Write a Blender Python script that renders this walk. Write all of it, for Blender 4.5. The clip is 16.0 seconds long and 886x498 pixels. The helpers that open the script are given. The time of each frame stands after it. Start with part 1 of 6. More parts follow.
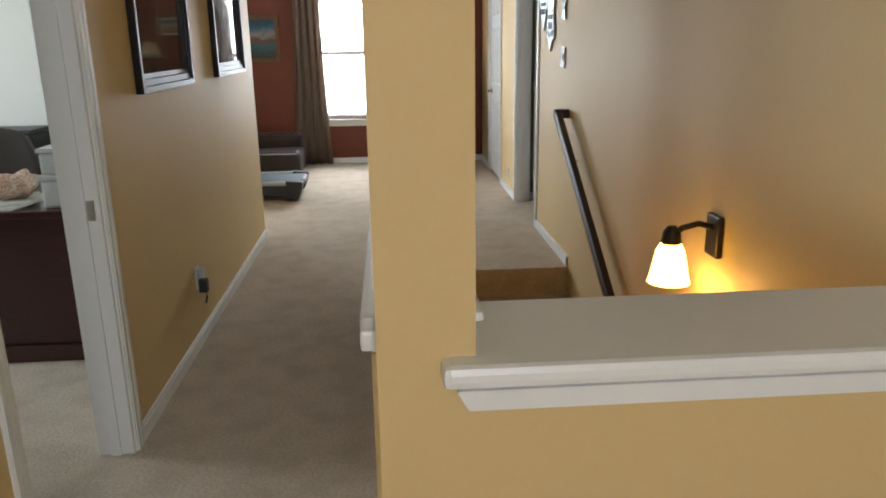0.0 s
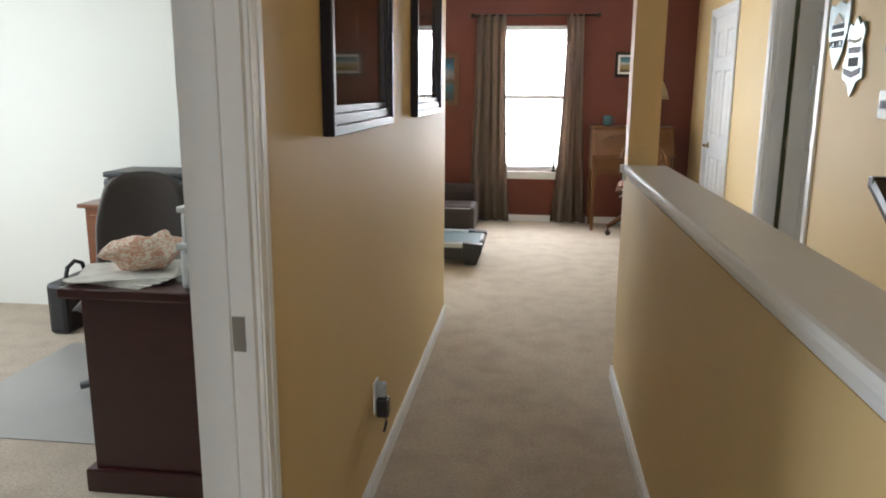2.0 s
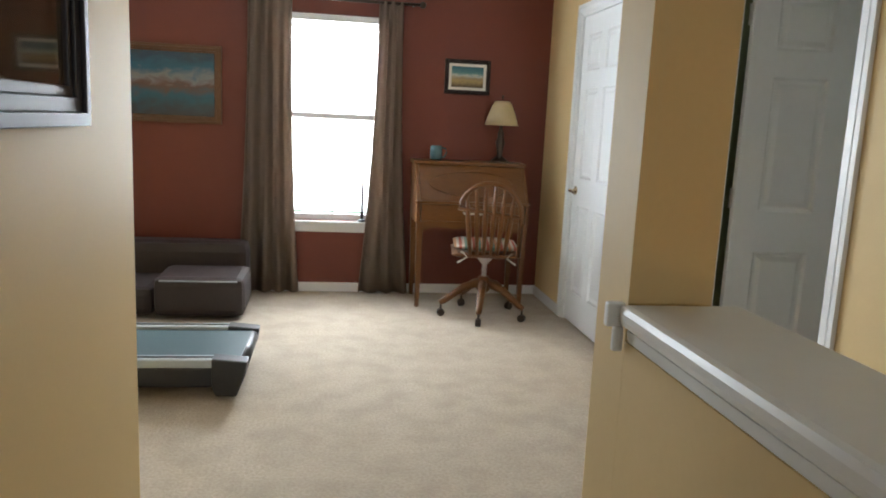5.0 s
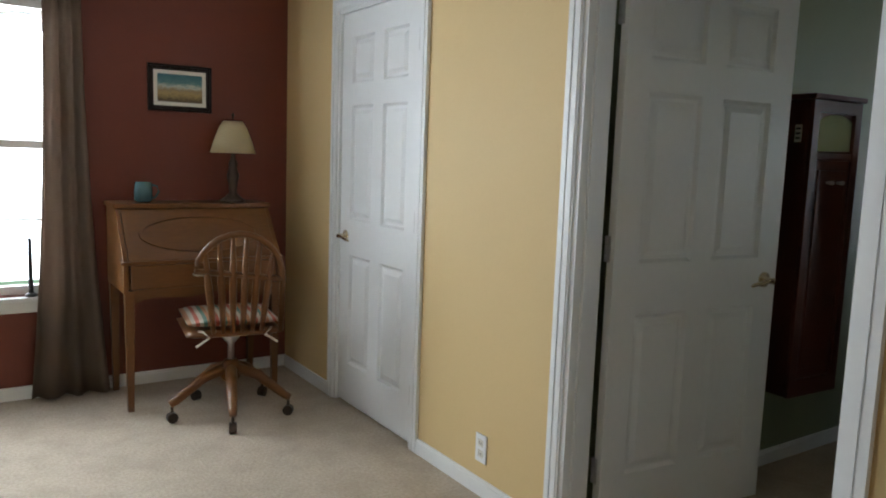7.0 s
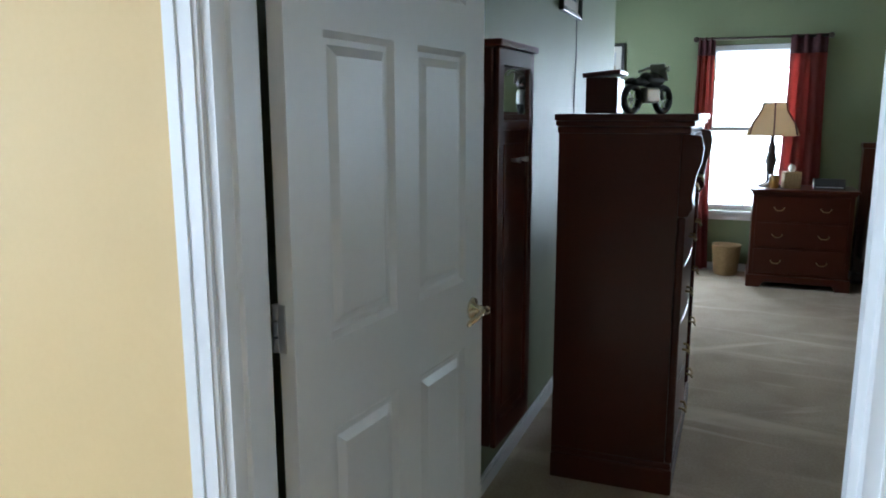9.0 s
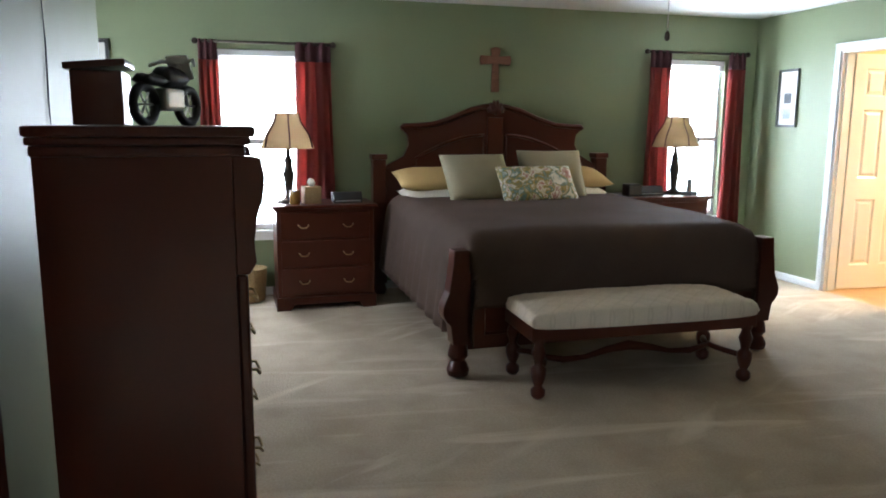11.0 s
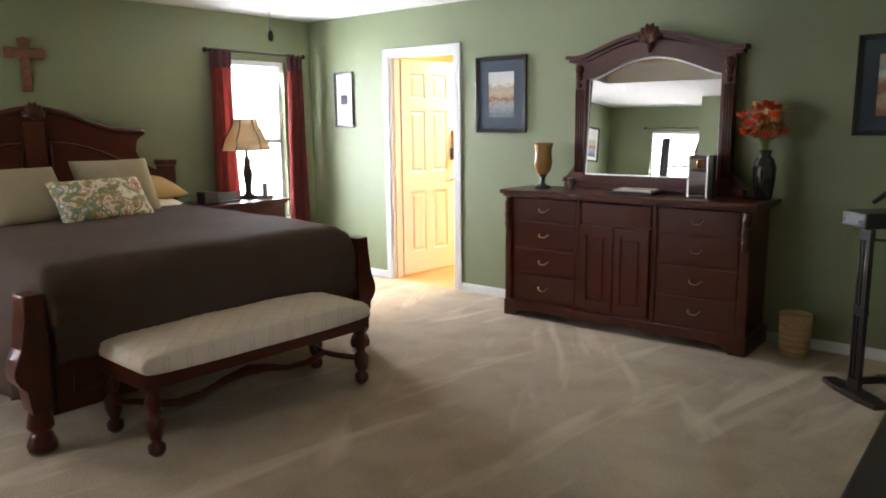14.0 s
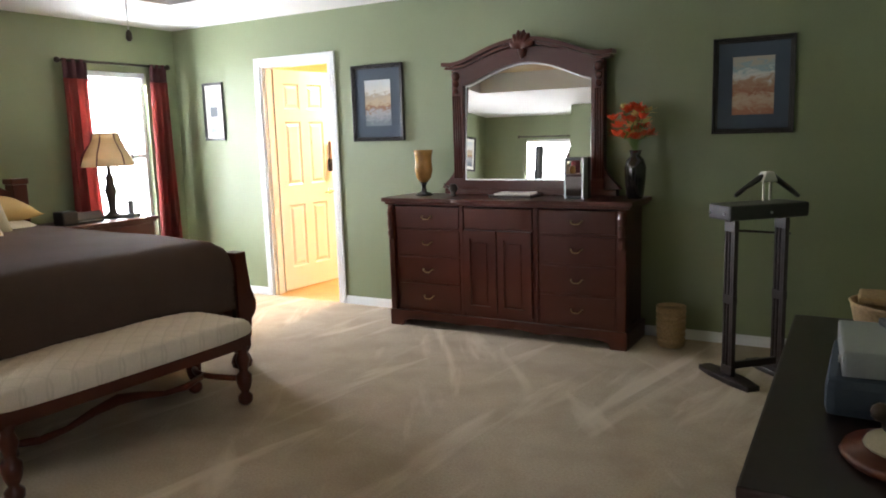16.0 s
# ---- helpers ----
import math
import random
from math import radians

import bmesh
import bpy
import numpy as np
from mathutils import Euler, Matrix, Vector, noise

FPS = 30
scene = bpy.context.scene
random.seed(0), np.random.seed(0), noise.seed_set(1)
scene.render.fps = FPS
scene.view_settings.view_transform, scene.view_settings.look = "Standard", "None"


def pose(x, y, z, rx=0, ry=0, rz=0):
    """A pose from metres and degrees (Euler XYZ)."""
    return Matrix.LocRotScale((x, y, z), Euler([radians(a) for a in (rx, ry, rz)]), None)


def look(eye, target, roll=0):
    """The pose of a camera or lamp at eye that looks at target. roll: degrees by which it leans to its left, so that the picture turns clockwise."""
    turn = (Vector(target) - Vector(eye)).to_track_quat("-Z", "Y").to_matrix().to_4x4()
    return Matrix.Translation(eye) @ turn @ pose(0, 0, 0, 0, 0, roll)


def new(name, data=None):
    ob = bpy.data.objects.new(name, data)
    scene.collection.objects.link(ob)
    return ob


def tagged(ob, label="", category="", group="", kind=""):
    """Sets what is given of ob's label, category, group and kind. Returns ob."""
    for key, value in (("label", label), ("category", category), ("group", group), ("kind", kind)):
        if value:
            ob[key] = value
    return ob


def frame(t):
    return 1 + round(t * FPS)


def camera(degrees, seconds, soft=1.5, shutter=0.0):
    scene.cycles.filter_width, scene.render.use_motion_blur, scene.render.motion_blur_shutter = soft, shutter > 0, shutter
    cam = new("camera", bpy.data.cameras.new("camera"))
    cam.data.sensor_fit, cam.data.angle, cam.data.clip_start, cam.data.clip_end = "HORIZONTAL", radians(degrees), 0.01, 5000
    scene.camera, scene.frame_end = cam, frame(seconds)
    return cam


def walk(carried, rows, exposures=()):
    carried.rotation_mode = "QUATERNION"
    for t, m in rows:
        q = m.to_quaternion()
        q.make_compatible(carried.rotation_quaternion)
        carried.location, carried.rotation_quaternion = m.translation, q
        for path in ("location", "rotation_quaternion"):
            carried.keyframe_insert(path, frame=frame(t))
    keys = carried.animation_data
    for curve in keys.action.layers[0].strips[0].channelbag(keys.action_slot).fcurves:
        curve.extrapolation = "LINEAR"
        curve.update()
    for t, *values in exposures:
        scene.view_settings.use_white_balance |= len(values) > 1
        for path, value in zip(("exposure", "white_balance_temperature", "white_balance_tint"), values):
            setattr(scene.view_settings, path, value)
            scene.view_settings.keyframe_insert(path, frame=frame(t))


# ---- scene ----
cam = camera(61.4, 16.0, 1.9)

PATH = [
    (0, (0.268, -0.313, 1.449), (0.399, 1.608, 0.908), -0.9),
    (0.5, (0.079, -0.054, 1.394), (-0.004, 1.882, 0.900), -1.3),
    (1, (-0.022, 0.274, 1.371), (-0.272, 2.207, 0.923), -1.0),
    (1.5, (-0.121, 0.596, 1.375), (-0.422, 2.526, 0.948), -0.4),
    (2, (-0.188, 0.890, 1.376), (-0.420, 2.833, 0.959), 0.4),
    (2.5, (-0.207, 1.233, 1.372), (-0.356, 3.185, 0.961), 0.9),
    (3, (-0.268, 1.608, 1.364), (-0.295, 3.566, 0.955), 1.7),
    (3.5, (-0.282, 1.998, 1.370), (-0.202, 3.955, 0.960), 1.9),
    (6, (-0.153, 3.980, 1.265), (0.493, 5.854, 1.001), 2.6),
    (6.5, (-0.393, 4.248, 1.325), (0.520, 6.007, 1.054), 2.3),
    (7, (-0.308, 4.582, 1.324), (0.794, 6.233, 1.077), 2.0),
    (7.5, (-0.205, 4.838, 1.370), (1.088, 6.343, 1.117), 1.5),
    (8, (-0.024, 5.078, 1.410), (1.446, 6.401, 1.109), 0.6),
    (8.5, (0.177, 5.329, 1.443), (1.837, 6.383, 1.076), 0.3),
    (9, (0.459, 5.621, 1.41), (2.291, 6.34, 1.054), -0.1),
    (9.5, (0.655, 5.745, 1.433), (2.578, 6.159, 1.071), 0.3),
    (10, (0.878, 5.804, 1.429), (2.845, 5.895, 1.078), 0.5),
    (12.5, (1.743, 5.827, 1.400), (3.355, 4.686, 1.084), -0.8),
    (13, (1.756, 5.844, 1.398), (3.314, 4.630, 1.084), -1.3),
    (13.5, (1.759, 5.863, 1.422), (3.217, 4.533, 1.099), -1.3),
    (14, (1.808, 5.904, 1.458), (3.059, 4.381, 1.121), -0.6),
    (14.5, (1.820, 5.934, 1.463), (2.907, 4.291, 1.115), -0.7),
    (15, (1.808, 5.910, 1.426), (2.813, 4.215, 1.086), -1.3),
    (15.5, (1.826, 5.880, 1.409), (2.817, 4.173, 1.083), -1.7),
    (16, (1.865, 5.852, 1.406), (2.860, 4.143, 1.101), -1.8),
]
EXPOSURES = [(0.0, -0.3, 6250, 10), (1.5, -0.15, 6350, 12), (3.5, 0.0, 6300, 10), (6.0, -0.76, 6150, 8), (6.5, -1.1, 6150, 8), (7.0, -0.78, 6100, 8), (7.5, -0.5, 6000, 8), (8.0, -0.3, 5950, 8), (8.5, -0.18, 5650, 7), (9.3, 0.0, 5250, 6), (10.2, 0.22, 5350, 7), (12.3, 0.45, 6400, 17), (16.0, 0.6, 6500, 18)]
walk(cam, [(t, look(eye, target, roll)) for t, eye, target, roll in PATH], EXPOSURES)

# ---- world, sun and large lights ----
world = bpy.data.worlds.new("sky")
scene.world = world
world.use_nodes = True
wn, wl = world.node_tree.nodes, world.node_tree.links
sky = wn.new("ShaderNodeTexSky")
sky.sky_type = 'NISHITA'
sky.sun_disc = False
sky.sun_elevation, sky.sun_rotation = radians(50), radians(60)
sky.dust_density, sky.air_density = 3.0, 1.0
wn["Background"].inputs["Strength"].default_value = 0.12
wl.new(sky.outputs["Color"], wn["Background"].inputs["Color"])

sun_data = bpy.data.lights.new("sun", 'SUN')
sun_data.energy, sun_data.angle, sun_data.color = 1.0, radians(20), (1.0, 0.96, 0.9)
sun = new("sun", sun_data)
sun.matrix_world = look((20, 12, 24), (0, 0, 0))


def area(name, eye, target, w, h, power, colour):
    data = bpy.data.lights.new(name, 'AREA')
    data.shape, data.size, data.size_y = 'RECTANGLE', w, h
    data.energy, data.color = power, colour
    ob = new(name, data)
    ob.matrix_world = look(eye, target)
    return ob


DAY = (0.93, 0.97, 1.0)
# sky light entering through the windows
area("loft_window_light", (-0.19, 9.0, 1.29), (-0.19, 5.0, 0.9), 0.66, 1.40, 112, DAY)
area("bed_window_light", (7.74, 5.55, 1.27), (4.0, 5.5, 0.9), 0.60, 1.36, 46, DAY)
area("bed_window_light", (7.74, 1.52, 1.29), (4.0, 1.62, 1.0), 0.58, 1.38, 76, (0.86, 0.95, 1.0))
area("alcove_window_light", (6.435, 7.54, 1.5), (5.6, 3.0, 0.8), 0.85, 1.0, 40, DAY)
area("office_window_light", (-4.65, 3.2, 1.4), (-1.5, 3.6, 1.1), 1.3, 1.3, 100, (0.88, 0.95, 1.0))
area("bath_lamp", (6.0, -0.6, 2.40), (6.0, -0.6, 0), 0.4, 0.4, 78, (1.0, 0.80, 0.46))
# added fill from an unseen opening behind the start, to brighten the columns
area("rear_fill_light", (0.3, -2.95, 1.62), (-0.1, 0.0, 2.3), 1.3, 0.8, 52, (0.92, 0.96, 1.0))
# added fill from an unseen loft opening, to brighten column and east wall
area("loft_side_fill_light", (-2.9, 9.0, 1.35), (-0.3, 4.5, 0.8), 0.9, 1.30, 88, (0.88, 0.95, 1.0))


# ---- materials ----
def material(name, colour, rough=0.6, metal=0.0, grain=0.0, scale=60.0, bump=0.0, patch=0.0, patch_scale=1.5, coat=0.0, tint=None, stretch=(1, 1, 1), spec=0.5):
    """Base colour with fine grain and broad patches, both in object space, and fine relief."""
    m = bpy.data.materials.new(name)
    m.use_nodes = True
    n, l = m.node_tree.nodes, m.node_tree.links
    b = n["Principled BSDF"]
    b.inputs["Base Color"].default_value = (*colour, 1)
    b.inputs["Roughness"].default_value = rough
    b.inputs["Metallic"].default_value = metal
    b.inputs["Coat Weight"].default_value = coat
    b.inputs["Specular IOR Level"].default_value = spec
    tex = n.new("ShaderNodeTexCoord")
    mp = n.new("ShaderNodeMapping")
    mp.inputs["Scale"].default_value = stretch
    l.new(tex.outputs["Object"], mp.inputs["Vector"])
    fine = n.new("ShaderNodeTexNoise")
    fine.inputs["Scale"].default_value, fine.inputs["Detail"].default_value = scale, 5
    l.new(mp.outputs["Vector"], fine.inputs["Vector"])
    broad = n.new("ShaderNodeTexNoise")
    broad.inputs["Scale"].default_value, broad.inputs["Detail"].default_value = patch_scale, 4
    l.new(mp.outputs["Vector"], broad.inputs["Vector"])
    dark = tint or tuple(c * 0.45 for c in colour)
    mix1 = n.new("ShaderNodeMix")
    mix1.data_type = 'RGBA'
    mix1.inputs["A"].default_value, mix1.inputs["B"].default_value = (*colour, 1), (*dark, 1)
    r1 = n.new("ShaderNodeMapRange")
    r1.inputs["From Min"].default_value, r1.inputs["From Max"].default_value = 0.38, 0.68
    r1.inputs["To Max"].default_value = grain
    l.new(fine.outputs["Fac"], r1.inputs["Value"])
    l.new(r1.outputs["Result"], mix1.inputs["Factor"])
    mix2 = n.new("ShaderNodeMix")
    mix2.data_type = 'RGBA'
    mix2.inputs["B"].default_value = (*dark, 1)
    r2 = n.new("ShaderNodeMapRange")
    r2.inputs["From Min"].default_value, r2.inputs["From Max"].default_value = 0.42, 0.66
    r2.inputs["To Max"].default_value = patch
    l.new(broad.outputs["Fac"], r2.inputs["Value"])
    l.new(mix1.outputs["Result"], mix2.inputs["A"])
    l.new(r2.outputs["Result"], mix2.inputs["Factor"])
    l.new(mix2.outputs["Result"], b.inputs["Base Color"])
    rr = n.new("ShaderNodeMapRange")
    rr.inputs["To Min"].default_value, rr.inputs["To Max"].default_value = max(rough - 0.06, 0.02), min(rough + 0.08, 1)
    l.new(broad.outputs["Fac"], rr.inputs["Value"])
    l.new(rr.outputs["Result"], b.inputs["Roughness"])
    if bump:
        bp = n.new("ShaderNodeBump")
        bp.inputs["Strength"].default_value, bp.inputs["Distance"].default_value = bump, 0.004
        l.new(fine.outputs["Fac"], bp.inputs["Height"])
        l.new(bp.outputs["Normal"], b.inputs["Normal"])
    return m


def glow(name, colour, strength):
    m = bpy.data.materials.new(name)
    m.use_nodes = True
    b = m.node_tree.nodes["Principled BSDF"]
    b.inputs["Base Color"].default_value = (*colour, 1)
    b.inputs["Emission Color"].default_value = (*colour, 1)
    b.inputs["Emission Strength"].default_value = strength
    return m


M_YELLOW = material("yellow_wall_paint", (0.65, 0.49, 0.245), 0.6, spec=0.3, grain=0.06, scale=90, bump=0.07, patch=0.05, patch_scale=1.2, tint=(0.5, 0.34, 0.15))
M_RED = material("red_wall_paint", (0.14, 0.0255, 0.0105), 0.5, grain=0.1, scale=90, bump=0.08, patch=0.08)
M_GREEN = material("green_wall_paint", (0.215, 0.25, 0.14), 0.5, grain=0.06, scale=90, bump=0.07, patch=0.06)
M_CREAM = material("office_wall_paint", (0.76, 0.76, 0.69), 0.6, grain=0.04, scale=90, bump=0.2, patch=0.04)
M_CEIL = material("ceiling_paint", (0.78, 0.78, 0.76), 0.85, grain=0.15, scale=140, bump=0.6)
M_TAN = material("tan_ceiling_paint", (0.60, 0.46, 0.27), 0.8, grain=0.1, scale=120, bump=0.3)
M_TRIM = material("white_trim_paint", (0.79, 0.81, 0.82), 0.32, grain=0.03, scale=40, bump=0.05, patch=0.04)
M_CARPET = material("beige_carpet", (0.50, 0.43, 0.345), 0.95, grain=0.45, scale=75, bump=1.0, patch=0.34, patch_scale=6.5, tint=(0.30, 0.245, 0.185), spec=0.1)
M_CARPET2 = material("bedroom_carpet", (0.50, 0.42, 0.32), 0.95, grain=0.45, scale=85, bump=1.0, patch=0.45, patch_scale=4.0, tint=(0.34, 0.265, 0.19), spec=0.1)
_n, _l = M_CARPET2.node_tree.nodes, M_CARPET2.node_tree.links
_base = _n["Principled BSDF"].inputs["Base Color"]
for _turn, _scale, _low in ((8, (3.2, 0.45, 1), 0.57), (-32, (3.2, 0.5, 1), 0.60)):
    _ro, _mp, _st, _rg, _mx = (_n.new(k) for k in ("ShaderNodeMapping", "ShaderNodeMapping", "ShaderNodeTexNoise", "ShaderNodeMapRange", "ShaderNodeMix"))
    _ro.inputs["Rotation"].default_value = (0, 0, radians(_turn))
    _mp.inputs["Scale"].default_value = _scale
    _st.inputs["Scale"].default_value, _st.inputs["Detail"].default_value, _st.inputs["Distortion"].default_value = 1.5, 4, 0.5
    _rg.inputs["From Min"].default_value, _rg.inputs["From Max"].default_value, _rg.inputs["To Max"].default_value = _low, _low + 0.13, 0.7
    _mx.data_type = 'RGBA'
    _mx.inputs["B"].default_value = (0.68, 0.59, 0.47, 1)
    _l.new(_n["Texture Coordinate"].outputs["Object"], _ro.inputs["Vector"])
    _l.new(_ro.outputs["Vector"], _mp.inputs["Vector"])
    _l.new(_mp.outputs["Vector"], _st.inputs["Vector"])
    _l.new(_st.outputs["Fac"], _rg.inputs["Value"])
    _l.new(_rg.outputs["Result"], _mx.inputs["Factor"])
    _l.new(_base.links[0].from_socket, _mx.inputs["A"])
    _l.new(_mx.outputs["Result"], _base)
M_CHERRY = material("cherry_wood", (0.066, 0.0118, 0.0045), 0.3, grain=0.22, scale=45, bump=0.0, patch=0.0, patch_scale=0.5, coat=0.12, stretch=(1.5, 1.5, 4), tint=(0.032, 0.006, 0.003), spec=0.35)
_rough = M_CHERRY.node_tree.nodes["Principled BSDF"].inputs["Roughness"]
M_CHERRY.node_tree.links.remove(_rough.links[0])
M_DARK = material("dark_wood", (0.019, 0.009, 0.007), 0.3, grain=0.5, scale=14, bump=0.08, patch=0.2, coat=0.1, spec=0.35, stretch=(1, 6, 1))
M_OAK = material("oak_wood", (0.155, 0.062, 0.0155), 0.3, grain=0.4, scale=20, bump=0.1, patch=0.2, coat=0.08, spec=0.4, stretch=(1, 1, 8))
M_BLACK = material("black_plastic", (0.018, 0.018, 0.02), 0.4, grain=0.2, scale=80)


# ---- mesh helpers ----
def box(bm, x0, x1, y0, y1, z0, z1, bevel=0.0):
    made = bmesh.ops.create_cube(bm, size=1.0, matrix=Matrix.LocRotScale(((x0 + x1) / 2, (y0 + y1) / 2, (z0 + z1) / 2), None, (x1 - x0, y1 - y0, z1 - z0)))
    if bevel:
        edges = {e for v in made["verts"] for e in v.link_edges}
        bmesh.ops.bevel(bm, geom=list(edges), offset=bevel, segments=2, affect='EDGES', profile=0.6)


def boxes(*specs, bevel=0.0):
    bm = bmesh.new()
    for s in specs:
        box(bm, *s, bevel=bevel)
    return bm


def mesh_object(name, bm, mat, parent=None, label=""):
    data = bpy.data.meshes.new(name)
    bm.to_mesh(data)
    bm.free()
    data.materials.append(mat)
    ob = new(name, data)
    if parent:
        ob.parent = parent
    if label:
        ob["label"] = label
    return ob


def part(name, bm, mat, parent, label=""):
    return mesh_object(name, bm, mat, parent, label)


def thing(name, x, y, z, rz, label, category, group=""):
    ob = new(name)
    ob.empty_display_size = 0.1
    ob.matrix_basis = pose(x, y, z, 0, 0, rz)
    return tagged(ob, label, category, group)


def structure(name, bm, mat, label, category="wall"):
    return tagged(mesh_object(name, bm, mat), label, category, kind="structure")


def wall(name, axis, p0, p1, a0, a1, mat, label, openings=(), z0=0.0, z1=2.43):
    """A wall p0..p1 thick across axis, from a0 to a1 along the other one, with openings (a0, a1, z0, z1) through it."""
    bm = bmesh.new()

    def piece(b0, b1, c0, c1):
        if b1 - b0 > 1e-4 and c1 - c0 > 1e-4:
            box(bm, *((p0, p1, b0, b1) if axis == 'x' else (b0, b1, p0, p1)), c0, c1)

    at = a0
    for b0, b1, c0, c1 in sorted(openings):
        piece(at, b0, z0, z1)
        piece(b0, b1, z0, c0)
        piece(b0, b1, c1, z1)
        at = b1
    piece(at, a1, z0, z1)
    return structure(name, bm, mat, label)


# ---- large structure ----
XL, XR, YR = -0.71, 1.405, 8.88
XB, XE, YS, YN, H = 1.52, 7.63, 0.86, 6.445, 2.43
XA, YA = 5.75, 7.43
STAIR1 = 4.32

structure("floor_hall", boxes((-4.6, 0.37, -2.9, YR, -0.25, 0), (0.37, XR, -2.9, 0.76, -0.25, 0), (0.37, XR, STAIR1, YR, -0.25, 0), (XR, XB, 5.38, 6.44, -0.25, -0.002), (XR, XR + 0.5, 6.62, YR, -0.25, -0.002)), M_CARPET,
          "worn beige cut-pile carpet with soft tread marks", "carpet")
structure("floor_bedroom", boxes((XB, XE, YS, YN, -0.25, 0), (XA, XE, YN, YA, -0.25, 0)), M_CARPET2, "thick beige bedroom carpet with vacuum marks", "carpet")
structure("ceiling_hall", boxes((-4.6, XR, -2.9, YR, H, H + 0.2)), M_CEIL, "white textured ceiling over hall and loft", "ceiling")
structure("ceiling_bedroom", boxes((XB, 2.4, YS, YN, H, H + 0.4), (6.55, XE, YS, YN, H, H + 0.4), (2.4, 6.55, YS, 1.8, H, H + 0.4), (2.4, 6.55, 5.1, YN, H, H + 0.4), (XA, XE, YN, YA, H, H + 0.4)), M_CEIL, "white textured bedroom ceiling round a tray", "ceiling")
structure("ceiling_tray", boxes((2.39, 6.56, 1.79, 5.11, H + 0.25, H + 0.39)), M_TAN, "tan painted recess of the tray ceiling", "ceiling")

wall("wall_hall_west", 'x', XL - 0.06, XL, -2.9, 5.32, M_YELLOW, "yellow painted hallway wall", [(1.47, 2.22, 0, 2.04), (0.27, 1.10, 0, 2.04)])
wall("wall_office_east", 'x', XL - 0.12, XL - 0.06, -2.9, 5.32, M_CREAM, "pale cream office wall", [(1.47, 2.22, 0, 2.04), (0.27, 1.10, 0, 2.04)])
wall("wall_loft_south", 'y', 5.26, 5.32, -4.6, XL - 0.12, M_YELLOW, "yellow painted loft wall")
wall("wall_office_north", 'y', 5.20, 5.26, -4.6, XL - 0.12, M_CREAM, "pale cream office wall in daylight")
wall("wall_office_west", 'x', -4.72, -4.6, -2.9, 5.20, M_CREAM, "pale cream office wall with a window", [(2.5, 3.9, 0.7, 2.1)])
wall("wall_loft_west", 'x', -4.72, -4.6, 5.20, YR, M_RED, "dark red loft wall")
# the second opening is unseen, added for the side fill lamp
wall("wall_loft_north", 'y', YR, YR + 0.14, -4.72, XR, M_RED, "dark red painted loft wall", [(-0.55, 0.17, 0.54, 2.03), (-3.4, -2.4, 0.60, 2.03)])
wall("wall_hall_east", 'x', XR, XR + 0.06, -2.9, YR + 0.14, M_YELLOW, "yellow painted stair and hallway wall", [(5.44, 6.38, 0, 2.04), (7.36, 8.17, 0, 2.04)], z0=0)
structure("wall_stairwell", boxes((XR, XR + 0.06, 0.0, 5.0, -3.0, 0), (0.37, XR, 0.62, 0.74, -3.0, -0.25), (0.25, 0.37, 0.62, STAIR1, -3.0, -0.25), (0.37, XR, 0.5, 0.62, -3.1, -3.0)), M_YELLOW, "yellow painted stairwell wall")
wall("wall_bedroom_west", 'x', XR + 0.06, XB, YS, YN, M_GREEN, "sage green bedroom wall", [(5.44, 6.38, 0, 2.04)])
wall("wall_bedroom_north", 'y', YN, YN + 0.12, XR + 0.06, XA, M_GREEN, "sage green bedroom wall")
wall("wall_alcove_west", 'x', XA - 0.12, XA, YN + 0.12, YA, M_GREEN, "sage green wall of the bedroom alcove")
wall("wall_alcove_north", 'y', YA, YA + 0.12, XA - 0.12, XE + 0.12, M_GREEN, "sage green alcove wall with a window", [(5.99, 6.88, 0.95, 2.04)])
wall("wall_bedroom_east", 'x', XE, XE + 0.12, YS - 0.12, YA, M_GREEN, "sage green bedroom wall with two windows", [(1.20, 1.85, 0.55, 2.03), (5.22, 5.88, 0.55, 2.0)])
wall("wall_bedroom_south", 'y', YS - 0.12, YS, XR + 0.06, XE, M_GREEN, "sage green bedroom wall", [(5.80, 6.56, 0, 2.04)])
# the opening is made up, to let the rear fill lamp in
wall("wall_rear", 'y', -3.02, -2.9, -4.72, XR + 0.06, M_YELLOW, "yellow painted rear wall with an added, unseen opening", [(-0.4, 1.0, 1.05, 2.05)])

# half walls and columns by the stairwell
structure("half_wall_hall", boxes((0.229, 0.352, 0.72, 4.279, 0, 1.0)), M_YELLOW, "low yellow wall beside the stairwell")
structure("half_wall_rear", boxes((0.372, XR, 0.604, 0.76, 0, 1.002)), M_YELLOW, "low yellow wall across the stairwell")
structure("column_rear", boxes((0.240, 0.372, 0.60, 0.72, 0, H)), M_YELLOW, "full-height yellow column at the half wall", "column")
structure("column_front", boxes((0.229, 0.358, 4.28, 4.40, 0, H)), M_YELLOW, "full-height yellow column at the stair head", "column")


# ---- shape helpers ----
def lathe(bm, profile, x=0.0, y=0.0, z=0.0, n=20):
    """Turns a profile of (radius, height) round the vertical through x, y."""
    rings = []
    for r, h in profile:
        rings.append([bm.verts.new((x + r * math.cos(a), y + r * math.sin(a), z + h)) for a in (2 * math.pi * k / n for k in range(n))])
    for lo, hi in zip(rings, rings[1:]):
        for k in range(n):
            bm.faces.new((lo[k], lo[(k + 1) % n], hi[(k + 1) % n], hi[k]))
    bm.faces.new(list(reversed(rings[0])))
    bm.faces.new(rings[-1])


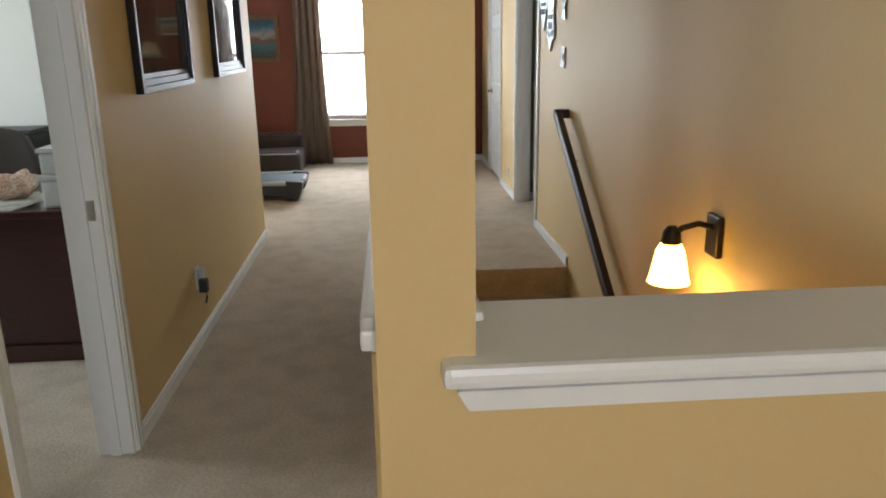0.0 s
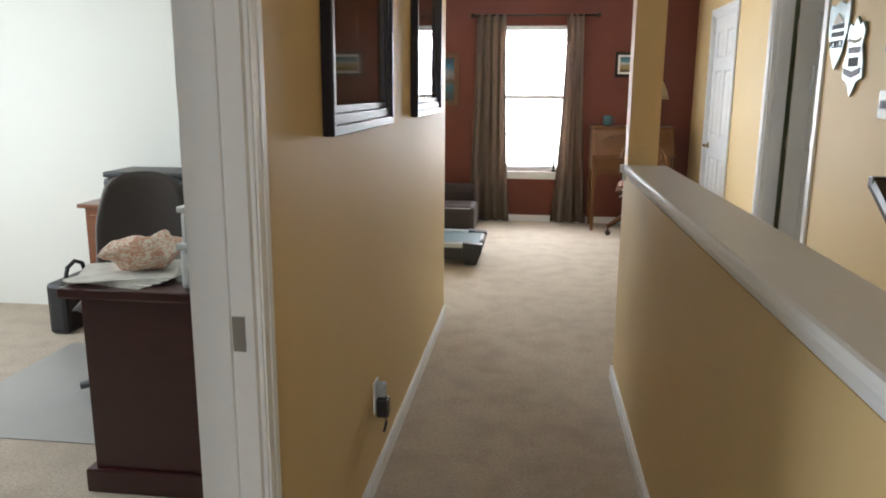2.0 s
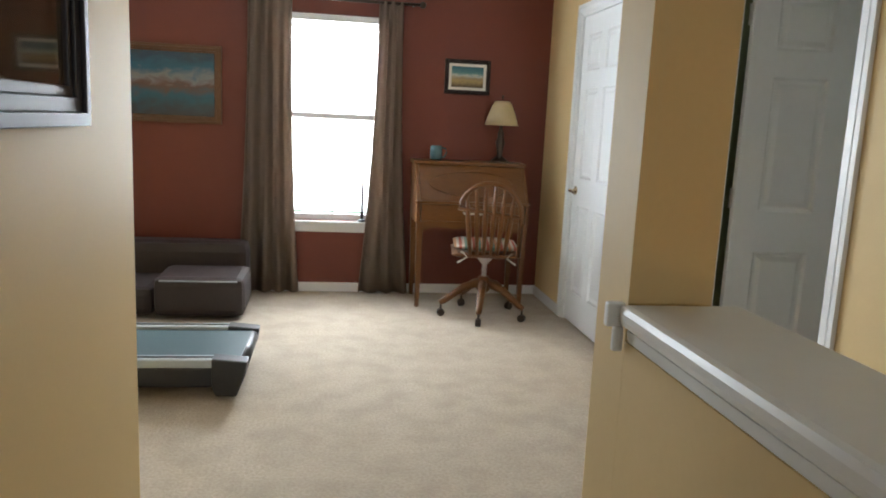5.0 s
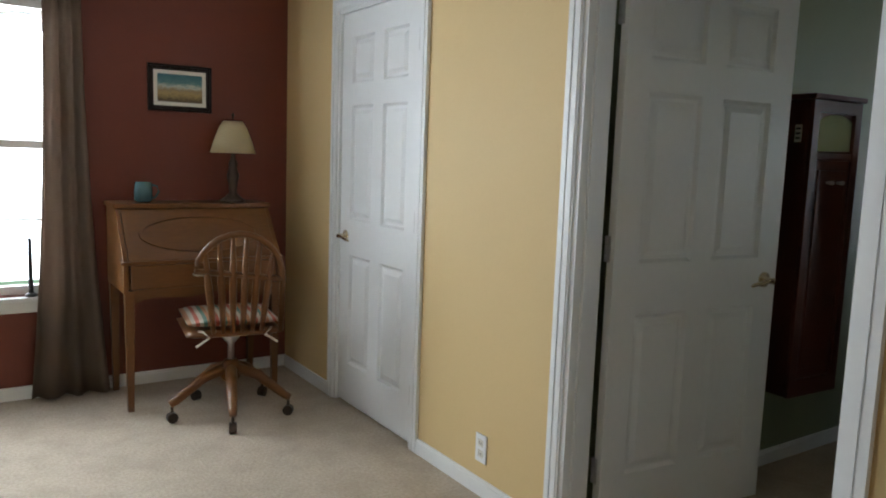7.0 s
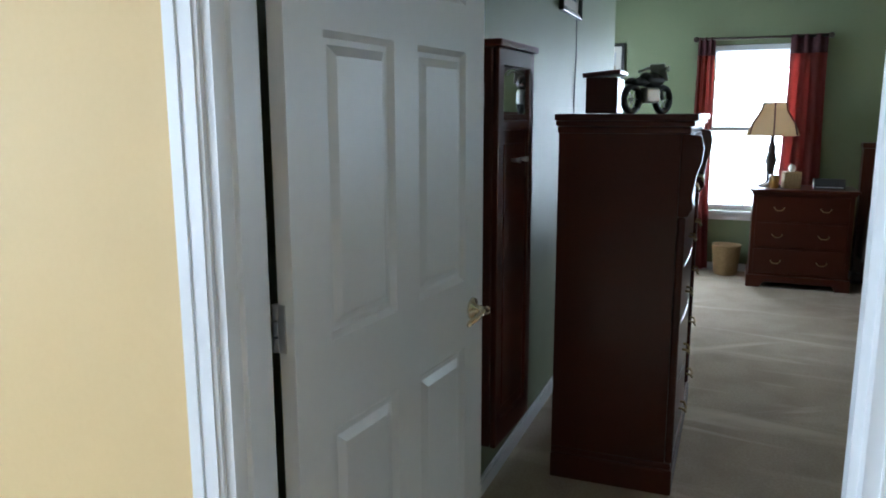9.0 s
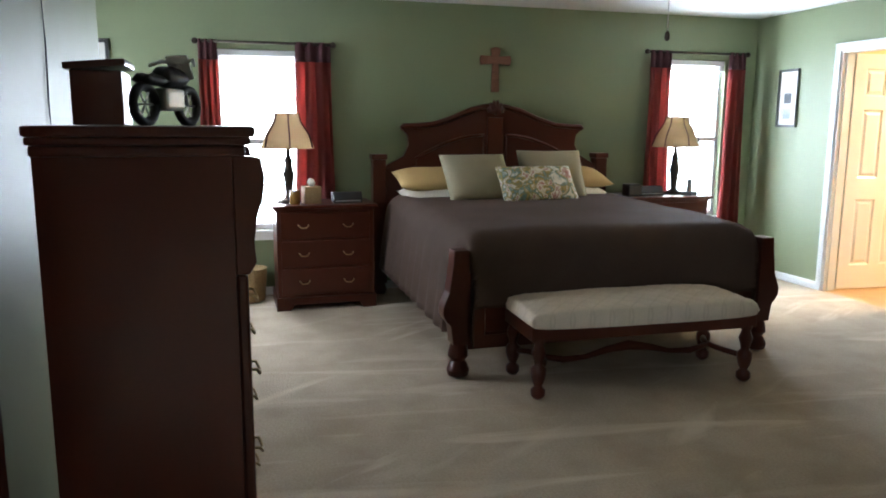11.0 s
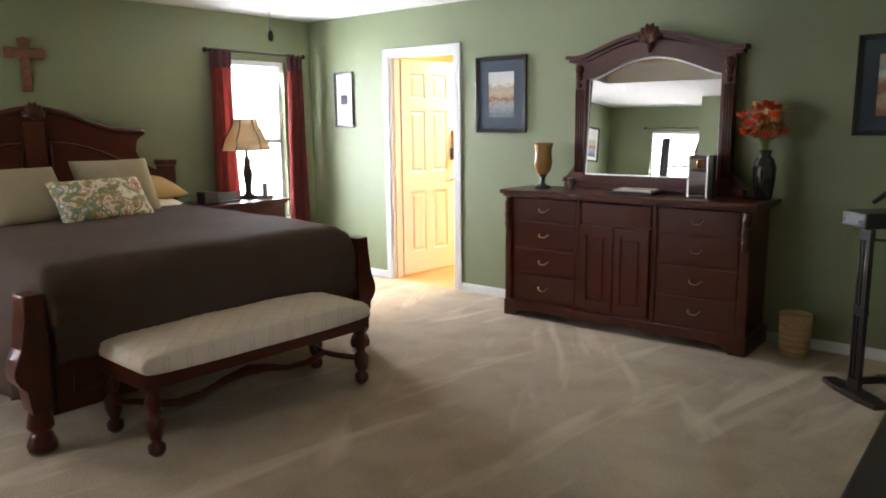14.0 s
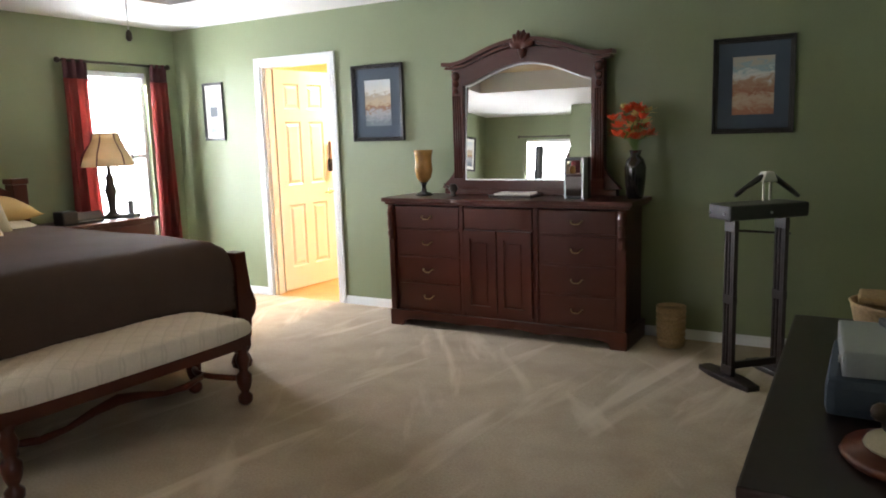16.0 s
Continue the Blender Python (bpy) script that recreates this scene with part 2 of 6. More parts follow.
def tube(bm, points, radius, n=10):
    """A round bar along points; radius may be a list."""
    pts = [Vector(p) for p in points]
    radii = radius if isinstance(radius, (list, tuple)) else [radius] * len(pts)
    rings = []
    for k, p in enumerate(pts):
        d = (pts[min(k + 1, len(pts) - 1)] - pts[max(k - 1, 0)]).normalized()
        q = d.to_track_quat('Z', 'Y')
        rings.append([bm.verts.new(p + q @ Vector((radii[k] * math.cos(a), radii[k] * math.sin(a), 0))) for a in (2 * math.pi * j / n for j in range(n))])
    for lo, hi in zip(rings, rings[1:]):
        for k in range(n):
            bm.faces.new((lo[k], lo[(k + 1) % n], hi[(k + 1) % n], hi[k]))
    bm.faces.new(list(reversed(rings[0])))
    bm.faces.new(rings[-1])


def prism(bm, outline, d0, d1, axis='y'):
    """A flat outline of (u, v) given thickness d0..d1 along an axis; v is up (or y for axis z)."""
    def at(u, v, d):
        return {'y': (u, d, v), 'x': (d, u, v), 'z': (u, v, d)}[axis]
    a = [bm.verts.new(at(u, v, d0)) for u, v in outline]
    b = [bm.verts.new(at(u, v, d1)) for u, v in outline]
    bm.faces.new(a)
    bm.faces.new(list(reversed(b)))
    for k in range(len(a)):
        j = (k + 1) % len(a)
        bm.faces.new((a[k], b[k], b[j], a[j]))


def ring(bm, outer, inner, d0, d1, axis='y'):
    """A flat frame between two outlines of as many points each."""
    def at(p, d):
        return {'y': (p[0], d, p[1]), 'x': (d, p[0], p[1]), 'z': (p[0], p[1], d)}[axis]
    o0, i0, o1, i1 = ([bm.verts.new(at(p, d)) for p in some] for some, d in ((outer, d0), (inner, d0), (outer, d1), (inner, d1)))
    for k in range(len(outer)):
        j = (k + 1) % len(outer)
        bm.faces.new((o0[k], o0[j], i0[j], i0[k]))
        bm.faces.new((o1[j], o1[k], i1[k], i1[j]))
        bm.faces.new((o0[j], o0[k], o1[k], o1[j]))
        bm.faces.new((i0[k], i0[j], i1[j], i1[k]))


def tidy(bm, bevel=0.0, smooth=False):
    bmesh.ops.recalc_face_normals(bm, faces=bm.faces[:])
    if bevel:
        edges = [e for e in bm.edges if len(e.link_faces) == 2 and e.calc_face_angle(0) > 0.6]
        bmesh.ops.bevel(bm, geom=edges, offset=bevel, segments=2, affect='EDGES', profile=0.6)
    if smooth:
        for f in bm.faces:
            f.smooth = True
    return bm


def lathed(profile, x=0.0, y=0.0, z=0.0, n=20):
    bm = bmesh.new()
    lathe(bm, profile, x, y, z, n)
    return tidy(bm, smooth=True)


def tubed(points, radius, n=10):
    bm = bmesh.new()
    tube(bm, points, radius, n)
    return tidy(bm, smooth=True)


def prismed(outline, d0, d1, axis='y', bevel=0.0):
    bm = bmesh.new()
    prism(bm, outline, d0, d1, axis)
    return tidy(bm, bevel)


def sheet(fn, nu, nv, thick=0.004):
    """A curved sheet from fn(u, v) with thickness."""
    bm = bmesh.new()
    g = [[bm.verts.new(fn(i / nu, j / nv)) for j in range(nv + 1)] for i in range(nu + 1)]
    for i in range(nu):
        for j in range(nv):
            bm.faces.new((g[i][j], g[i + 1][j], g[i + 1][j + 1], g[i][j + 1]))
    bmesh.ops.recalc_face_normals(bm, faces=bm.faces[:])
    bmesh.ops.solidify(bm, geom=bm.faces[:], thickness=thick)
    for f in bm.faces:
        f.smooth = True
    return bm


def cushion(w, d, h, n=14, puff=0.5, pinch=0.0):
    """A stuffed pad w x d, h thick, lying on z = 0."""
    bm = bmesh.new()
    top, bot = [], []
    for i in range(n + 1):
        top.append([]), bot.append([])
        for j in range(n + 1):
            u, v = 2 * i / n - 1, 2 * j / n - 1
            k = max(0.0, (1 - abs(u) ** 3) * (1 - abs(v) ** 3)) ** puff
            s = 1 - pinch * (1 - abs(u * v))* (abs(u) ** 6 + abs(v) ** 6) * 0.5
            wob = 0.012 * noise.noise((u * 2.1 + w * 9, v * 2.1, d * 7))
            x, y = u * w / 2 * s, v * d / 2 * s
            top[-1].append(bm.verts.new((x, y, h / 2 + h / 2 * k + wob * k)))
            bot[-1].append(bm.verts.new((x, y, h / 2 - h / 2 * k)))
    for a, flip in ((top, False), (bot, True)):
        for i in range(n):
            for j in range(n):
                f = (a[i][j], a[i + 1][j], a[i + 1][j + 1], a[i][j + 1])
                bm.faces.new(tuple(reversed(f)) if flip else f)
    bmesh.ops.remove_doubles(bm, verts=bm.verts[:], dist=0.0005)
    return tidy(bm, smooth=True)


def moved(bm, m):
    bm.transform(m)
    return bm


def shell(w, h, d):
    """A carved fan shell in the plane y = 0, standing out to -y: w wide, h high, d deep."""
    def at(u, v):
        a_ = math.pi * (0.06 + 0.88 * u)
        rib = 1 + 0.07 * math.cos(14 * a_)
        return (w / 2 * v * math.cos(a_) * rib, -d * math.sin(math.pi * (0.12 + 0.8 * v)) * (0.8 + 0.2 * rib), h * v * math.sin(a_) * rib)
    return sheet(at, 42, 10, 0.006)


def rect(u0, u1, v0, v1):
    return [(u0, v0), (u1, v0), (u1, v1), (u0, v1)]


# ---- more materials ----
def cloth(name, colour, through_share=0.3, scale=300, patch=0.1, tint=None):
    """Woven cloth that lets part of the light through."""
    m = material(name, colour, 0.9, grain=0.25, scale=scale, bump=0.4, patch=patch, tint=tint, spec=0.15)
    n, l = m.node_tree.nodes, m.node_tree.links
    tr = n.new("ShaderNodeBsdfTranslucent")
    tr.inputs["Color"].default_value = (*(min(1, c * 1.5) for c in colour), 1)
    mix = n.new("ShaderNodeMixShader")
    mix.inputs["Fac"].default_value = through_share
    l.new(n["Principled BSDF"].outputs["BSDF"], mix.inputs[1])
    l.new(tr.outputs["BSDF"], mix.inputs[2])
    l.new(mix.outputs["Shader"], n["Material Output"].inputs["Surface"])
    return m


def glass(name, colour=(1, 1, 1), rough=0.0):
    m = bpy.data.materials.new(name)
    m.use_nodes = True
    b = m.node_tree.nodes["Principled BSDF"]
    b.inputs["Base Color"].default_value = (*colour, 1)
    b.inputs["Roughness"].default_value = rough
    b.inputs["Transmission Weight"].default_value = 1.0
    b.inputs["IOR"].default_value = 1.45
    return m


def picture_paint(name, colours, scale, stretch=(1, 1, 1), gloss=0.25):
    """A painted or printed picture: soft patches of several colours."""
    m = bpy.data.materials.new(name)
    m.use_nodes = True
    n, l = m.node_tree.nodes, m.node_tree.links
    b = n["Principled BSDF"]
    b.inputs["Roughness"].default_value = gloss
    tex, mp, no, ramp = n.new("ShaderNodeTexCoord"), n.new("ShaderNodeMapping"), n.new("ShaderNodeTexNoise"), n.new("ShaderNodeValToRGB")
    mp.inputs["Scale"].default_value = stretch
    no.inputs["Scale"].default_value, no.inputs["Detail"].default_value, no.inputs["Distortion"].default_value = scale, 4, 0.8
    l.new(tex.outputs["Object"], mp.inputs["Vector"])
    l.new(mp.outputs["Vector"], no.inputs["Vector"])
    l.new(no.outputs["Fac"], ramp.inputs["Fac"])
    l.new(ramp.outputs["Color"], b.inputs["Base Color"])
    e = ramp.color_ramp.elements
    e[0].position, e[1].position = 0.3, 0.7
    e[0].color, e[1].color = (*colours[0], 1), (*colours[-1], 1)
    for k, c in enumerate(colours[1:-1]):
        e.new(0.3 + 0.4 * (k + 1) / (len(colours) - 1)).color = (*c, 1)
    return m


def landscape_paint(name, height, bands, ragged=0.25, scale=14.0, gloss=0.25):
    """A painted view: bands of (share of the height, colour) from the foot up, with ragged edges and brush marks."""
    m = picture_paint(name, [c for _, c in bands], scale, (1, 1, 1.8), gloss)
    n, l = m.node_tree.nodes, m.node_tree.links
    sep, up, mix, ramp = n.new("ShaderNodeSeparateXYZ"), n.new("ShaderNodeMath"), n.new("ShaderNodeMath"), n["Color Ramp"]
    up.operation, mix.operation = 'MULTIPLY_ADD', 'MULTIPLY_ADD'
    up.inputs[1].default_value, up.inputs[2].default_value = 1.0 / height, 0.5 - 0.5 * ragged
    mix.inputs[1].default_value = ragged
    l.new(n["Texture Coordinate"].outputs["Object"], sep.inputs[0])
    l.new(sep.outputs[2], up.inputs[0])
    l.new(n["Noise Texture"].outputs["Fac"], mix.inputs[0])
    l.new(up.outputs[0], mix.inputs[2])
    l.new(mix.outputs[0], ramp.inputs["Fac"])
    for e, (share, _) in zip(ramp.color_ramp.elements, bands):
        e.position = share
    return m


def stripes(name, colours, scale, axis=0):
    """Woven stripes that run across one axis."""
    m = picture_paint(name, colours, 1, gloss=0.9)
    n, l = m.node_tree.nodes, m.node_tree.links
    sep, mul, fr = n.new("ShaderNodeSeparateXYZ"), n.new("ShaderNodeMath"), n.new("ShaderNodeMath")
    mul.operation, fr.operation = 'MULTIPLY', 'FRACT'
    mul.inputs[1].default_value = scale
    l.new(n["Texture Coordinate"].outputs["Object"], sep.inputs[0])
    l.new(sep.outputs[axis], mul.inputs[0])
    l.new(mul.outputs[0], fr.inputs[0])
    ramp = n["Color Ramp"]
    l.new(fr.outputs[0], ramp.inputs["Fac"])
    ramp.color_ramp.interpolation = 'CONSTANT'
    for k, e in enumerate(ramp.color_ramp.elements):
        e.position = k / len(colours)
    return m


M_GLASS = glass("window_glass")
M_MIRROR = material("mirror_silver", (0.9, 0.9, 0.9), 0.02, metal=1.0)
M_MIRROR.node_tree.nodes["Principled BSDF"].inputs["Roughness"].default_value = 0.01
for link in list(M_MIRROR.node_tree.links):
    if link.to_socket.name == "Roughness":
        M_MIRROR.node_tree.links.remove(link)
M_BRASS = material("polished_brass", (0.72, 0.62, 0.44), 0.18, metal=1.0, grain=0.1)
M_PULL = material("aged_brass", (0.42, 0.31, 0.17), 0.35, metal=1.0, grain=0.3)
M_STEEL = material("satin_steel", (0.62, 0.62, 0.62), 0.3, metal=1.0, grain=0.1)
M_BRONZE = material("dark_bronze", (0.06, 0.045, 0.035), 0.35, metal=0.7, grain=0.3)
M_TAUPE = cloth("taupe_curtain_cloth", (0.23, 0.18, 0.145), 0.4)
M_REDCLOTH = cloth("red_sheer_cloth", (0.27, 0.085, 0.075), 0.68)
M_PLUM = cloth("dark_header_cloth", (0.10, 0.045, 0.05), 0.15)
M_SHADE = cloth("cream_lamp_shade", (0.72, 0.64, 0.48), 0.5)
M_TANSHADE = cloth("tan_lamp_shade", (0.42, 0.31, 0.18), 0.5)
M_BLANKET = material("brown_blanket", (0.082, 0.053, 0.040), 0.85, grain=0.35, scale=240, bump=0.5, patch=0.15, patch_scale=4, spec=0.2)
M_CREAMFAB = material("quilted_cream_fabric", (0.74, 0.65, 0.53), 0.85, grain=0.2, scale=200, bump=0.5, patch=0.1, patch_scale=9, spec=0.2)
M_SAGE = material("sage_pillow_cloth", (0.34, 0.30, 0.20), 0.85, grain=0.25, scale=200, bump=0.4, patch=0.1, spec=0.2)
M_GOLD = material("gold_pillow_cloth", (0.52, 0.36, 0.155), 0.85, grain=0.25, scale=160, bump=0.4, patch=0.15, spec=0.2)
M_WHITE = material("white_pillow_cloth", (0.66, 0.62, 0.54), 0.85, grain=0.2, scale=200, bump=0.4, spec=0.2)
M_LEAFY = picture_paint("leaf_print_cloth", [(0.75, 0.72, 0.62), (0.70, 0.68, 0.6), (0.12, 0.22, 0.2), (0.35, 0.25, 0.06), (0.72, 0.7, 0.62), (0.3, 0.08, 0.06), (0.72, 0.7, 0.62)], 13, gloss=0.9)
M_LEATHER = material("brown_leather", (0.024, 0.013, 0.011), 0.5, grain=0.3, scale=60, bump=0.4, patch=0.2)
M_GREYMESH = material("charcoal_chair_fabric", (0.075, 0.062, 0.055), 0.85, grain=0.4, scale=220, bump=0.6)
M_BELT = material("treadmill_belt", (0.05, 0.09, 0.10), 0.45, grain=0.3, scale=200, bump=0.2, patch=0.1)
M_SILVERP = material("silver_plastic", (0.40, 0.44, 0.46), 0.35, grain=0.1)
M_PAPER = material("printed_paper", (0.70, 0.68, 0.62), 0.8, grain=0.35, scale=25, patch=0.2, patch_scale=12)
M_PLASTICW = material("clear_grey_plastic", (0.60, 0.62, 0.62), 0.3, grain=0.1, patch=0.1)
M_WICKER = material("woven_rattan", (0.42, 0.28, 0.13), 0.7, grain=0.6, scale=90, bump=1.0, patch=0.2)
M_BLUEMAT = material("slate_blue_mat", (0.055, 0.075, 0.10), 0.9, grain=0.15, scale=200)
M_WHITEMAT = material("cream_mat_board", (0.70, 0.68, 0.62), 0.9, grain=0.05, scale=200)
M_BLACKF = material("black_frame_wood", (0.015, 0.013, 0.013), 0.3, grain=0.3, scale=20, coat=0.3)
M_TINWARE = material("brushed_tin", (0.34, 0.42, 0.42), 0.3, metal=0.6, grain=0.35, scale=9, patch=0.45, patch_scale=7, tint=(0.10, 0.13, 0.17))
M_PEWTER = material("dull_pewter", (0.17, 0.16, 0.14), 0.45, metal=0.5, grain=0.3, scale=20)
# near-white base stands in for the window's reflection in the mirror bevel
M_BEVEL = material("bevel_glass_painted_glint", (0.86, 0.88, 0.88), 0.25, metal=0.3)
M_MATGREY = material("grey_vinyl_mat", (0.34, 0.33, 0.31), 0.35, grain=0.1, patch=0.15)
M_INK = material("dark_ink", (0.03, 0.035, 0.045), 0.6)
M_LEAF = material("green_stems", (0.16, 0.24, 0.06), 0.6, grain=0.3, scale=30)
M_PETAL = material("orange_red_petals", (0.72, 0.07, 0.02), 0.6, grain=0.4, scale=40, tint=(0.80, 0.22, 0.03))
M_PETAL2 = material("yellow_petals", (0.66, 0.52, 0.16), 0.6, grain=0.3, scale=40)
M_BATHWALL = material("bath_wall_paint", (0.80, 0.62, 0.34), 0.6, grain=0.04, scale=90, bump=0.2)
M_BATHFLOOR = material("bath_floor_vinyl", (0.55, 0.32, 0.14), 0.4, grain=0.3, scale=8, patch=0.2)
M_VASE = material("black_glazed_ceramic", (0.012, 0.01, 0.012), 0.12, grain=0.2, coat=0.6)
M_AMBER = material("amber_glass_cup", (0.34, 0.17, 0.04), 0.15, grain=0.4, scale=20, patch=0.3, coat=0.5)
M_TEAL = material("teal_glazed_mug", (0.05, 0.13, 0.15), 0.2, grain=0.4, scale=14, coat=0.4)
M_PINE = material("red_cedar_wood", (0.21, 0.085, 0.045), 0.4, grain=0.5, scale=16, bump=0.1, stretch=(1, 1, 7))
M_BULB = glow("sconce_glass_lit", (1.0, 0.60, 0.13), 9.0)


def outside(name, sky_colour, leaf_colour, strength, level):
    """Bright hazy sky above pale foliage."""
    m = bpy.data.materials.new(name)
    m.use_nodes = True
    n, l = m.node_tree.nodes, m.node_tree.links
    n.remove(n["Principled BSDF"])
    em, tex, no, sep, add, ramp = (n.new(k) for k in ("ShaderNodeEmission", "ShaderNodeTexCoord", "ShaderNodeTexNoise", "ShaderNodeSeparateXYZ", "ShaderNodeMath", "ShaderNodeValToRGB"))
    no.inputs["Scale"].default_value, no.inputs["Detail"].default_value = 3.0, 5
    l.new(tex.outputs["Object"], no.inputs["Vector"])
    l.new(tex.outputs["Object"], sep.inputs[0])
    add.operation = 'MULTIPLY_ADD'
    add.inputs[1].default_value = 0.22
    l.new(sep.outputs[2], add.inputs[0])
    l.new(no.outputs["Fac"], add.inputs[2])
    l.new(add.outputs[0], ramp.inputs["Fac"])
    ramp.color_ramp.elements[0].position, ramp.color_ramp.elements[1].position = level, level + 0.1
    ramp.color_ramp.elements[0].color, ramp.color_ramp.elements[1].color = (*leaf_colour, 1), (*sky_colour, 1)
    l.new(ramp.outputs["Color"], em.inputs["Color"])
    em.inputs["Strength"].default_value = strength
    l.new(em.outputs["Emission"], n["Material Output"].inputs["Surface"])
    return m


M_OUT = outside("bright_garden_haze", (0.95, 0.98, 1.0), (0.17, 0.245, 0.165), 3.4, 0.68)


def backdrop(axis, p, a0, a1):
    bm = bmesh.new()
    box(bm, *((p, p + 0.02, a0, a1) if axis == 'x' else (a0, a1, p, p + 0.02)), -2.0, 5.0)
    structure("backdrop", bm, M_OUT, "bright hazy sky and pale trees outside", "backdrop")


backdrop('y', 11.5, -6.5, 3.0)
backdrop('x', 10.2, -2.5, 10.0)
backdrop('y', 10.6, 3.0, 10.2)


# ---- doors, windows, trim ----
def six_panel_door(name, x, y, rz, width, label, knob_side=1):
    """A leaf with its hinge edge at the origin, along +x; faces at y = 0 and y = 0.035."""
    d = tagged(new(name), label, "door", kind="structure")
    d.matrix_basis = pose(x, y, 0, 0, 0, rz)
    w, h, st, mid = width, 2.02, 0.11, 0.10
    pw = (w - 2 * st - mid) / 2
    rows = ((0.22, 0.80), (0.98, 1.56), (1.67, 1.90))
    bm = bmesh.new()
    box(bm, 0, st, 0, 0.035, 0.012, h)
    box(bm, w - st, w, 0, 0.035, 0.012, h)
    box(bm, st + pw, st + pw + mid, 0, 0.035, 0.012, h)
    z = 0.012
    for z0, z1 in (*rows, (h, h)):
        for x0 in (st, st + pw + mid):
            box(bm, x0, x0 + pw, 0, 0.035, z, z0)
        z = z1
    part("leaf_frame", bm, M_TRIM, d)
    for z0, z1 in rows:
        for x0 in (st, st + pw + mid):
            b = bmesh.new()
            box(b, x0, x0 + pw, 0.011, 0.024, z0, z1)
            for y0, y1, y2 in ((0.0005, 0.0108, 0.002), (0.0345, 0.0242, 0.033)):
                loops = [[b.verts.new((px, py, pz)) for px, pz in rect(x0 + i_, x0 + pw - i_, z0 + i_, z1 - i_)] for i_, py in ((0.0, y0), (0.013, y1), (0.024, y1), (0.044, y2))]
                b.faces.new(loops[-1])
                for lo, hi in zip(loops, loops[1:]):
                    for k in range(4):
                        b.faces.new((lo[k], lo[(k + 1) % 4], hi[(k + 1) % 4], hi[k]))
            part("panel", tidy(b), M_TRIM, d)
    kx = w - 0.065
    for side in (-1, 1):
        yy = 0 if side < 0 else 0.035
        k = bmesh.new()
        lathe(k, [(0.030, 0), (0.029, 0.006), (0.013, 0.012), (0.010, 0.030), (0.012, 0.046), (0.006, 0.052)], n=16)
        k.transform(Matrix.Translation((kx, yy, 0.895)) @ Matrix.Rotation(radians(90 if side < 0 else -90), 4, 'X'))
        yl = yy + side * 0.042
        tube(k, [(kx, yl, 0.895), (kx - 0.03, yl + side * 0.004, 0.897), (kx - 0.07, yl + side * 0.002, 0.889), (kx - 0.10, yl, 0.885), (kx - 0.112, yl, 0.880)], [0.010, 0.009, 0.008, 0.007, 0.005], 10)
        part("door_lever", tidy(k, smooth=True), M_BRASS, d, "polished brass lever handle")
    for hz in (0.24, 1.03, 1.82):
        k = bmesh.new()
        for q in range(3):
            tube(k, [(0.001, 0.041, hz - 0.045 + 0.031 * q), (0.001, 0.041, hz - 0.018 + 0.031 * q)], 0.008, 8)
        box(k, -0.003, 0.0, 0.019, 0.036, hz - 0.045, hz + 0.045)
        part("hinge", tidy(k), M_STEEL, d, "satin steel hinge")
    return d


def casing_profile(bm, axis, face, sign, a0, a1, top, w=0.062, base=0.0):
    """A moulded casing round an opening a0..a1 on a wall's face; sign says which way it stands out."""
    for inner, outer, depth in ((0.0, w, 0.010), (w * 0.12, w * 0.5, 0.014), (w * 0.62, w * 0.98, 0.015)):
        p0, p1 = sorted((face, face + sign * depth))
        for s0, s1, z0, z1 in ((a0 - outer, a0 - inner, base, top + outer), (a1 + inner, a1 + outer, base, top + outer), (a0 - inner, a1 + inner, top + inner, top + outer)):
            box(bm, *((p0, p1, s0, s1) if axis == 'x' else (s0, s1, p0, p1)), z0, z1)


def door_frame(name, axis, p0, p1, a0, a1, label, stop=None):
    """Jambs, head and casings of an opening through a wall p0..p1."""
    top = 2.04
    d = tagged(new(name), label, "door frame", kind="structure")
    jt = 0.018
    for s0, s1, z0, z1 in ((a0 - 0.001, a0 + jt, 0, top), (a1 - jt, a1 + 0.001, 0, top), (a0 + jt, a1 - jt, top - jt, top)):
        bm = bmesh.new()
        box(bm, *((p0 - 0.002, p1 + 0.002, s0, s1) if axis == 'x' else (s0, s1, p0 - 0.002, p1 + 0.002)), z0, z1)
        part("jamb", bm, M_TRIM, d)
    for face, sign in ((p0, -1), (p1, 1)):
        bm = bmesh.new()
        casing_profile(bm, axis, face, sign, a0, a1, top)
        part("casing", bm, M_TRIM, d)
    if stop is not None:
        bm = bmesh.new()
        for s0, s1, z0, z1 in ((a0 + jt, a0 + jt + 0.011, 0, top - jt), (a1 - jt - 0.011, a1 - jt, 0, top - jt)):
            box(bm, *((stop - 0.018, stop + 0.018, s0, s1) if axis == 'x' else (s0, s1, stop - 0.018, stop + 0.018)), z0, z1)
        part("door_stop", bm, M_TRIM, d)
    return d


door_frame("door_frame_1", 'x', XL - 0.12, XL, 1.47, 2.22, "white moulded office door frame", stop=XL - 0.06)
f2 = door_frame("door_frame_2", 'x', XL - 0.12, XL, 0.27, 1.10, "white moulded door frame in the hallway", stop=XL - 0.06)
door_frame("door_frame_3", 'x', XR, XB, 5.44, 6.38, "white moulded bedroom door frame", stop=XR + 0.05)
door_frame("door_frame_4", 'x', XR, XR + 0.06, 7.36, 8.17, "white moulded closet door frame")
door_frame("door_frame_5", 'y', YS - 0.12, YS, 5.80, 6.56, "white moulded bathroom door frame", stop=YS - 0.05)
six_panel_door("door_1", XR + 0.047, 7.381, 90, 0.768, "closed white six-panel closet door with brass lever")
six_panel_door("door_2", 1.556, 6.336, -5.8, 0.815, "open white six-panel bedroom door with brass lever")
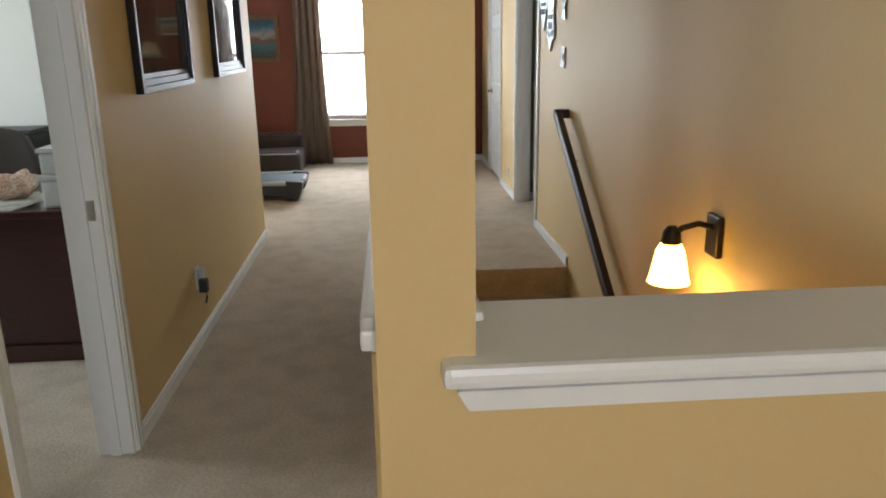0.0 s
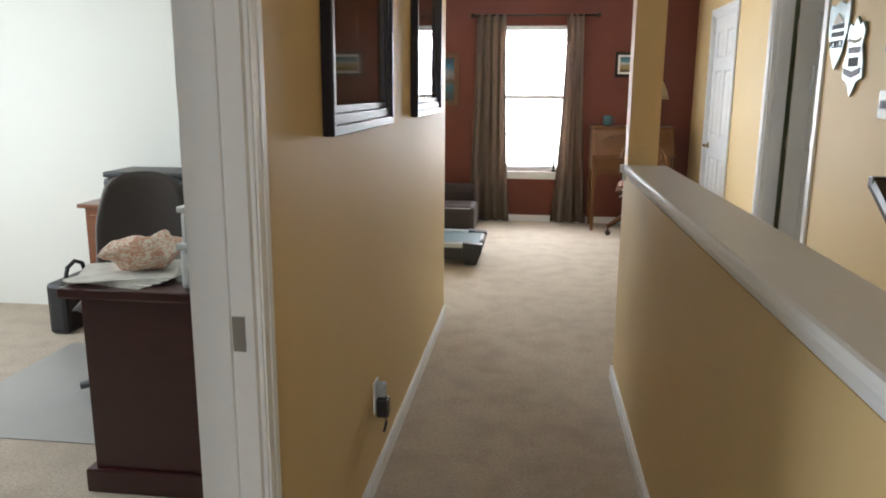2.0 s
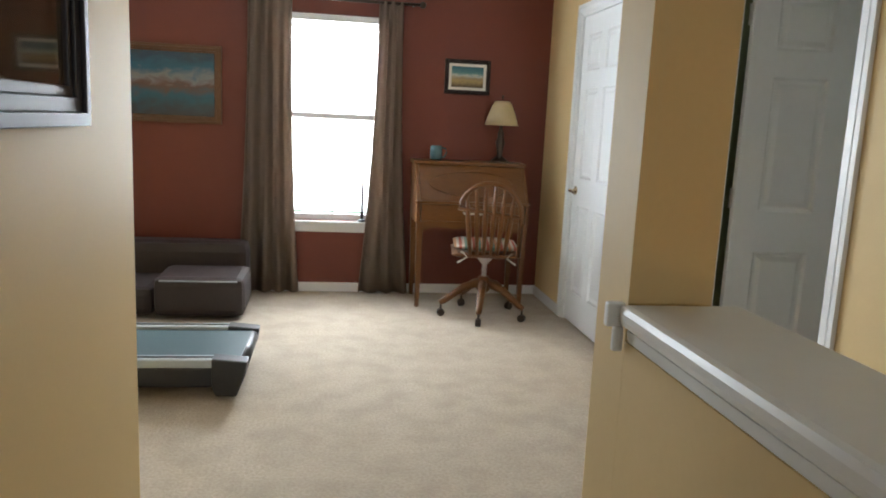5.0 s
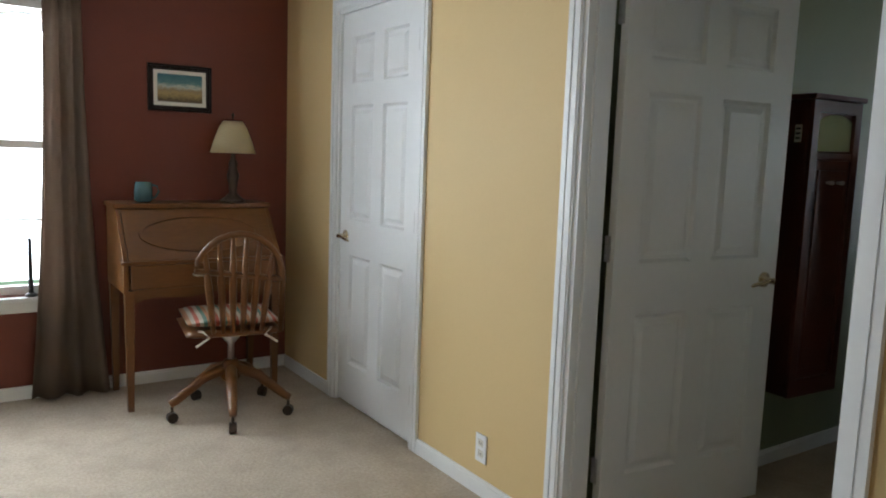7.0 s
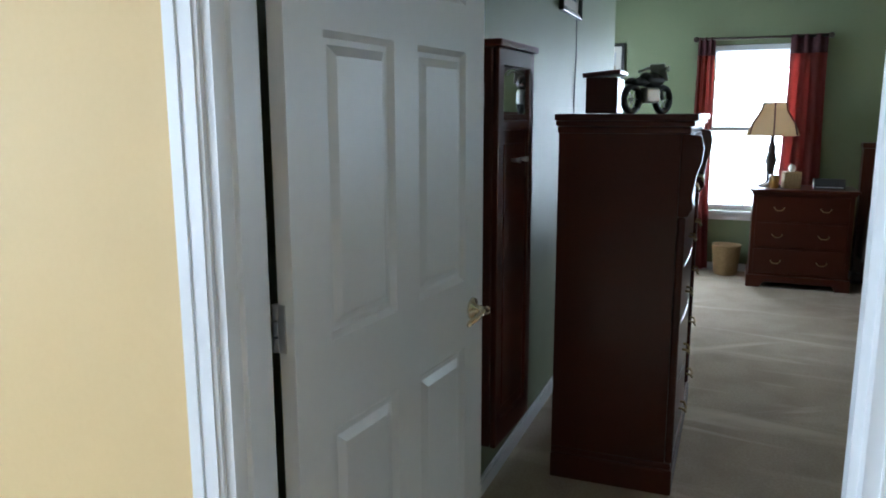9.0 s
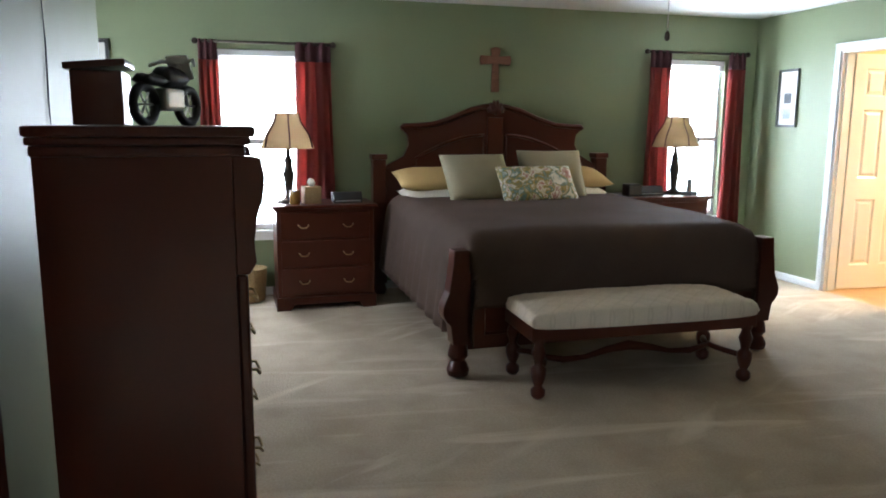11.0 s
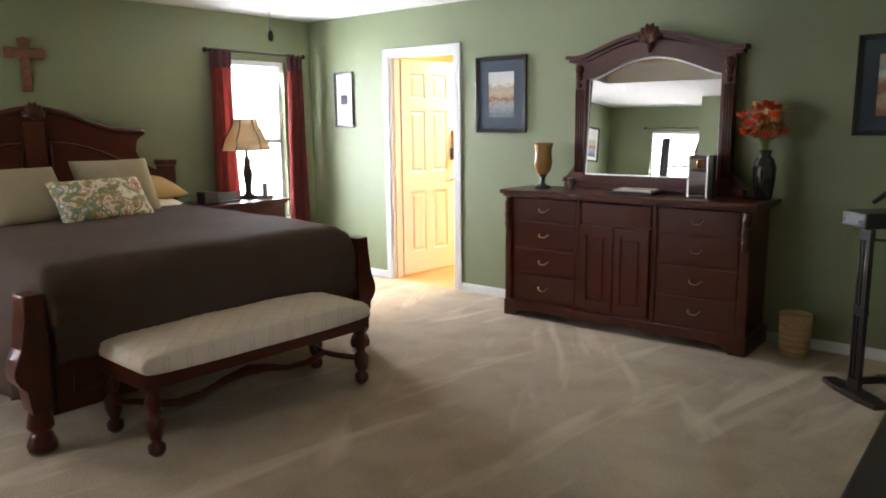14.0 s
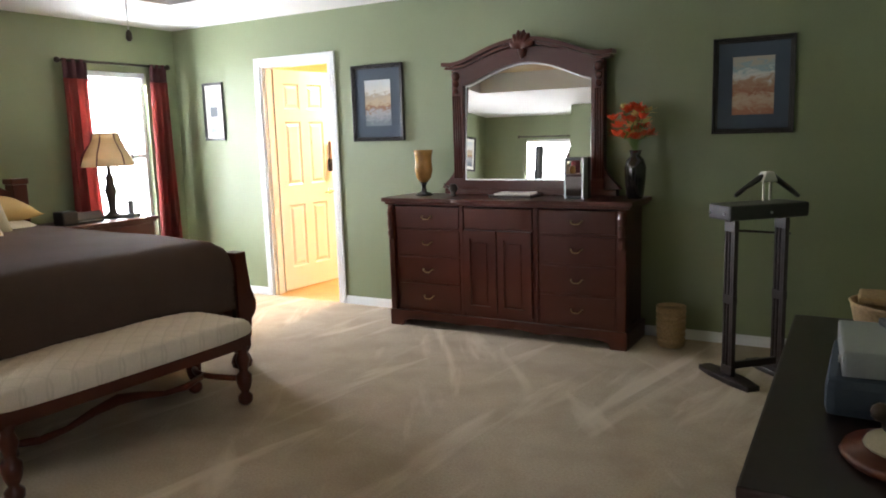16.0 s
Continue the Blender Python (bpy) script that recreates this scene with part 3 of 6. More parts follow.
six_panel_door("door_3", 6.535, YS - 0.13, 266, 0.72, "open white six-panel bathroom door")
six_panel_door("door_4", XL - 0.10, 1.081, 270, 0.79, "closed white six-panel hallway door")
strike = boxes((XL - 0.040, XL - 0.014, 2.199, 2.2015, 0.88, 0.95))
tagged(mesh_object("strike_plate", strike, M_STEEL), "steel strike plate on the office door jamb", "strike plate", kind="structure")

# closet backing, so that the closed door stands before a wall
structure("wall_closet", boxes((XR + 0.50, XR + 0.56, 6.6, YR + 0.14, 0, H), (XR + 0.06, XR + 0.50, 6.6, 6.62, 0, H)), M_YELLOW, "plain closet wall behind the door")


def baseboard(name, *runs):
    """Runs of (axis, face, sign, a0, a1)."""
    bm = bmesh.new()
    for axis, face, sign, a0, a1 in runs:
        for depth, z1 in ((0.013, 0.054), (0.009, 0.068)):
            p0, p1 = sorted((face, face + sign * depth))
            box(bm, *((p0, p1, a0, a1) if axis == 'x' else (a0, a1, p0, p1)), 0, z1)
    structure(name, bm, M_TRIM, "white painted baseboard with a stepped top", "baseboard")


baseboard("baseboard_hall", ('x', XL, 1, 2.284, 5.32), ('x', XL, 1, 1.164, 1.406), ('y', 5.32, 1, -4.6, XL + 0.013), ('x', 0.229, -1, 0.60, 4.40), ('y', 4.40, 1, 0.216, 0.358), ('y', 0.60, -1, 0.227, XR))
baseboard("baseboard_loft", ('y', YR, -1, -4.6, XR), ('x', XR, -1, 4.32, 5.376), ('x', XR, -1, 6.444, 7.296), ('x', XR, -1, 8.234, YR - 0.013))
baseboard("baseboard_bedroom", ('y', YN, -1, XB, XA), ('x', XA, 1, YN, YA), ('y', YA, -1, XA + 0.013, XE), ('x', XE, -1, YS, YA - 0.013), ('y', YS, 1, XB, 5.738), ('y', YS, 1, 6.622, XE - 0.013), ('x', XB, 1, YS + 0.013, 5.376))


def window(name, axis, face, out, a0, a1, z0, z1, label, mid=None, bars=True, proud=True):
    """A sash window in an opening: face is the room side of the wall, out the way outdoors."""
    w = tagged(new(name), label, "window", kind="structure")
    q0, q1 = sorted((face + out * 0.05, face + out * 0.10))

    def put(bm, s0, s1, c0, c1, r0=q0, r1=q1):
        box(bm, *((r0, r1, s0, s1) if axis == 'x' else (s0, s1, r0, r1)), c0, c1)

    fr = bmesh.new()
    for s0, s1, c0, c1 in ((a0, a0 + 0.035, z0, z1), (a1 - 0.035, a1, z0, z1), (a0 + 0.035, a1 - 0.035, z1 - 0.035, z1), (a0 + 0.035, a1 - 0.035, z0, z0 + 0.045)):
        put(fr, s0, s1, c0, c1)
    part("window_frame", fr, M_TRIM, w)
    m = mid or (z0 + z1) / 2
    sa = bmesh.new()
    put(sa, a0 + 0.035, a1 - 0.035, m - 0.02, m + 0.02)
    part("sash_rail", sa, M_TRIM, w)
    if bars:
        ba = bmesh.new()
        c = (a0 + a1) / 2
        put(ba, c - 0.007, c + 0.007, z0 + 0.045, m - 0.02, (q0 + q1) / 2 - 0.004, (q0 + q1) / 2 + 0.004)
        zb = (z0 + m) / 2
        put(ba, a0 + 0.035, c - 0.007, zb - 0.007, zb + 0.007, (q0 + q1) / 2 - 0.004, (q0 + q1) / 2 + 0.004)
        put(ba, c + 0.007, a1 - 0.035, zb - 0.007, zb + 0.007, (q0 + q1) / 2 - 0.004, (q0 + q1) / 2 + 0.004)
        part("glazing_bar", ba, M_TRIM, w)
    for c0, c1 in ((z0 + 0.045, m - 0.02), (m + 0.02, z1 - 0.035)):
        pb = bmesh.new()
        put(pb, a0 + 0.035, a1 - 0.035, c0, c1, (q0 + q1) / 2 - 0.012, (q0 + q1) / 2 - 0.008)
        pane = part("pane", pb, M_GLASS, w)
        pane.visible_shadow = False
    if not proud:
        return w
    si = bmesh.new()
    s0, s1 = sorted((face - out * 0.045, face + out * 0.06))
    put(si, a0 - 0.05, a1 + 0.05, z0 - 0.028, z0 - 0.002, s0, s1)
    s0, s1 = sorted((face - out * 0.015, face - out * 0.001))
    put(si, a0 - 0.03, a1 + 0.03, z0 - 0.085, z0 - 0.028, s0, s1)
    part("window_sill", tidy(si, 0.004), M_TRIM, w)
    bl = bmesh.new()
    b0, b1 = sorted((face + out * 0.005, face + out * 0.045))
    put(bl, a0 + 0.01, a1 - 0.01, z1 - 0.05, z1 - 0.005, b0, b1)
    for k in range(5):
        put(bl, a0 + 0.015, a1 - 0.015, z1 - 0.062 - 0.010 * k, z1 - 0.056 - 0.010 * k, b0, b1)
    part("raised_blind", bl, M_TRIM, w, "raised white blind")
    return w


window("window_1", 'y', YR, 1, -0.55, 0.17, 0.54, 2.03, "white sash loft window in bright daylight", mid=1.31)
window("window_2", 'x', XE, 1, 1.20, 1.85, 0.55, 2.03, "white sash bedroom window in bright daylight")
window("window_3", 'x', XE, 1, 5.22, 5.88, 0.55, 2.00, "white sash bedroom window in bright daylight")
window("window_4", 'y', YA, 1, 5.99, 6.88, 0.95, 2.04, "white sash window in the bedroom alcove", bars=False)


# ---- stair, half walls, handrail ----
stair = structure("stairs", boxes((0.37, XR, STAIR1 - 0.02, STAIR1, -0.2, -0.001)), M_CARPET, "carpeted stair going down beside the hallway", "stairs")
for k in range(1, 14):
    st_ = part("step", boxes((0.37, XR - 0.001, STAIR1 - 0.02 - 0.25 * k, STAIR1 - 0.02 - 0.25 * (k - 1), -0.185 * k - 0.2, -0.185 * k), bevel=0.012), M_CARPET, stair)


def cap(name, axis, c0, c1, e0, e1, top, label, steps=7, back=0.0):
    """A wide painted cap with rounded nosing and a cove moulding under each edge."""
    bm = bmesh.new()
    def put(s0, s1, z0, z1, b=0.0, q=0.0):
        box(bm, *((s0, s1, e0 + q, e1) if axis == 'y' else (e0 + q, e1, s0, s1)), z0, z1, bevel=b)
    put(c0, c1, top - 0.032, top, 0.011)
    put(c0 + 0.024, c1 - 0.024, top - 0.040, top - 0.032, q=back * 0.8)
    for k in range(steps):
        inset = 0.016 + 0.0007 * k * k
        put(c0 + inset, c1 - inset, top - 0.047 - 0.007 * k, top - 0.040 - 0.007 * k, q=back * (0.7 + 0.12 * k))
    structure(name, bm, M_TRIM, label, "trim")


cap("cap_hall", 'y', 0.213, 0.40, 0.725, 4.275, 1.058, "white painted cap with moulding on the half wall")
structure("cap_return", boxes((0.216, 0.239, 0.665, 0.723, 1.026, 1.058), bevel=0.006), M_TRIM, "white moulded return of the half wall cap", "trim")
structure("cap_tip", boxes((0.198, 0.2255, 4.277, 4.292, 1.022, 1.058), (0.210, 0.2255, 4.277, 4.288, 0.985, 1.022), bevel=0.004), M_TRIM, "white moulded tip of the half wall cap", "trim")
cap("cap_rear", 'x', 0.56, 0.82, 0.325, XR, 1.043, "white painted cap with moulding on the half wall", 5, 0.03)

rail = thing("handrail", XR, 4.42, 0, 0, "dark stained wooden handrail on wall brackets", "handrail")
hr = bmesh.new()
prism(hr, [(-0.022, -0.03), (0.022, -0.03), (0.026, 0.0), (0.018, 0.03), (-0.018, 0.03), (-0.026, 0.0)], 0, 3.6, 'y')
hr.transform(Matrix.Translation((-0.070, 0, 0.985)) @ Matrix.Rotation(math.atan(0.62), 4, 'X') @ Matrix.Rotation(math.pi, 4, 'Z'))
part("rail_bar", tidy(hr, 0.004), M_DARK, rail)
part("rail_end", boxes((-0.095, -0.002, -0.03, 0.02, 0.955, 1.012), bevel=0.006), M_DARK, rail)
for yy in (-0.28, -1.35, -2.4):
    zz = 0.985 + 0.62 * yy
    part("rail_bracket", tubed([(-0.002, yy, zz - 0.09), (-0.04, yy, zz - 0.085), (-0.07, yy, zz - 0.03)], 0.008), M_BRASS, rail, "brass wall bracket")

sconce = thing("wall_sconce", XR, 2.155, 0.77, 0, "bronze wall sconce with lit amber glass shade", "wall lamp")
part("back_plate", boxes((-0.022, 0, -0.052, 0.052, -0.075, 0.075), bevel=0.008), M_BRONZE, sconce)
part("arm", tubed([(-0.02, 0, 0.03), (-0.07, -0.0, 0.045), (-0.13, 0, 0.03), (-0.16, 0, 0.0)], 0.011), M_BRONZE, sconce)
part("socket_cup", lathed([(0.014, 0.05), (0.03, 0.03), (0.036, -0.01), (0.034, -0.02)][::-1], -0.165, 0, -0.01), M_BRONZE, sconce)
part("shade", lathed([(0.076, -0.165), (0.070, -0.15), (0.060, -0.10), (0.050, -0.05), (0.036, -0.022)], -0.165, 0, 0.0), M_BULB, sconce, "glowing amber glass bell shade")

bulb_data = bpy.data.lights.new("sconce_bulb", 'POINT')
bulb_data.energy, bulb_data.color, bulb_data.shadow_soft_size = 9.0, (1.0, 0.50, 0.12), 0.03
bulb = new("sconce_bulb", bulb_data)
bulb.location = (XR - 0.165, 2.155, 0.575)


# ---- hallway pictures, plaques, outlets ----
def framed_picture(name, w, h, fw, depth, m_frame, m_mat, mat_w, m_art, label, m_glass=None):
    """A picture that hangs in the plane y = 0 and faces -y, its middle at the origin."""
    p = thing(name, 0, 0, 0, 0, label, "framed picture")
    bm = bmesh.new()
    for f0, f1, d in ((0.0, 0.34, depth), (0.34, 0.72, depth * 0.72), (0.72, 1.0, depth * 0.5)):
        o = rect(-w / 2 + fw * f0, w / 2 - fw * f0, -h / 2 + fw * f0, h / 2 - fw * f0)
        i = rect(-w / 2 + fw * f1, w / 2 - fw * f1, -h / 2 + fw * f1, h / 2 - fw * f1)
        ring(bm, o, i, -0.001, -d)
    part("frame", tidy(bm, 0.003), m_frame, p)
    iw, ih = w / 2 - fw + 0.002, h / 2 - fw + 0.002
    if m_mat:
        bm = bmesh.new()
        ring(bm, rect(-iw, iw, -ih, ih), rect(-iw + mat_w, iw - mat_w, -ih + mat_w, ih - mat_w), -0.004, -0.008)
        part("mat_board", tidy(bm), m_mat, p)
    part("art", boxes((-iw + mat_w * 0.96, iw - mat_w * 0.96, -0.006, -0.003, -ih + mat_w * 0.96, ih - mat_w * 0.96)), m_art, p)
    return p


M_ART_DARK = picture_paint("dark_hunt_print", [(0.04, 0.03, 0.02), (0.06, 0.045, 0.03), (0.08, 0.05, 0.032), (0.13, 0.085, 0.06)], 5, gloss=0.05)
M_ART_SEA = landscape_paint("beach_painting", 0.15, [(0.05, (0.12, 0.09, 0.05)), (0.3, (0.38, 0.28, 0.12)), (0.45, (0.30, 0.24, 0.14)), (0.55, (0.45, 0.48, 0.42)), (0.7, (0.10, 0.22, 0.24)), (0.95, (0.05, 0.14, 0.18))], 0.35, 40)
M_ART_BLUE = landscape_paint("blue_painting", 0.44, [(0.05, (0.03, 0.04, 0.05)), (0.3, (0.02, 0.09, 0.13)), (0.48, (0.10, 0.06, 0.05)), (0.6, (0.18, 0.19, 0.20)), (0.75, (0.02, 0.10, 0.16)), (0.95, (0.015, 0.05, 0.09))], 0.4, 9)
M_ART_COAST = landscape_paint("coast_watercolour", 0.36, [(0.05, (0.16, 0.19, 0.22)), (0.28, (0.34, 0.35, 0.36)), (0.38, (0.24, 0.12, 0.07)), (0.5, (0.48, 0.38, 0.26)), (0.66, (0.40, 0.33, 0.26)), (0.75, (0.62, 0.61, 0.58)), (0.95, (0.55, 0.58, 0.60))], 0.45, 22)
M_ART_WARM = landscape_paint("warm_watercolour", 0.34, [(0.05, (0.34, 0.16, 0.10)), (0.25, (0.46, 0.36, 0.26)), (0.4, (0.30, 0.13, 0.08)), (0.58, (0.38, 0.26, 0.18)), (0.7, (0.58, 0.58, 0.55)), (0.82, (0.26, 0.36, 0.40)), (0.95, (0.42, 0.38, 0.32))], 0.5, 16)
M_GILT = material("worn_gilt_frame", (0.14, 0.07, 0.035), 0.4, metal=0.3, grain=0.5, scale=30)
M_FRAMEB = material("dark_espresso_frame", (0.014, 0.009, 0.009), 0.3, grain=0.3, scale=20, spec=0.22)


def hang(p, x, y, z, rz):
    p.matrix_basis = pose(x, y, z, 0, 0, rz)
    return p


a = framed_picture("framed_print", 0.80, 0.95, 0.075, 0.032, M_FRAMEB, None, 0.0, M_ART_DARK, "large glazed print in a dark moulded frame")
hang(a, XL, 3.115, 1.26 + 0.475, 90)
b = framed_picture("framed_print", 0.82, 0.95, 0.075, 0.032, M_FRAMEB, None, 0.0, M_ART_DARK, "large glazed print in a dark moulded frame, mirroring the window")
hang(b, XL, 4.48, 1.262 + 0.475, 90)
hang(framed_picture("framed_painting", 0.34, 0.25, 0.03, 0.02, M_FRAMEB, M_WHITEMAT, 0.022, M_ART_SEA, "small beach painting in a brown frame"), 0.782, YR, 1.642, 0)
hang(framed_picture("framed_painting", 0.72, 0.54, 0.05, 0.03, M_GILT, None, 0.0, M_ART_BLUE, "blue painting in a worn gilt frame"), -1.345, YR, 1.485, 0)


def outlet(name, x, y, z, rz, label, plug=False):
    o = thing(name, x, y, z, rz, label, "outlet")
    part("cover_plate", boxes((-0.035, 0.035, -0.006, 0, -0.057, 0.057), bevel=0.003), M_TRIM, o)
    for dz in (-0.022, 0.022):
        part("socket", boxes((-0.016, 0.016, -0.008, -0.005, dz - 0.014, dz + 0.014), bevel=0.002), M_WHITEMAT, o)
        for dx in (-0.006, 0.006):
            part("slot", boxes((dx - 0.0012, dx + 0.0012, -0.0086, -0.0075, dz - 0.006, dz + 0.006)), M_INK, o)
    if plug:
        part("plug", boxes((-0.022, 0.022, -0.05, -0.008, -0.075, -0.005), bevel=0.008), M_BLACK, o, "black plug-in adapter")
        part("plug_light", boxes((-0.018, 0.018, -0.04, -0.008, 0.0, 0.05), bevel=0.008), M_SILVERP, o, "grey night light")
        part("cord", tubed([(0, -0.035, -0.07), (0.004, -0.038, -0.10), (0.0, -0.03, -0.135)], 0.005), M_BLACK, o)
    return o


outlet("outlet", XL, 3.29, 0.33, 90, "white wall outlet with a black plug-in adapter", True)
outlet("outlet", XR, 6.825, 0.19, -90, "cream wall outlet below the yellow wall")


def bars_of_writing(parent, rows, x, depth):
    for y0, y1, z0, z1 in rows:
        n = max(2, int((y1 - y0) / 0.02))
        for k in range(n):
            s = (y1 - y0) / n
            part("letter_bar", boxes((x - depth, x, y0 + s * k, y0 + s * (k + 0.6), z0, z1)), M_INK, parent)


def words(text, size, mat, parent, m):
    """Raised lettering in the built-in font."""
    c = bpy.data.curves.new("lettering", 'FONT')
    c.body, c.size, c.extrude, c.align_x, c.align_y = text, size, 0.0015, 'CENTER', 'CENTER'
    tmp = bpy.data.objects.new("lettering", c)
    data = bpy.data.meshes.new_from_object(tmp)
    bpy.data.objects.remove(tmp)
    data.materials.append(mat)
    ob = new("lettering", data)
    ob.parent = parent
    ob.matrix_basis = m
    return ob


# wall plaques, cut like badges, facing -x
FACE = Matrix(((0, 0, -1, 0), (-1, 0, 0, 0), (0, 1, 0, 0), (0, 0, 0, 1)))
pl1 = thing("badge_plaque", XR - 0.004, 5.205, 1.66, 0, "pale blue painted metal badge plaque reading POLICE", "wall plaque")
o1 = [(0.0, -0.165), (0.075, -0.08), (0.125, 0.03), (0.135, 0.12), (0.13, 0.18), (0.07, 0.165), (0.0, 0.19), (-0.07, 0.165), (-0.13, 0.18), (-0.135, 0.12), (-0.125, 0.03), (-0.075, -0.08)]
part("badge_plate", prismed(o1, -0.012, 0.0, 'x', 0.003), M_TINWARE, pl1)
part("crest_roof", prismed([(-0.07, 0.075), (0.07, 0.075), (0.0, 0.125)], -0.016, -0.012, 'x'), M_WHITEMAT, pl1)
bars_of_writing(pl1, [(-0.08, 0.08, 0.045, 0.07), (-0.085, 0.085, 0.005, 0.03)], -0.0125, 0.003)
words("POLICE", 0.055, M_INK, pl1, Matrix.Translation((-0.014, 0, -0.035)) @ FACE)
pl2 = thing("badge_plaque", XR - 0.004, 4.965, 1.555, 0, "pale blue painted metal shield plaque", "wall plaque")
o2 = [(0.0, -0.20), (0.06, -0.125), (0.12, -0.11), (0.115, -0.03), (0.085, 0.05), (0.105, 0.12), (0.075, 0.165), (0.04, 0.15), (0.0, 0.195), (-0.04, 0.15), (-0.075, 0.165), (-0.105, 0.12), (-0.085, 0.05), (-0.115, -0.03), (-0.12, -0.11), (-0.06, -0.125)]
part("badge_plate", prismed(o2, -0.012, 0.0, 'x', 0.003), M_TINWARE, pl2)
part("ribbon", prismed([(-0.095, -0.085), (0.0, -0.105), (0.095, -0.085), (0.1, -0.055), (0.0, -0.075), (-0.1, -0.055)], -0.016, -0.012, 'x'), M_INK, pl2)
part("band", prismed([(-0.07, 0.075), (0.0, 0.062), (0.07, 0.075), (0.07, 0.09), (0.0, 0.077), (-0.07, 0.09)], -0.016, -0.012, 'x'), M_WHITEMAT, pl2)
bars_of_writing(pl2, [(-0.07, 0.07, 0.015, 0.045), (-0.06, 0.06, -0.05, -0.005)], -0.0125, 0.003)
pl3 = thing("ribbon_plaque", XR - 0.004, 4.58, 1.66, 0, "small pale blue looped ribbon plaque", "wall plaque")
lo = [(0.055 * math.sin(t) * (1 + 0.2 * math.cos(t)), 0.05 + 0.085 * math.cos(t)) for t in (2 * math.pi * k / 20 for k in range(20))]
li = [(u * 0.55, 0.05 + (v - 0.05) * 0.62) for u, v in lo]
rb = bmesh.new()
ring(rb, lo, li, -0.01, 0.0, 'x')
part("loop", tidy(rb), M_TINWARE, pl3)
part("foot", prismed([(-0.04, -0.10), (0.04, -0.10), (0.045, -0.075), (0.015, -0.03), (-0.015, -0.03), (-0.045, -0.075)], -0.01, 0.0, 'x'), M_TINWARE, pl3)
pl4 = thing("light_switch_sign", XR - 0.003, 4.585, 1.325, 0, "small grey metal sign with dark lettering", "wall plaque")
part("sign_plate", boxes((-0.008, 0, -0.05, 0.05, -0.065, 0.065), bevel=0.002), M_PEWTER, pl4)
bars_of_writing(pl4, [(-0.035, 0.035, -0.02, 0.02)], -0.0085, 0.002)


# ---- curtains ----
def curtain_panel(parent, axis, face, a0, a1, z0, z1, mat, folds, header=None, flare=0.0, depth=0.035):
    """A gathered panel that hangs in front of a wall."""
    def at(u, v):
        s = a0 + (a1 - a0) * u + flare * (u - 0.5) * (1 - v) ** 2
        amp = depth * (0.55 + 0.45 * (1 - v)) * (1 + 0.3 * noise.noise((u * 6, v * 1.5, a0)))
        d = face + amp * math.sin(2 * math.pi * folds * u + 0.5 * noise.noise((u * 3, v * 2, a1)) * 2)
        z = z0 + (z1 - z0) * v
        return (d, s, z) if axis == 'x' else (s, d, z)
    split = 0.925 if header else 1.0
    part("panel", sheet(lambda u, v: at(u, v * split), folds * 10, 14, 0.003), mat, parent)
    if header:
        part("header", sheet(lambda u, v: at(u, split + (1 - split) * v), folds * 10, 4, 0.004), header, parent)


def curtain_rod(name, axis, pos, a0, a1, z, label):
    r = thing(name, 0, 0, 0, 0, label, "curtain rod")
    def p(a, d=0.0):
        return (pos + d, a, z) if axis == 'x' else (a, pos + d, z)
    part("rod", tubed([p(a0), p(a1)], 0.011), M_BRONZE, r)
    for a in (a0, a1):
        bm = bmesh.new()
        bmesh.ops.create_uvsphere(bm, u_segments=12, v_segments=8, radius=0.024, matrix=Matrix.Translation(p(a)))
        part("finial", tidy(bm, smooth=True), M_BRONZE, r)
    wall_side = 1
    for a in (a0 + 0.06, a1 - 0.06):
        part("bracket", tubed([p(a), p(a, wall_side * 0.085)], 0.007, 8), M_BRONZE, r)
    return r


curtain_rod("curtain_rod", 'y', YR - 0.086, -0.84, 0.42, 2.12, "dark metal rod above the loft window")
for a0, a1, fl in ((-0.80, -0.50, 0.14), (0.11, 0.28, 0.20)):
    c = thing("curtain", 0, 0, 0, 0, "floor-length taupe curtain beside the loft window", "curtain", "loft curtains")
    curtain_panel(c, 'y', YR - 0.085, a0, a1, 0.015, 2.13, M_TAUPE, 4 if a0 < 0 else 3, flare=fl)
curtain_rod("curtain_rod", 'x', XE - 0.086, 4.96, 6.02, 2.045, "dark metal rod above the bedroom window")
curtain_rod("curtain_rod", 'x', XE - 0.086, 1.02, 2.10, 2.085, "dark metal rod above the bedroom window")
for a0, a1, fl, zt in ((5.86, 6.0, 0.08, 2.06), (4.98, 5.26, 0.12, 2.06), (1.84, 2.06, 0.10, 2.10), (1.04, 1.22, 0.10, 2.10)):
    c = thing("curtain", 0, 0, 0, 0, "sheer red curtain with dark grommet header", "curtain", "bedroom curtains")
    curtain_panel(c, 'x', XE - 0.085, a0, a1, 0.02, zt, M_REDCLOTH, 3, M_PLUM, fl)

# ---- loft: desk, chair, lamp, mug, treadmill, recliner ----
desk = thing("secretary_desk", 0.39, 8.41, 0, 0, "oak secretary desk with closed slanted lid", "desk")
DW, DD = 0.80, 0.44
part("top", boxes((-0.01, DW + 0.01, 0.19, DD + 0.01, 1.005, 1.03), bevel=0.006), M_OAK, desk)
for x0 in (0.0, DW - 0.022):
    part("side_panel", prismed([(0.0, 0.60), (DD, 0.60), (DD, 1.005), (0.20, 1.005), (0.0, 0.76)], x0, x0 + 0.022, 'x', 0.003), M_OAK, desk)
lid = bmesh.new()
box(lid, 0.024, DW - 0.024, 0.0, 0.018, 0.0, 0.31)
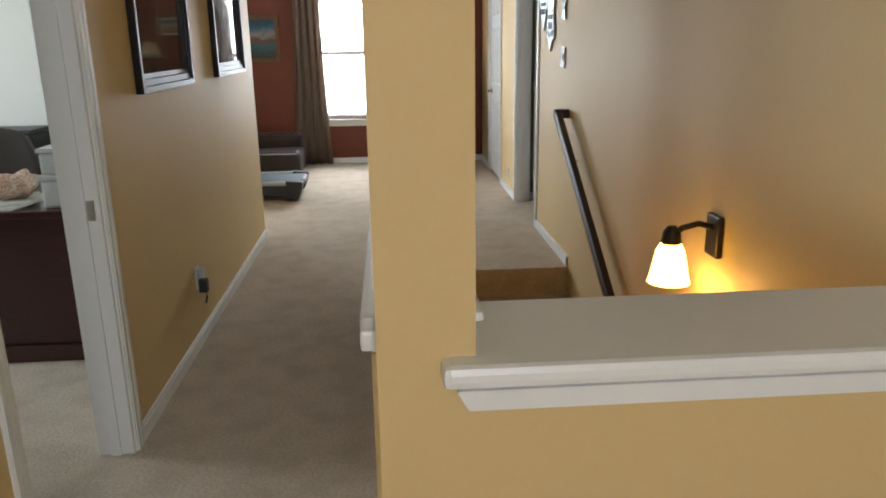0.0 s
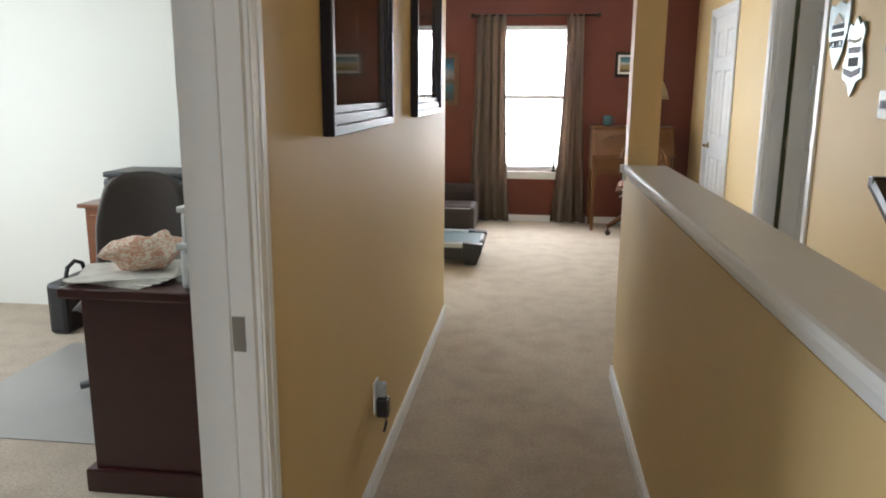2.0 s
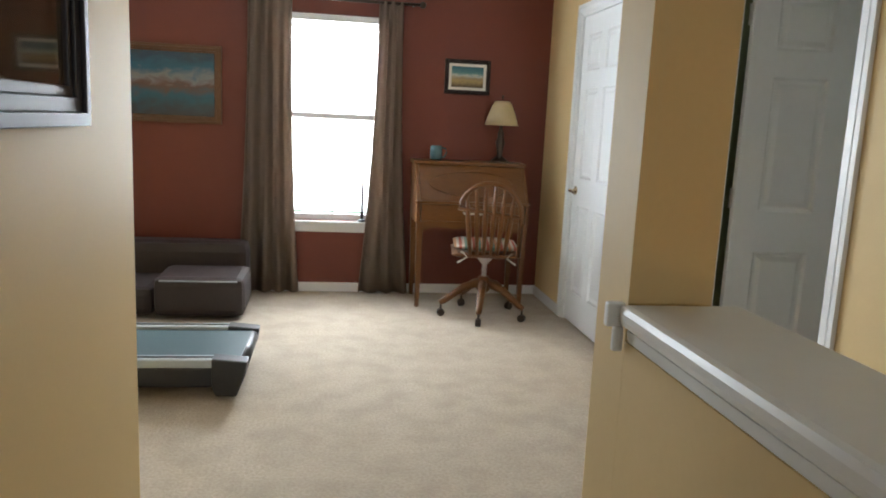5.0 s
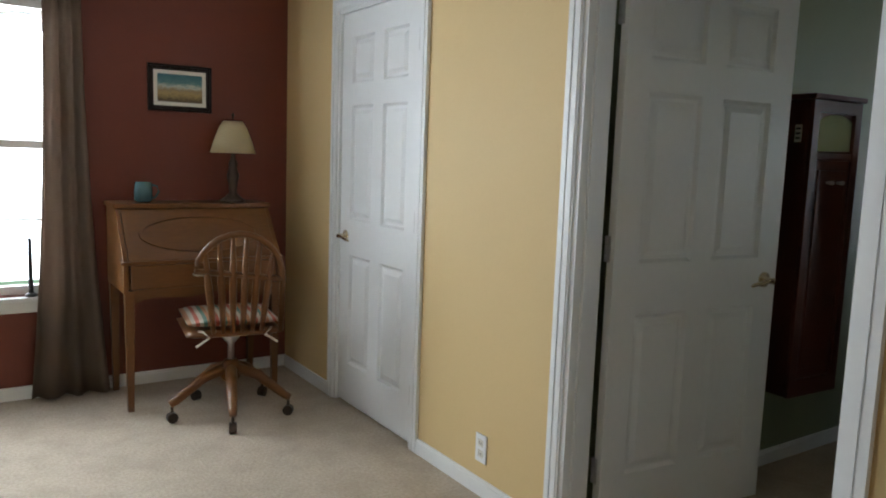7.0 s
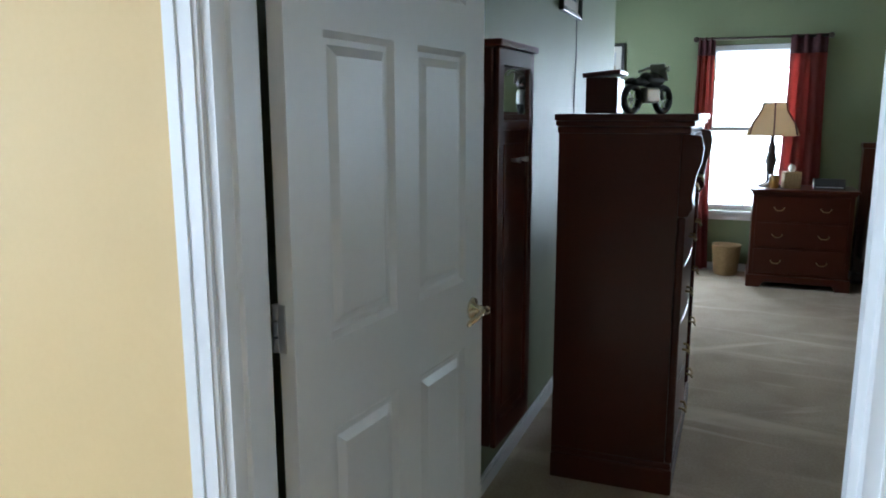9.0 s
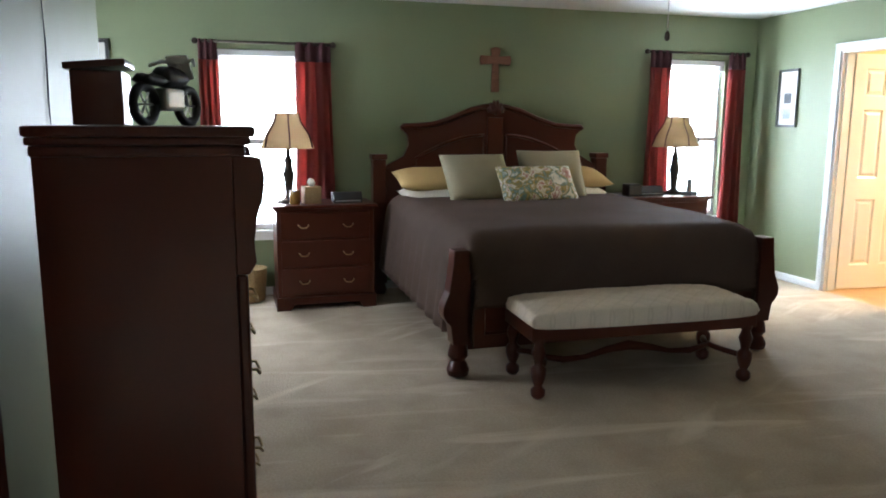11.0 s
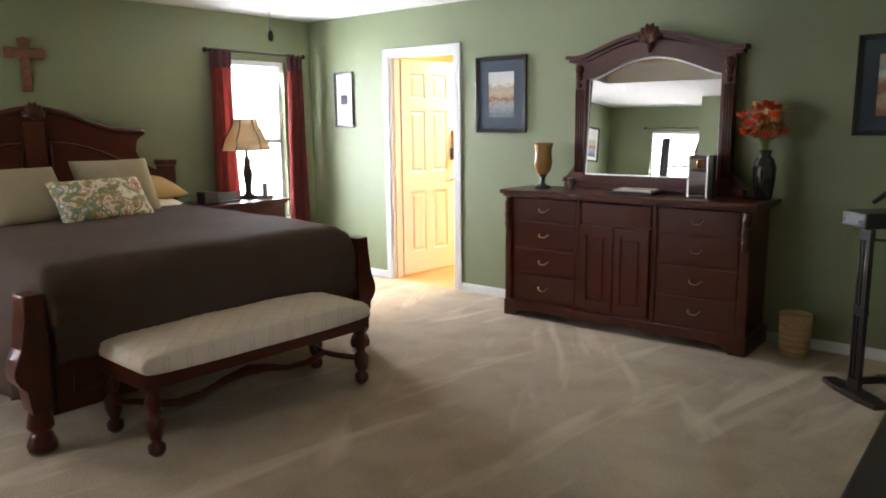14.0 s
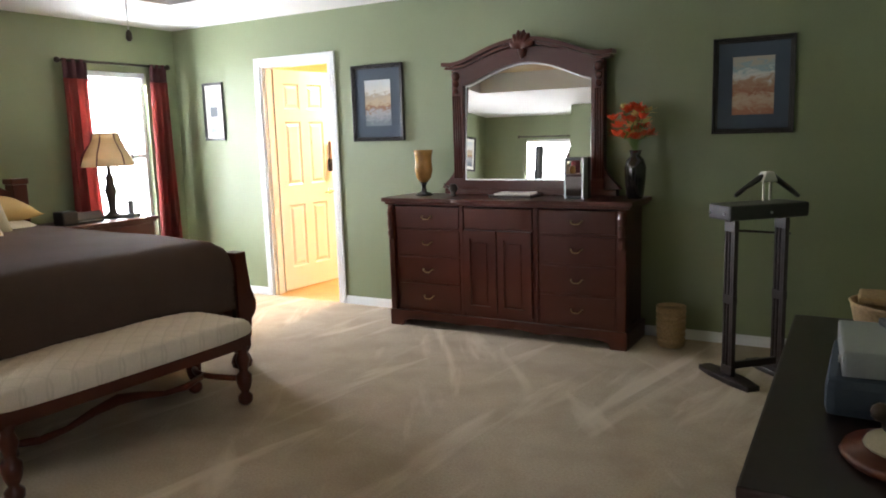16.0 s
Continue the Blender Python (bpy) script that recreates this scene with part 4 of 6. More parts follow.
for s in (1.0,):
    pts_o = [(DW / 2 + 0.31 * math.cos(t), 0.155 + 0.115 * math.sin(t)) for t in (2 * math.pi * k / 32 for k in range(32))]
    pts_i = [(DW / 2 + 0.29 * math.cos(t), 0.155 + 0.098 * math.sin(t)) for t in (2 * math.pi * k / 32 for k in range(32))]
    ring(lid, pts_o, pts_i, -0.006, 0.0, 'y')
lid.transform(Matrix.Translation((0, 0.002, 0.762)) @ Matrix.Rotation(-math.atan(0.20 / 0.245), 4, 'X'))
part("slant_lid", tidy(lid), M_OAK, desk, "slanted lid with an oval moulding")
part("drawer", boxes((0.03, DW - 0.03, -0.006, 0.02, 0.62, 0.74), bevel=0.006), M_OAK, desk)
part("drawer_pull", tubed([(DW / 2 - 0.07, -0.008, 0.685), (DW / 2 - 0.06, -0.028, 0.68), (DW / 2 + 0.06, -0.028, 0.68), (DW / 2 + 0.07, -0.008, 0.685)], 0.006), M_STEEL, desk, "metal drawer pull")
part("writing_board", boxes((-0.012, DW + 0.012, -0.012, 0.03, 0.742, 0.760), bevel=0.004), M_OAK, desk)
ap = [(0.04, 0.62), (0.04, 0.545)] + [(0.04 + 0.72 * k / 12, 0.55 + 0.03 * math.sin(math.pi * k / 12) + 0.012 * math.sin(4 * math.pi * k / 12)) for k in range(1, 12)] + [(0.76, 0.545), (0.76, 0.62)]
part("apron", prismed(ap, 0.006, 0.022, 'y'), M_OAK, desk)
part("back_panel", boxes((0.022, DW - 0.022, DD - 0.014, DD, 0.55, 1.005)), M_OAK, desk)
for lx in (0.004, DW - 0.050):
    for ly in (0.0, DD - 0.046):
        lg = bmesh.new()
        t = [lg.verts.new((lx + a * 0.046, ly + b_ * 0.046, 0.615)) for a, b_ in ((0, 0), (1, 0), (1, 1), (0, 1))]
        bt = [lg.verts.new((lx + 0.008 + a * 0.030, ly + 0.008 + b_ * 0.030, 0.0)) for a, b_ in ((0, 0), (1, 0), (1, 1), (0, 1))]
        lg.faces.new(t), lg.faces.new(bt)
        for k in range(4):
            lg.faces.new((bt[k], bt[(k + 1) % 4], t[(k + 1) % 4], t[k]))
        part("leg", tidy(lg, 0.003), M_OAK, desk)

mug = thing("mug", 0.55, 8.72, 1.03, 0, "teal glazed pottery mug on the desk", "mug")
part("body", lathed([(0.036, 0.0), (0.045, 0.01), (0.047, 0.06), (0.042, 0.105), (0.038, 0.105), (0.040, 0.02)]), M_TEAL, mug)
part("handle", tubed([(0.042, 0, 0.09), (0.070, 0, 0.085), (0.078, 0, 0.055), (0.062, 0, 0.025), (0.042, 0, 0.02)], 0.006), M_TEAL, mug)


def table_lamp(name, x, y, z, s, m_base, m_shade, label, h_base, r0, r1, h_shade, bell=1.0):
    t = thing(name, x, y, z, 0, label, "table lamp")
    part("base", lathed([(0.075 * s, 0), (0.075 * s, 0.012), (0.045 * s, 0.03), (0.022 * s, 0.05), (0.026 * s, 0.1 * h_base / 0.3), (0.038 * s, 0.5 * h_base), (0.022 * s, 0.66 * h_base), (0.028 * s, 0.74 * h_base), (0.014 * s, 0.82 * h_base), (0.012 * s, h_base)]), m_base, t)
    sh = bmesh.new()
    n = 24
    prof = [(r0, h_base - 0.02), (r0 + (r1 - r0) * 0.28 - bell * (0.10 * r0 - 0.18 * r1), h_base + 0.28 * h_shade), (r0 + (r1 - r0) * 0.7 - bell * (0.3 * r0 - 0.42 * r1), h_base + 0.7 * h_shade), (r1, h_base + h_shade - 0.02)]
    rings = [[sh.verts.new((r * math.cos(2 * math.pi * k / n), r * math.sin(2 * math.pi * k / n), h)) for k in range(n)] for r, h in prof]
    for lo_, hi_ in zip(rings, rings[1:]):
        for k in range(n):
            sh.faces.new((lo_[k], lo_[(k + 1) % n], hi_[(k + 1) % n], hi_[k]))
    bmesh.ops.solidify(sh, geom=sh.faces[:], thickness=0.003)
    part("shade", tidy(sh, smooth=True), m_shade, t)
    part("finial", lathed([(0.003, -0.05), (0.004, 0.0), (0.009, 0.012), (0.002, 0.024)], 0, 0, h_base + h_shade), m_base, t)
    return t


table_lamp("desk_lamp", 1.02, 8.70, 1.03, 0.9, M_BRONZE, M_SHADE, "small bronze lamp with a cream shade on the desk", 0.29, 0.122, 0.052, 0.175, 0.0)

chair = thing("desk_chair", 0.845, 8.19, 0, -8, "oak swivel chair with spindle back and striped cushion", "chair")
part("seat", moved(cushion(0.46, 0.44, 0.045, puff=0.25), Matrix.Translation((0, 0.06, 0.42))), M_OAK, chair)
M_STRIPE = stripes("striped_cushion_cloth", [(0.34, 0.09, 0.06), (0.42, 0.38, 0.32), (0.10, 0.19, 0.16), (0.36, 0.18, 0.09), (0.40, 0.36, 0.3)], 11.0, 0)
cu = part("seat_cushion", moved(cushion(0.44, 0.42, 0.06), Matrix.Translation((0, 0.08, 0.46))), M_STRIPE, chair, "striped tie-on seat cushion")
for sx in (-1, 1):
    part("cushion_tie", tubed([(0.17 * sx, -0.13, 0.46), (0.16 * sx, -0.18, 0.47), (0.13 * sx, -0.19, 0.44), (0.19 * sx, -0.19, 0.40)], 0.006), M_WHITE, chair, "pale cushion tie")
hoop = [(0.205 * math.cos(t) if abs(math.cos(t)) < 1 else 0.205, -0.14 - 0.10 * (0.455 + s) / 0.9, 0.455 + s) for t, s in
        [(math.pi, 0.0), (math.pi, 0.12), (math.pi, 0.22)] + [(math.pi - math.pi * k / 14, 0.26 + 0.22 * math.sin(math.pi * k / 14)) for k in range(15)] + [(0, 0.22), (0, 0.12), (0, 0.0)]]
part("back_hoop", tubed(hoop, 0.015), M_OAK, chair, "bent wood hoop of the back")
for k in range(6):
    sx = (k - 2.5) * 0.062
    tz = 0.455 + 0.26 + 0.22 * math.sqrt(max(0, 1 - (sx / 0.205) ** 2))
    sp = [(sx * (0.72 + 0.28 * q), -0.14 - 0.10 * ((0.455 + (tz - 0.455) * q) / 0.9), 0.46 + (tz - 0.46) * q) for q in (0, 0.3, 0.6, 1)]
    b_ = bmesh.new()
    tube(b_, sp, [0.011, 0.017, 0.017, 0.009], 8)
    part("back_slat", tidy(b_, smooth=True), M_OAK, chair)
part("column", lathed([(0.016, 0.24), (0.016, 0.36), (0.05, 0.40), (0.05, 0.42)]), M_STEEL, chair, "steel gas column")
part("hub", lathed([(0.035, 0.17), (0.05, 0.19), (0.05, 0.25), (0.03, 0.28)]), M_OAK, chair)
for k in range(5):
    an = radians(262 + 72 * k)
    cx, sx = math.cos(an), math.sin(an)
    b_ = bmesh.new()
    tube(b_, [(0.03 * cx, 0.03 * sx, 0.235), (0.14 * cx, 0.14 * sx, 0.20), (0.27 * cx, 0.27 * sx, 0.105), (0.30 * cx, 0.30 * sx, 0.09)], [0.03, 0.028, 0.022, 0.018], 8)
    leg = part("leg", tidy(b_, smooth=True), M_OAK, chair)
    b_ = bmesh.new()
    tube(b_, [(0.29 * cx - 0.018 * sx, 0.29 * sx + 0.018 * cx, 0.026), (0.29 * cx + 0.018 * sx, 0.29 * sx - 0.018 * cx, 0.026)], 0.026, 14)
    tube(b_, [(0.29 * cx, 0.29 * sx, 0.03), (0.29 * cx, 0.29 * sx, 0.10)], 0.008, 8)
    part("caster", tidy(b_, 0.003), M_BRONZE, leg, "dark bronze metal caster")

tread = thing("treadmill", -0.56, 6.95, 0, 0, "black and silver folding treadmill lying on the carpet", "treadmill")
part("belt", boxes((-1.5, -0.035, -0.225, 0.225, 0.165, 0.180), bevel=0.006), M_BELT, tread, "dark blue-grey running belt")
part("deck", boxes((-1.5, -0.05, -0.24, 0.24, 0.12, 0.163), bevel=0.01), M_BLACK, tread)
for s in (-1, 1):
    y0, y1 = sorted((s * 0.235, s * 0.315))
    part("side_rail", boxes((-1.5, -0.12, y0, y1, 0.155, 0.195), bevel=0.008), M_SILVERP, tread, "ribbed silver foot rail")
    part("frame_rail", boxes((-1.5, -0.10, y0 + 0.01, y1 - 0.01, 0.06, 0.153), bevel=0.01), M_BLACK, tread)
    part("end_cap", prismed([(-0.16, 0.20), (0.0, 0.185), (-0.01, 0.12), (-0.05, 0.02), (-0.14, 0.02), (-0.16, 0.06)], y0 - 0.006, y1 + 0.006, 'y', 0.008), M_BLACK, tread, "black moulded end cap")
    part("rail_groove", boxes((-1.5, -0.16, (y0 + y1) / 2 - 0.006, (y0 + y1) / 2 + 0.006, 0.194, 0.199)), M_BLACK, tread)
part("rear_roller", tubed([(-0.04, -0.23, 0.145), (-0.04, 0.23, 0.145)], 0.035, 14), M_BLACK, tread)
part("motor_hood", boxes((-1.75, -1.5, -0.32, 0.32, 0.04, 0.27), bevel=0.04), M_BLACK, tread)
for s in (-1, 1):
    part("upright", tubed([(-1.62, s * 0.30, 0.2), (-1.72, s * 0.30, 1.15)], 0.03), M_BLACK, tread)
part("console", boxes((-1.82, -1.66, -0.33, 0.33, 1.1, 1.3), bevel=0.03), M_BLACK, tread)

sofa = thing("leather_lounger", -0.86, 8.18, 0, 0, "low dark brown leather lounger beside the curtain", "armchair")
part("arm", boxes((-0.42, 0.13, -0.20, 0.28, 0.025, 0.275), bevel=0.05), M_LEATHER, sofa, "boxy padded leather arm")
part("arm_piping", boxes((-0.38, 0.09, -0.206, -0.198, 0.255, 0.263)), M_SILVERP, sofa, "pale seam along the arm")
part("seat", boxes((-1.0, -0.43, -0.15, 0.5, 0.02, 0.2), bevel=0.05), M_LEATHER, sofa)
part("backrest", boxes((-1.0, 0.1, 0.32, 0.56, 0.02, 0.42), bevel=0.07), M_LEATHER, sofa)

ant = thing("antenna", 0.03, YR - 0.012, 0.54, 0, "slim black desk antenna on the window sill", "antenna")
part("stem", tubed([(0, 0, 0.01), (0, 0, 0.30)], [0.012, 0.009]), M_BLACK, ant)
part("foot", lathed([(0.03, 0), (0.028, 0.012), (0.012, 0.02)]), M_BLACK, ant)

# ---- office ----
M_MAHOG = material("dark_mahogany", (0.045, 0.010, 0.010), 0.3, grain=0.4, scale=12, bump=0.05, patch=0.25, coat=0.3, stretch=(1, 1, 5))
od = thing("office_desk", -1.66, 3.09, 0, 0, "dark cherry office desk seen from its end", "desk")
part("end_panel", boxes((0, 0.62, 0.02, 0.06, 0.0, 0.70), bevel=0.003), M_MAHOG, od)
part("plinth", boxes((-0.03, 0.65, 0.0, 0.09, 0, 0.085), bevel=0.006), M_MAHOG, od)
part("top", boxes((-0.06, 0.68, -0.02, 1.5, 0.70, 0.735), bevel=0.008), M_MAHOG, od)
part("pedestal", boxes((0.02, 0.60, 0.06, 0.45, 0.02, 0.70)), M_MAHOG, od)
part("far_panel", boxes((0, 0.62, 1.42, 1.46, 0, 0.70)), M_MAHOG, od)
part("modesty_panel", boxes((0.56, 0.60, 0.45, 1.42, 0.2, 0.70)), M_MAHOG, od)
pap = thing("newspapers", -1.57, 3.27, 0.735, 0, "loose stack of newspapers on the office desk", "papers")
for k in range(5):
    part("sheet_of_paper", moved(boxes((-0.16, 0.16, -0.14, 0.14, 0.004 * k, 0.004 * k + 0.0035)), Matrix.Rotation(radians(-14 + 9 * k), 4, 'Z')), M_PAPER, pap)
bag = thing("plastic_bag", -1.55, 3.32, 0.756, 12, "crumpled cream shopping bag with red print", "bag")
M_BAG = picture_paint("printed_bag", [(0.66, 0.60, 0.48), (0.70, 0.64, 0.52), (0.50, 0.20, 0.10), (0.68, 0.62, 0.50), (0.45, 0.33, 0.20)], 34, (1, 1, 2.2), gloss=0.5)
bb = cushion(0.25, 0.2, 0.11, 22, 0.6)
for v in bb.verts:
    v.co += Vector((0.02, 0.02, 0.03)) * noise.noise(v.co * 14)
part("bag_body", bb, M_BAG, bag)
for k, (zz, hh, w_) in enumerate(((0.737, 0.15, 0.15), (0.888, 0.12, 0.13))):
    tb = thing("storage_tub", -1.235, 3.24, zz, 0, "translucent grey plastic storage tub", "storage box", "desk tubs")
    part("tub_body", boxes((-w_ / 2, w_ / 2, -0.12, 0.12, 0, hh - 0.02), bevel=0.012), M_PLASTICW, tb)
    part("lid", boxes((-w_ / 2 - 0.008, w_ / 2 + 0.008, -0.128, 0.128, hh - 0.02, hh), bevel=0.005), M_PLASTICW, tb)
oc = thing("office_chair", -1.93, 3.97, 0, 200, "charcoal fabric office chair with rounded back", "chair")
def back_at(u, v):
    w_ = 0.44 * (1 - 0.35 * max(0, v - 0.55) ** 1.5 * 2)
    return ((u - 0.5) * w_, -0.22 - 0.10 * v + 0.05 * (2 * u - 1) ** 2, 0.48 + 0.50 * v - 0.06 * (2 * u - 1) ** 4 * v)
part("backrest", sheet(back_at, 14, 14, 0.06), M_GREYMESH, oc)
part("seat", moved(cushion(0.48, 0.46, 0.09, puff=0.25), Matrix.Translation((0, 0, 0.42))), M_GREYMESH, oc)
part("column", lathed([(0.03, 0.08), (0.025, 0.42)]), M_BLACK, oc)
for k in range(5):
    an = radians(72 * k)
    part("leg", tubed([(0, 0, 0.10), (0.29 * math.cos(an), 0.29 * math.sin(an), 0.045)], [0.025, 0.018]), M_BLACK, oc)
cab = thing("lateral_cabinet", -2.74, 4.86, 0, 0, "cherry filing cabinet with panelled end", "cabinet")
# paler copy of the cherry: daylight on the cabinet put into its colour
M_CHERRYL = material("lit_cherry_wood", (0.22, 0.075, 0.03), 0.3, grain=0.5, scale=14, bump=0.08, patch=0.15, coat=0.3, stretch=(1, 1, 6))
part("body", boxes((0, 0.9, 0, 0.33, 0.0, 0.70), bevel=0.004), M_CHERRYL, cab)
part("top", boxes((-0.03, 0.93, -0.03, 0.335, 0.70, 0.725), bevel=0.006), M_CHERRYL, cab)
for x0 in (0.03, 0.46):
    pn = bmesh.new()
    ring(pn, rect(x0, x0 + 0.40, 0.08, 0.66), rect(x0 + 0.05, x0 + 0.35, 0.13, 0.61), -0.012, 0.0)
    part("door", tidy(pn, 0.003), M_CHERRYL, cab)
pr = thing("printer", -2.36, 5.01, 0.725, 0, "black desktop printer on the filing cabinet", "printer")
part("body", boxes((-0.25, 0.25, -0.16, 0.16, 0, 0.15), bevel=0.02), M_BLACK, pr)
part("scanner_lid", boxes((-0.25, 0.25, -0.16, 0.16, 0.153, 0.185), bevel=0.012), M_BLACK, pr)
part("paper_tray", boxes((0.0, 0.36, -0.23, -0.16, 0.02, 0.04), bevel=0.006), M_BLACK, pr)
lb = thing("laptop_bag", -2.83, 4.85, 0, 0, "black laptop bag leaning by the cabinet", "bag")
part("bag_body", boxes((-0.06, 0.06, -0.2, 0.2, 0, 0.30), bevel=0.03), M_BLACK, lb)
part("carry_handle", tubed([(0, -0.1, 0.29), (0, -0.07, 0.36), (0, 0, 0.385), (0, 0.07, 0.36), (0, 0.1, 0.29)], 0.012), M_BLACK, lb)
mt = thing("chair_mat", -2.05, 3.97, 0.0, 0, "grey plastic chair mat on the carpet", "floor mat")
part("mat_sheet", boxes((-0.62, 0.55, -0.55, 0.55, 0.001, 0.005)), M_MATGREY, mt)

# ---- bedroom: bed ----
bed = thing("king_bed", 5.24, 3.60, 0, 0, "carved cherry king bed with a brown blanket, made up", "bed")
hb = [(-0.99, 0.25), (0.99, 0.25), (0.99, 1.06), (0.92, 1.10), (0.80, 1.17), (0.755, 1.27), (0.765, 1.36), (0.82, 1.42), (0.80, 1.445), (0.72, 1.445), (0.55, 1.46), (0.38, 1.52), (0.22, 1.595), (0.1, 1.625), (0.0, 1.635)]
hb = hb + [(-u, v) for u, v in reversed(hb[2:-1])]
hb = [(u, v if v < 1.07 else 1.06 + (v - 1.06) * 0.9) for u, v in hb]
part("headboard", prismed(hb, 2.20, 2.25, 'x', 0.006), M_CHERRY, bed, "arched cherry headboard")
crest = [p for p in hb if p[1] > 1.366]
part("headboard_moulding", tubed([(2.195, u, v) for u, v in crest], 0.022, 8), M_CHERRY, bed)
for s in (-1, 1):
    arch = [(s * (0.10 + 0.6 * k / 10), 1.08 + 0.25 * math.sin(math.pi * (0.5 - 0.42 * k / 10))) for k in range(11)]
    pts = [(2.195, u, v) for u, v in arch] + [(2.195, s * 0.70, 0.85), (2.195, s * 0.10, 0.85), (2.195, s * 0.10, arch[0][1])]
    part("panel_moulding", tubed(pts, 0.012, 8), M_CHERRY, bed)
part("centre_stile", boxes((2.18, 2.21, -0.07, 0.07, 0.7, 1.48), bevel=0.01), M_CHERRY, bed)
part("carved_crest", moved(shell(0.17, 0.12, 0.045), Matrix.Translation((2.19, 0, 1.50)) @ Matrix.Rotation(radians(-90), 4, 'Z')), M_CHERRY, bed, "carved shell crest")
for s in (-1, 1):
    ph = boxes((2.17, 2.28, s * 1.01 - 0.055, s * 1.01 + 0.055, 0.09, 1.13), bevel=0.008)
    box(ph, 2.16, 2.29, s * 1.01 - 0.065, s * 1.01 + 0.065, 1.13, 1.175, bevel=0.01)
    lathe(ph, [(0.05, 0), (0.06, 0.03), (0.045, 0.09)], 2.225, s * 1.01, 0)
    part("head_post", ph, M_CHERRY, bed)
    pf = bmesh.new()
    side = [(-0.05, 0.20), (0.05, 0.20), (0.065, 0.31), (0.092, 0.335), (0.110, 0.365), (0.116, 0.39), (0.112, 0.42), (0.098, 0.455), (0.075, 0.50), (0.05, 0.66), (0.045, 0.735), (-0.05, 0.735), (-0.055, 0.5)]
    prism(pf, [(s * 1.0 + (u if s > 0 else -u) * (0.9), v) for u, v in side], -0.06, 0.05, 'x')
    tidy(pf, 0.006)
    lathe(pf, [(0.032, 0), (0.060, 0.015), (0.066, 0.045), (0.050, 0.085), (0.040, 0.10), (0.058, 0.125), (0.056, 0.15), (0.045, 0.20)], -0.005, s * 1.0, 0)
    part("foot_post", pf, M_CHERRY, bed, "scrolled cherry foot post")
    part("side_rail", boxes((0.05, 2.2, s * 0.985 - 0.02, s * 0.985 + 0.02, 0.20, 0.40), bevel=0.006), M_CHERRY, bed)
fb = [(-0.95, 0.16), (0.95, 0.16), (0.95, 0.60), (0.6, 0.64), (0.0, 0.66), (-0.6, 0.64), (-0.95, 0.60)]
part("footboard", prismed(fb, -0.03, 0.02, 'x', 0.006), M_CHERRY, bed)
part("footboard_moulding", tubed([(-0.032, -0.85, 0.25), (-0.032, 0.85, 0.25), (-0.032, 0.85, 0.55), (-0.032, -0.85, 0.55), (-0.032, -0.85, 0.25)], 0.010, 8), M_CHERRY, bed)
part("mattress", boxes((0.14, 2.16, -0.92, 0.92, 0.40, 0.735), bevel=0.05), M_WHITE, bed)


def drape(s, half, r, drop):
    """Runs over a mattress edge: place across and height lost, for a length s from the middle."""
    flat, arc = half - r, r * math.pi / 2
    q = abs(s)
    if q < flat:
        return s, 0.0
    if q < flat + arc:
        a_ = (q - flat) / r
        return math.copysign(flat + r * math.sin(a_), s), r * (1 - math.cos(a_))
    d = q - flat - arc
    return math.copysign(half + 0.11 * d, s), r + d


def blanket_at(u, v):
    t_ = (v - 0.5) * 2 * 1.52
    yy, dz = drape(t_, 1.00, 0.17, 0.5)
    s_ = 2.0 - 2.62 * u
    if s_ >= 0.15:
        xx, dx = s_, 0.0
    else:
        q = 0.15 - s_
        r = 0.21
        if q < r * math.pi / 2:
            xx, dx = 0.15 - r * math.sin(q / r), r * (1 - math.cos(q / r))
        else:
            xx, dx = 0.15 - r, r + 0.48 * (q - r * math.pi / 2)
    big = max(dz, dx)
    low = min(dz, dx)
    z_ = 0.86 - 0.035 * min(1.0, max(0.0, 1.0 - s_ / 1.7)) - big - 0.25 * low
    if dz > 0.15:
        fold = 0.022 * math.sin(s_ * 17 + 1.5 * noise.noise((s_ * 2, 3, 0))) * min(1, (dz - 0.15) * 4)
        yy += math.copysign(fold, yy)
    z_ += 0.010 * noise.noise((xx * 2.2, yy * 2.2, 0.3)) - 0.02 * max(0, abs(yy) - 0.5) * (1 if dz == 0 else 0)
    if xx < 0.10:
        yy = math.copysign(min(abs(yy), 0.935), yy)
    return (xx, yy, max(z_, 0.14))


part("blanket", sheet(blanket_at, 64, 64, 0.012), M_BLANKET, bed, "plain brown blanket draped over foot and sides")


def pillow(name, x, y, z, w, h, t, lean, rz, mat, label):
    p = thing(name, x, y, z, 0, label, "pillow", "bed pillows")
    body = cushion(w, h, t, 16, 0.55, 0.06)
    body.transform(Matrix.Translation((0, 0, h / 2 * math.sin(radians(lean)) + 0.02)) @ Matrix.Rotation(radians(rz), 4, 'Z') @ Matrix.Rotation(radians(-90), 4, 'Z') @ Matrix.Rotation(radians(lean), 4, 'X') @ Matrix.Translation((0, 0, -t / 2)))
    part("pillow_body", body, mat, p)
    return p


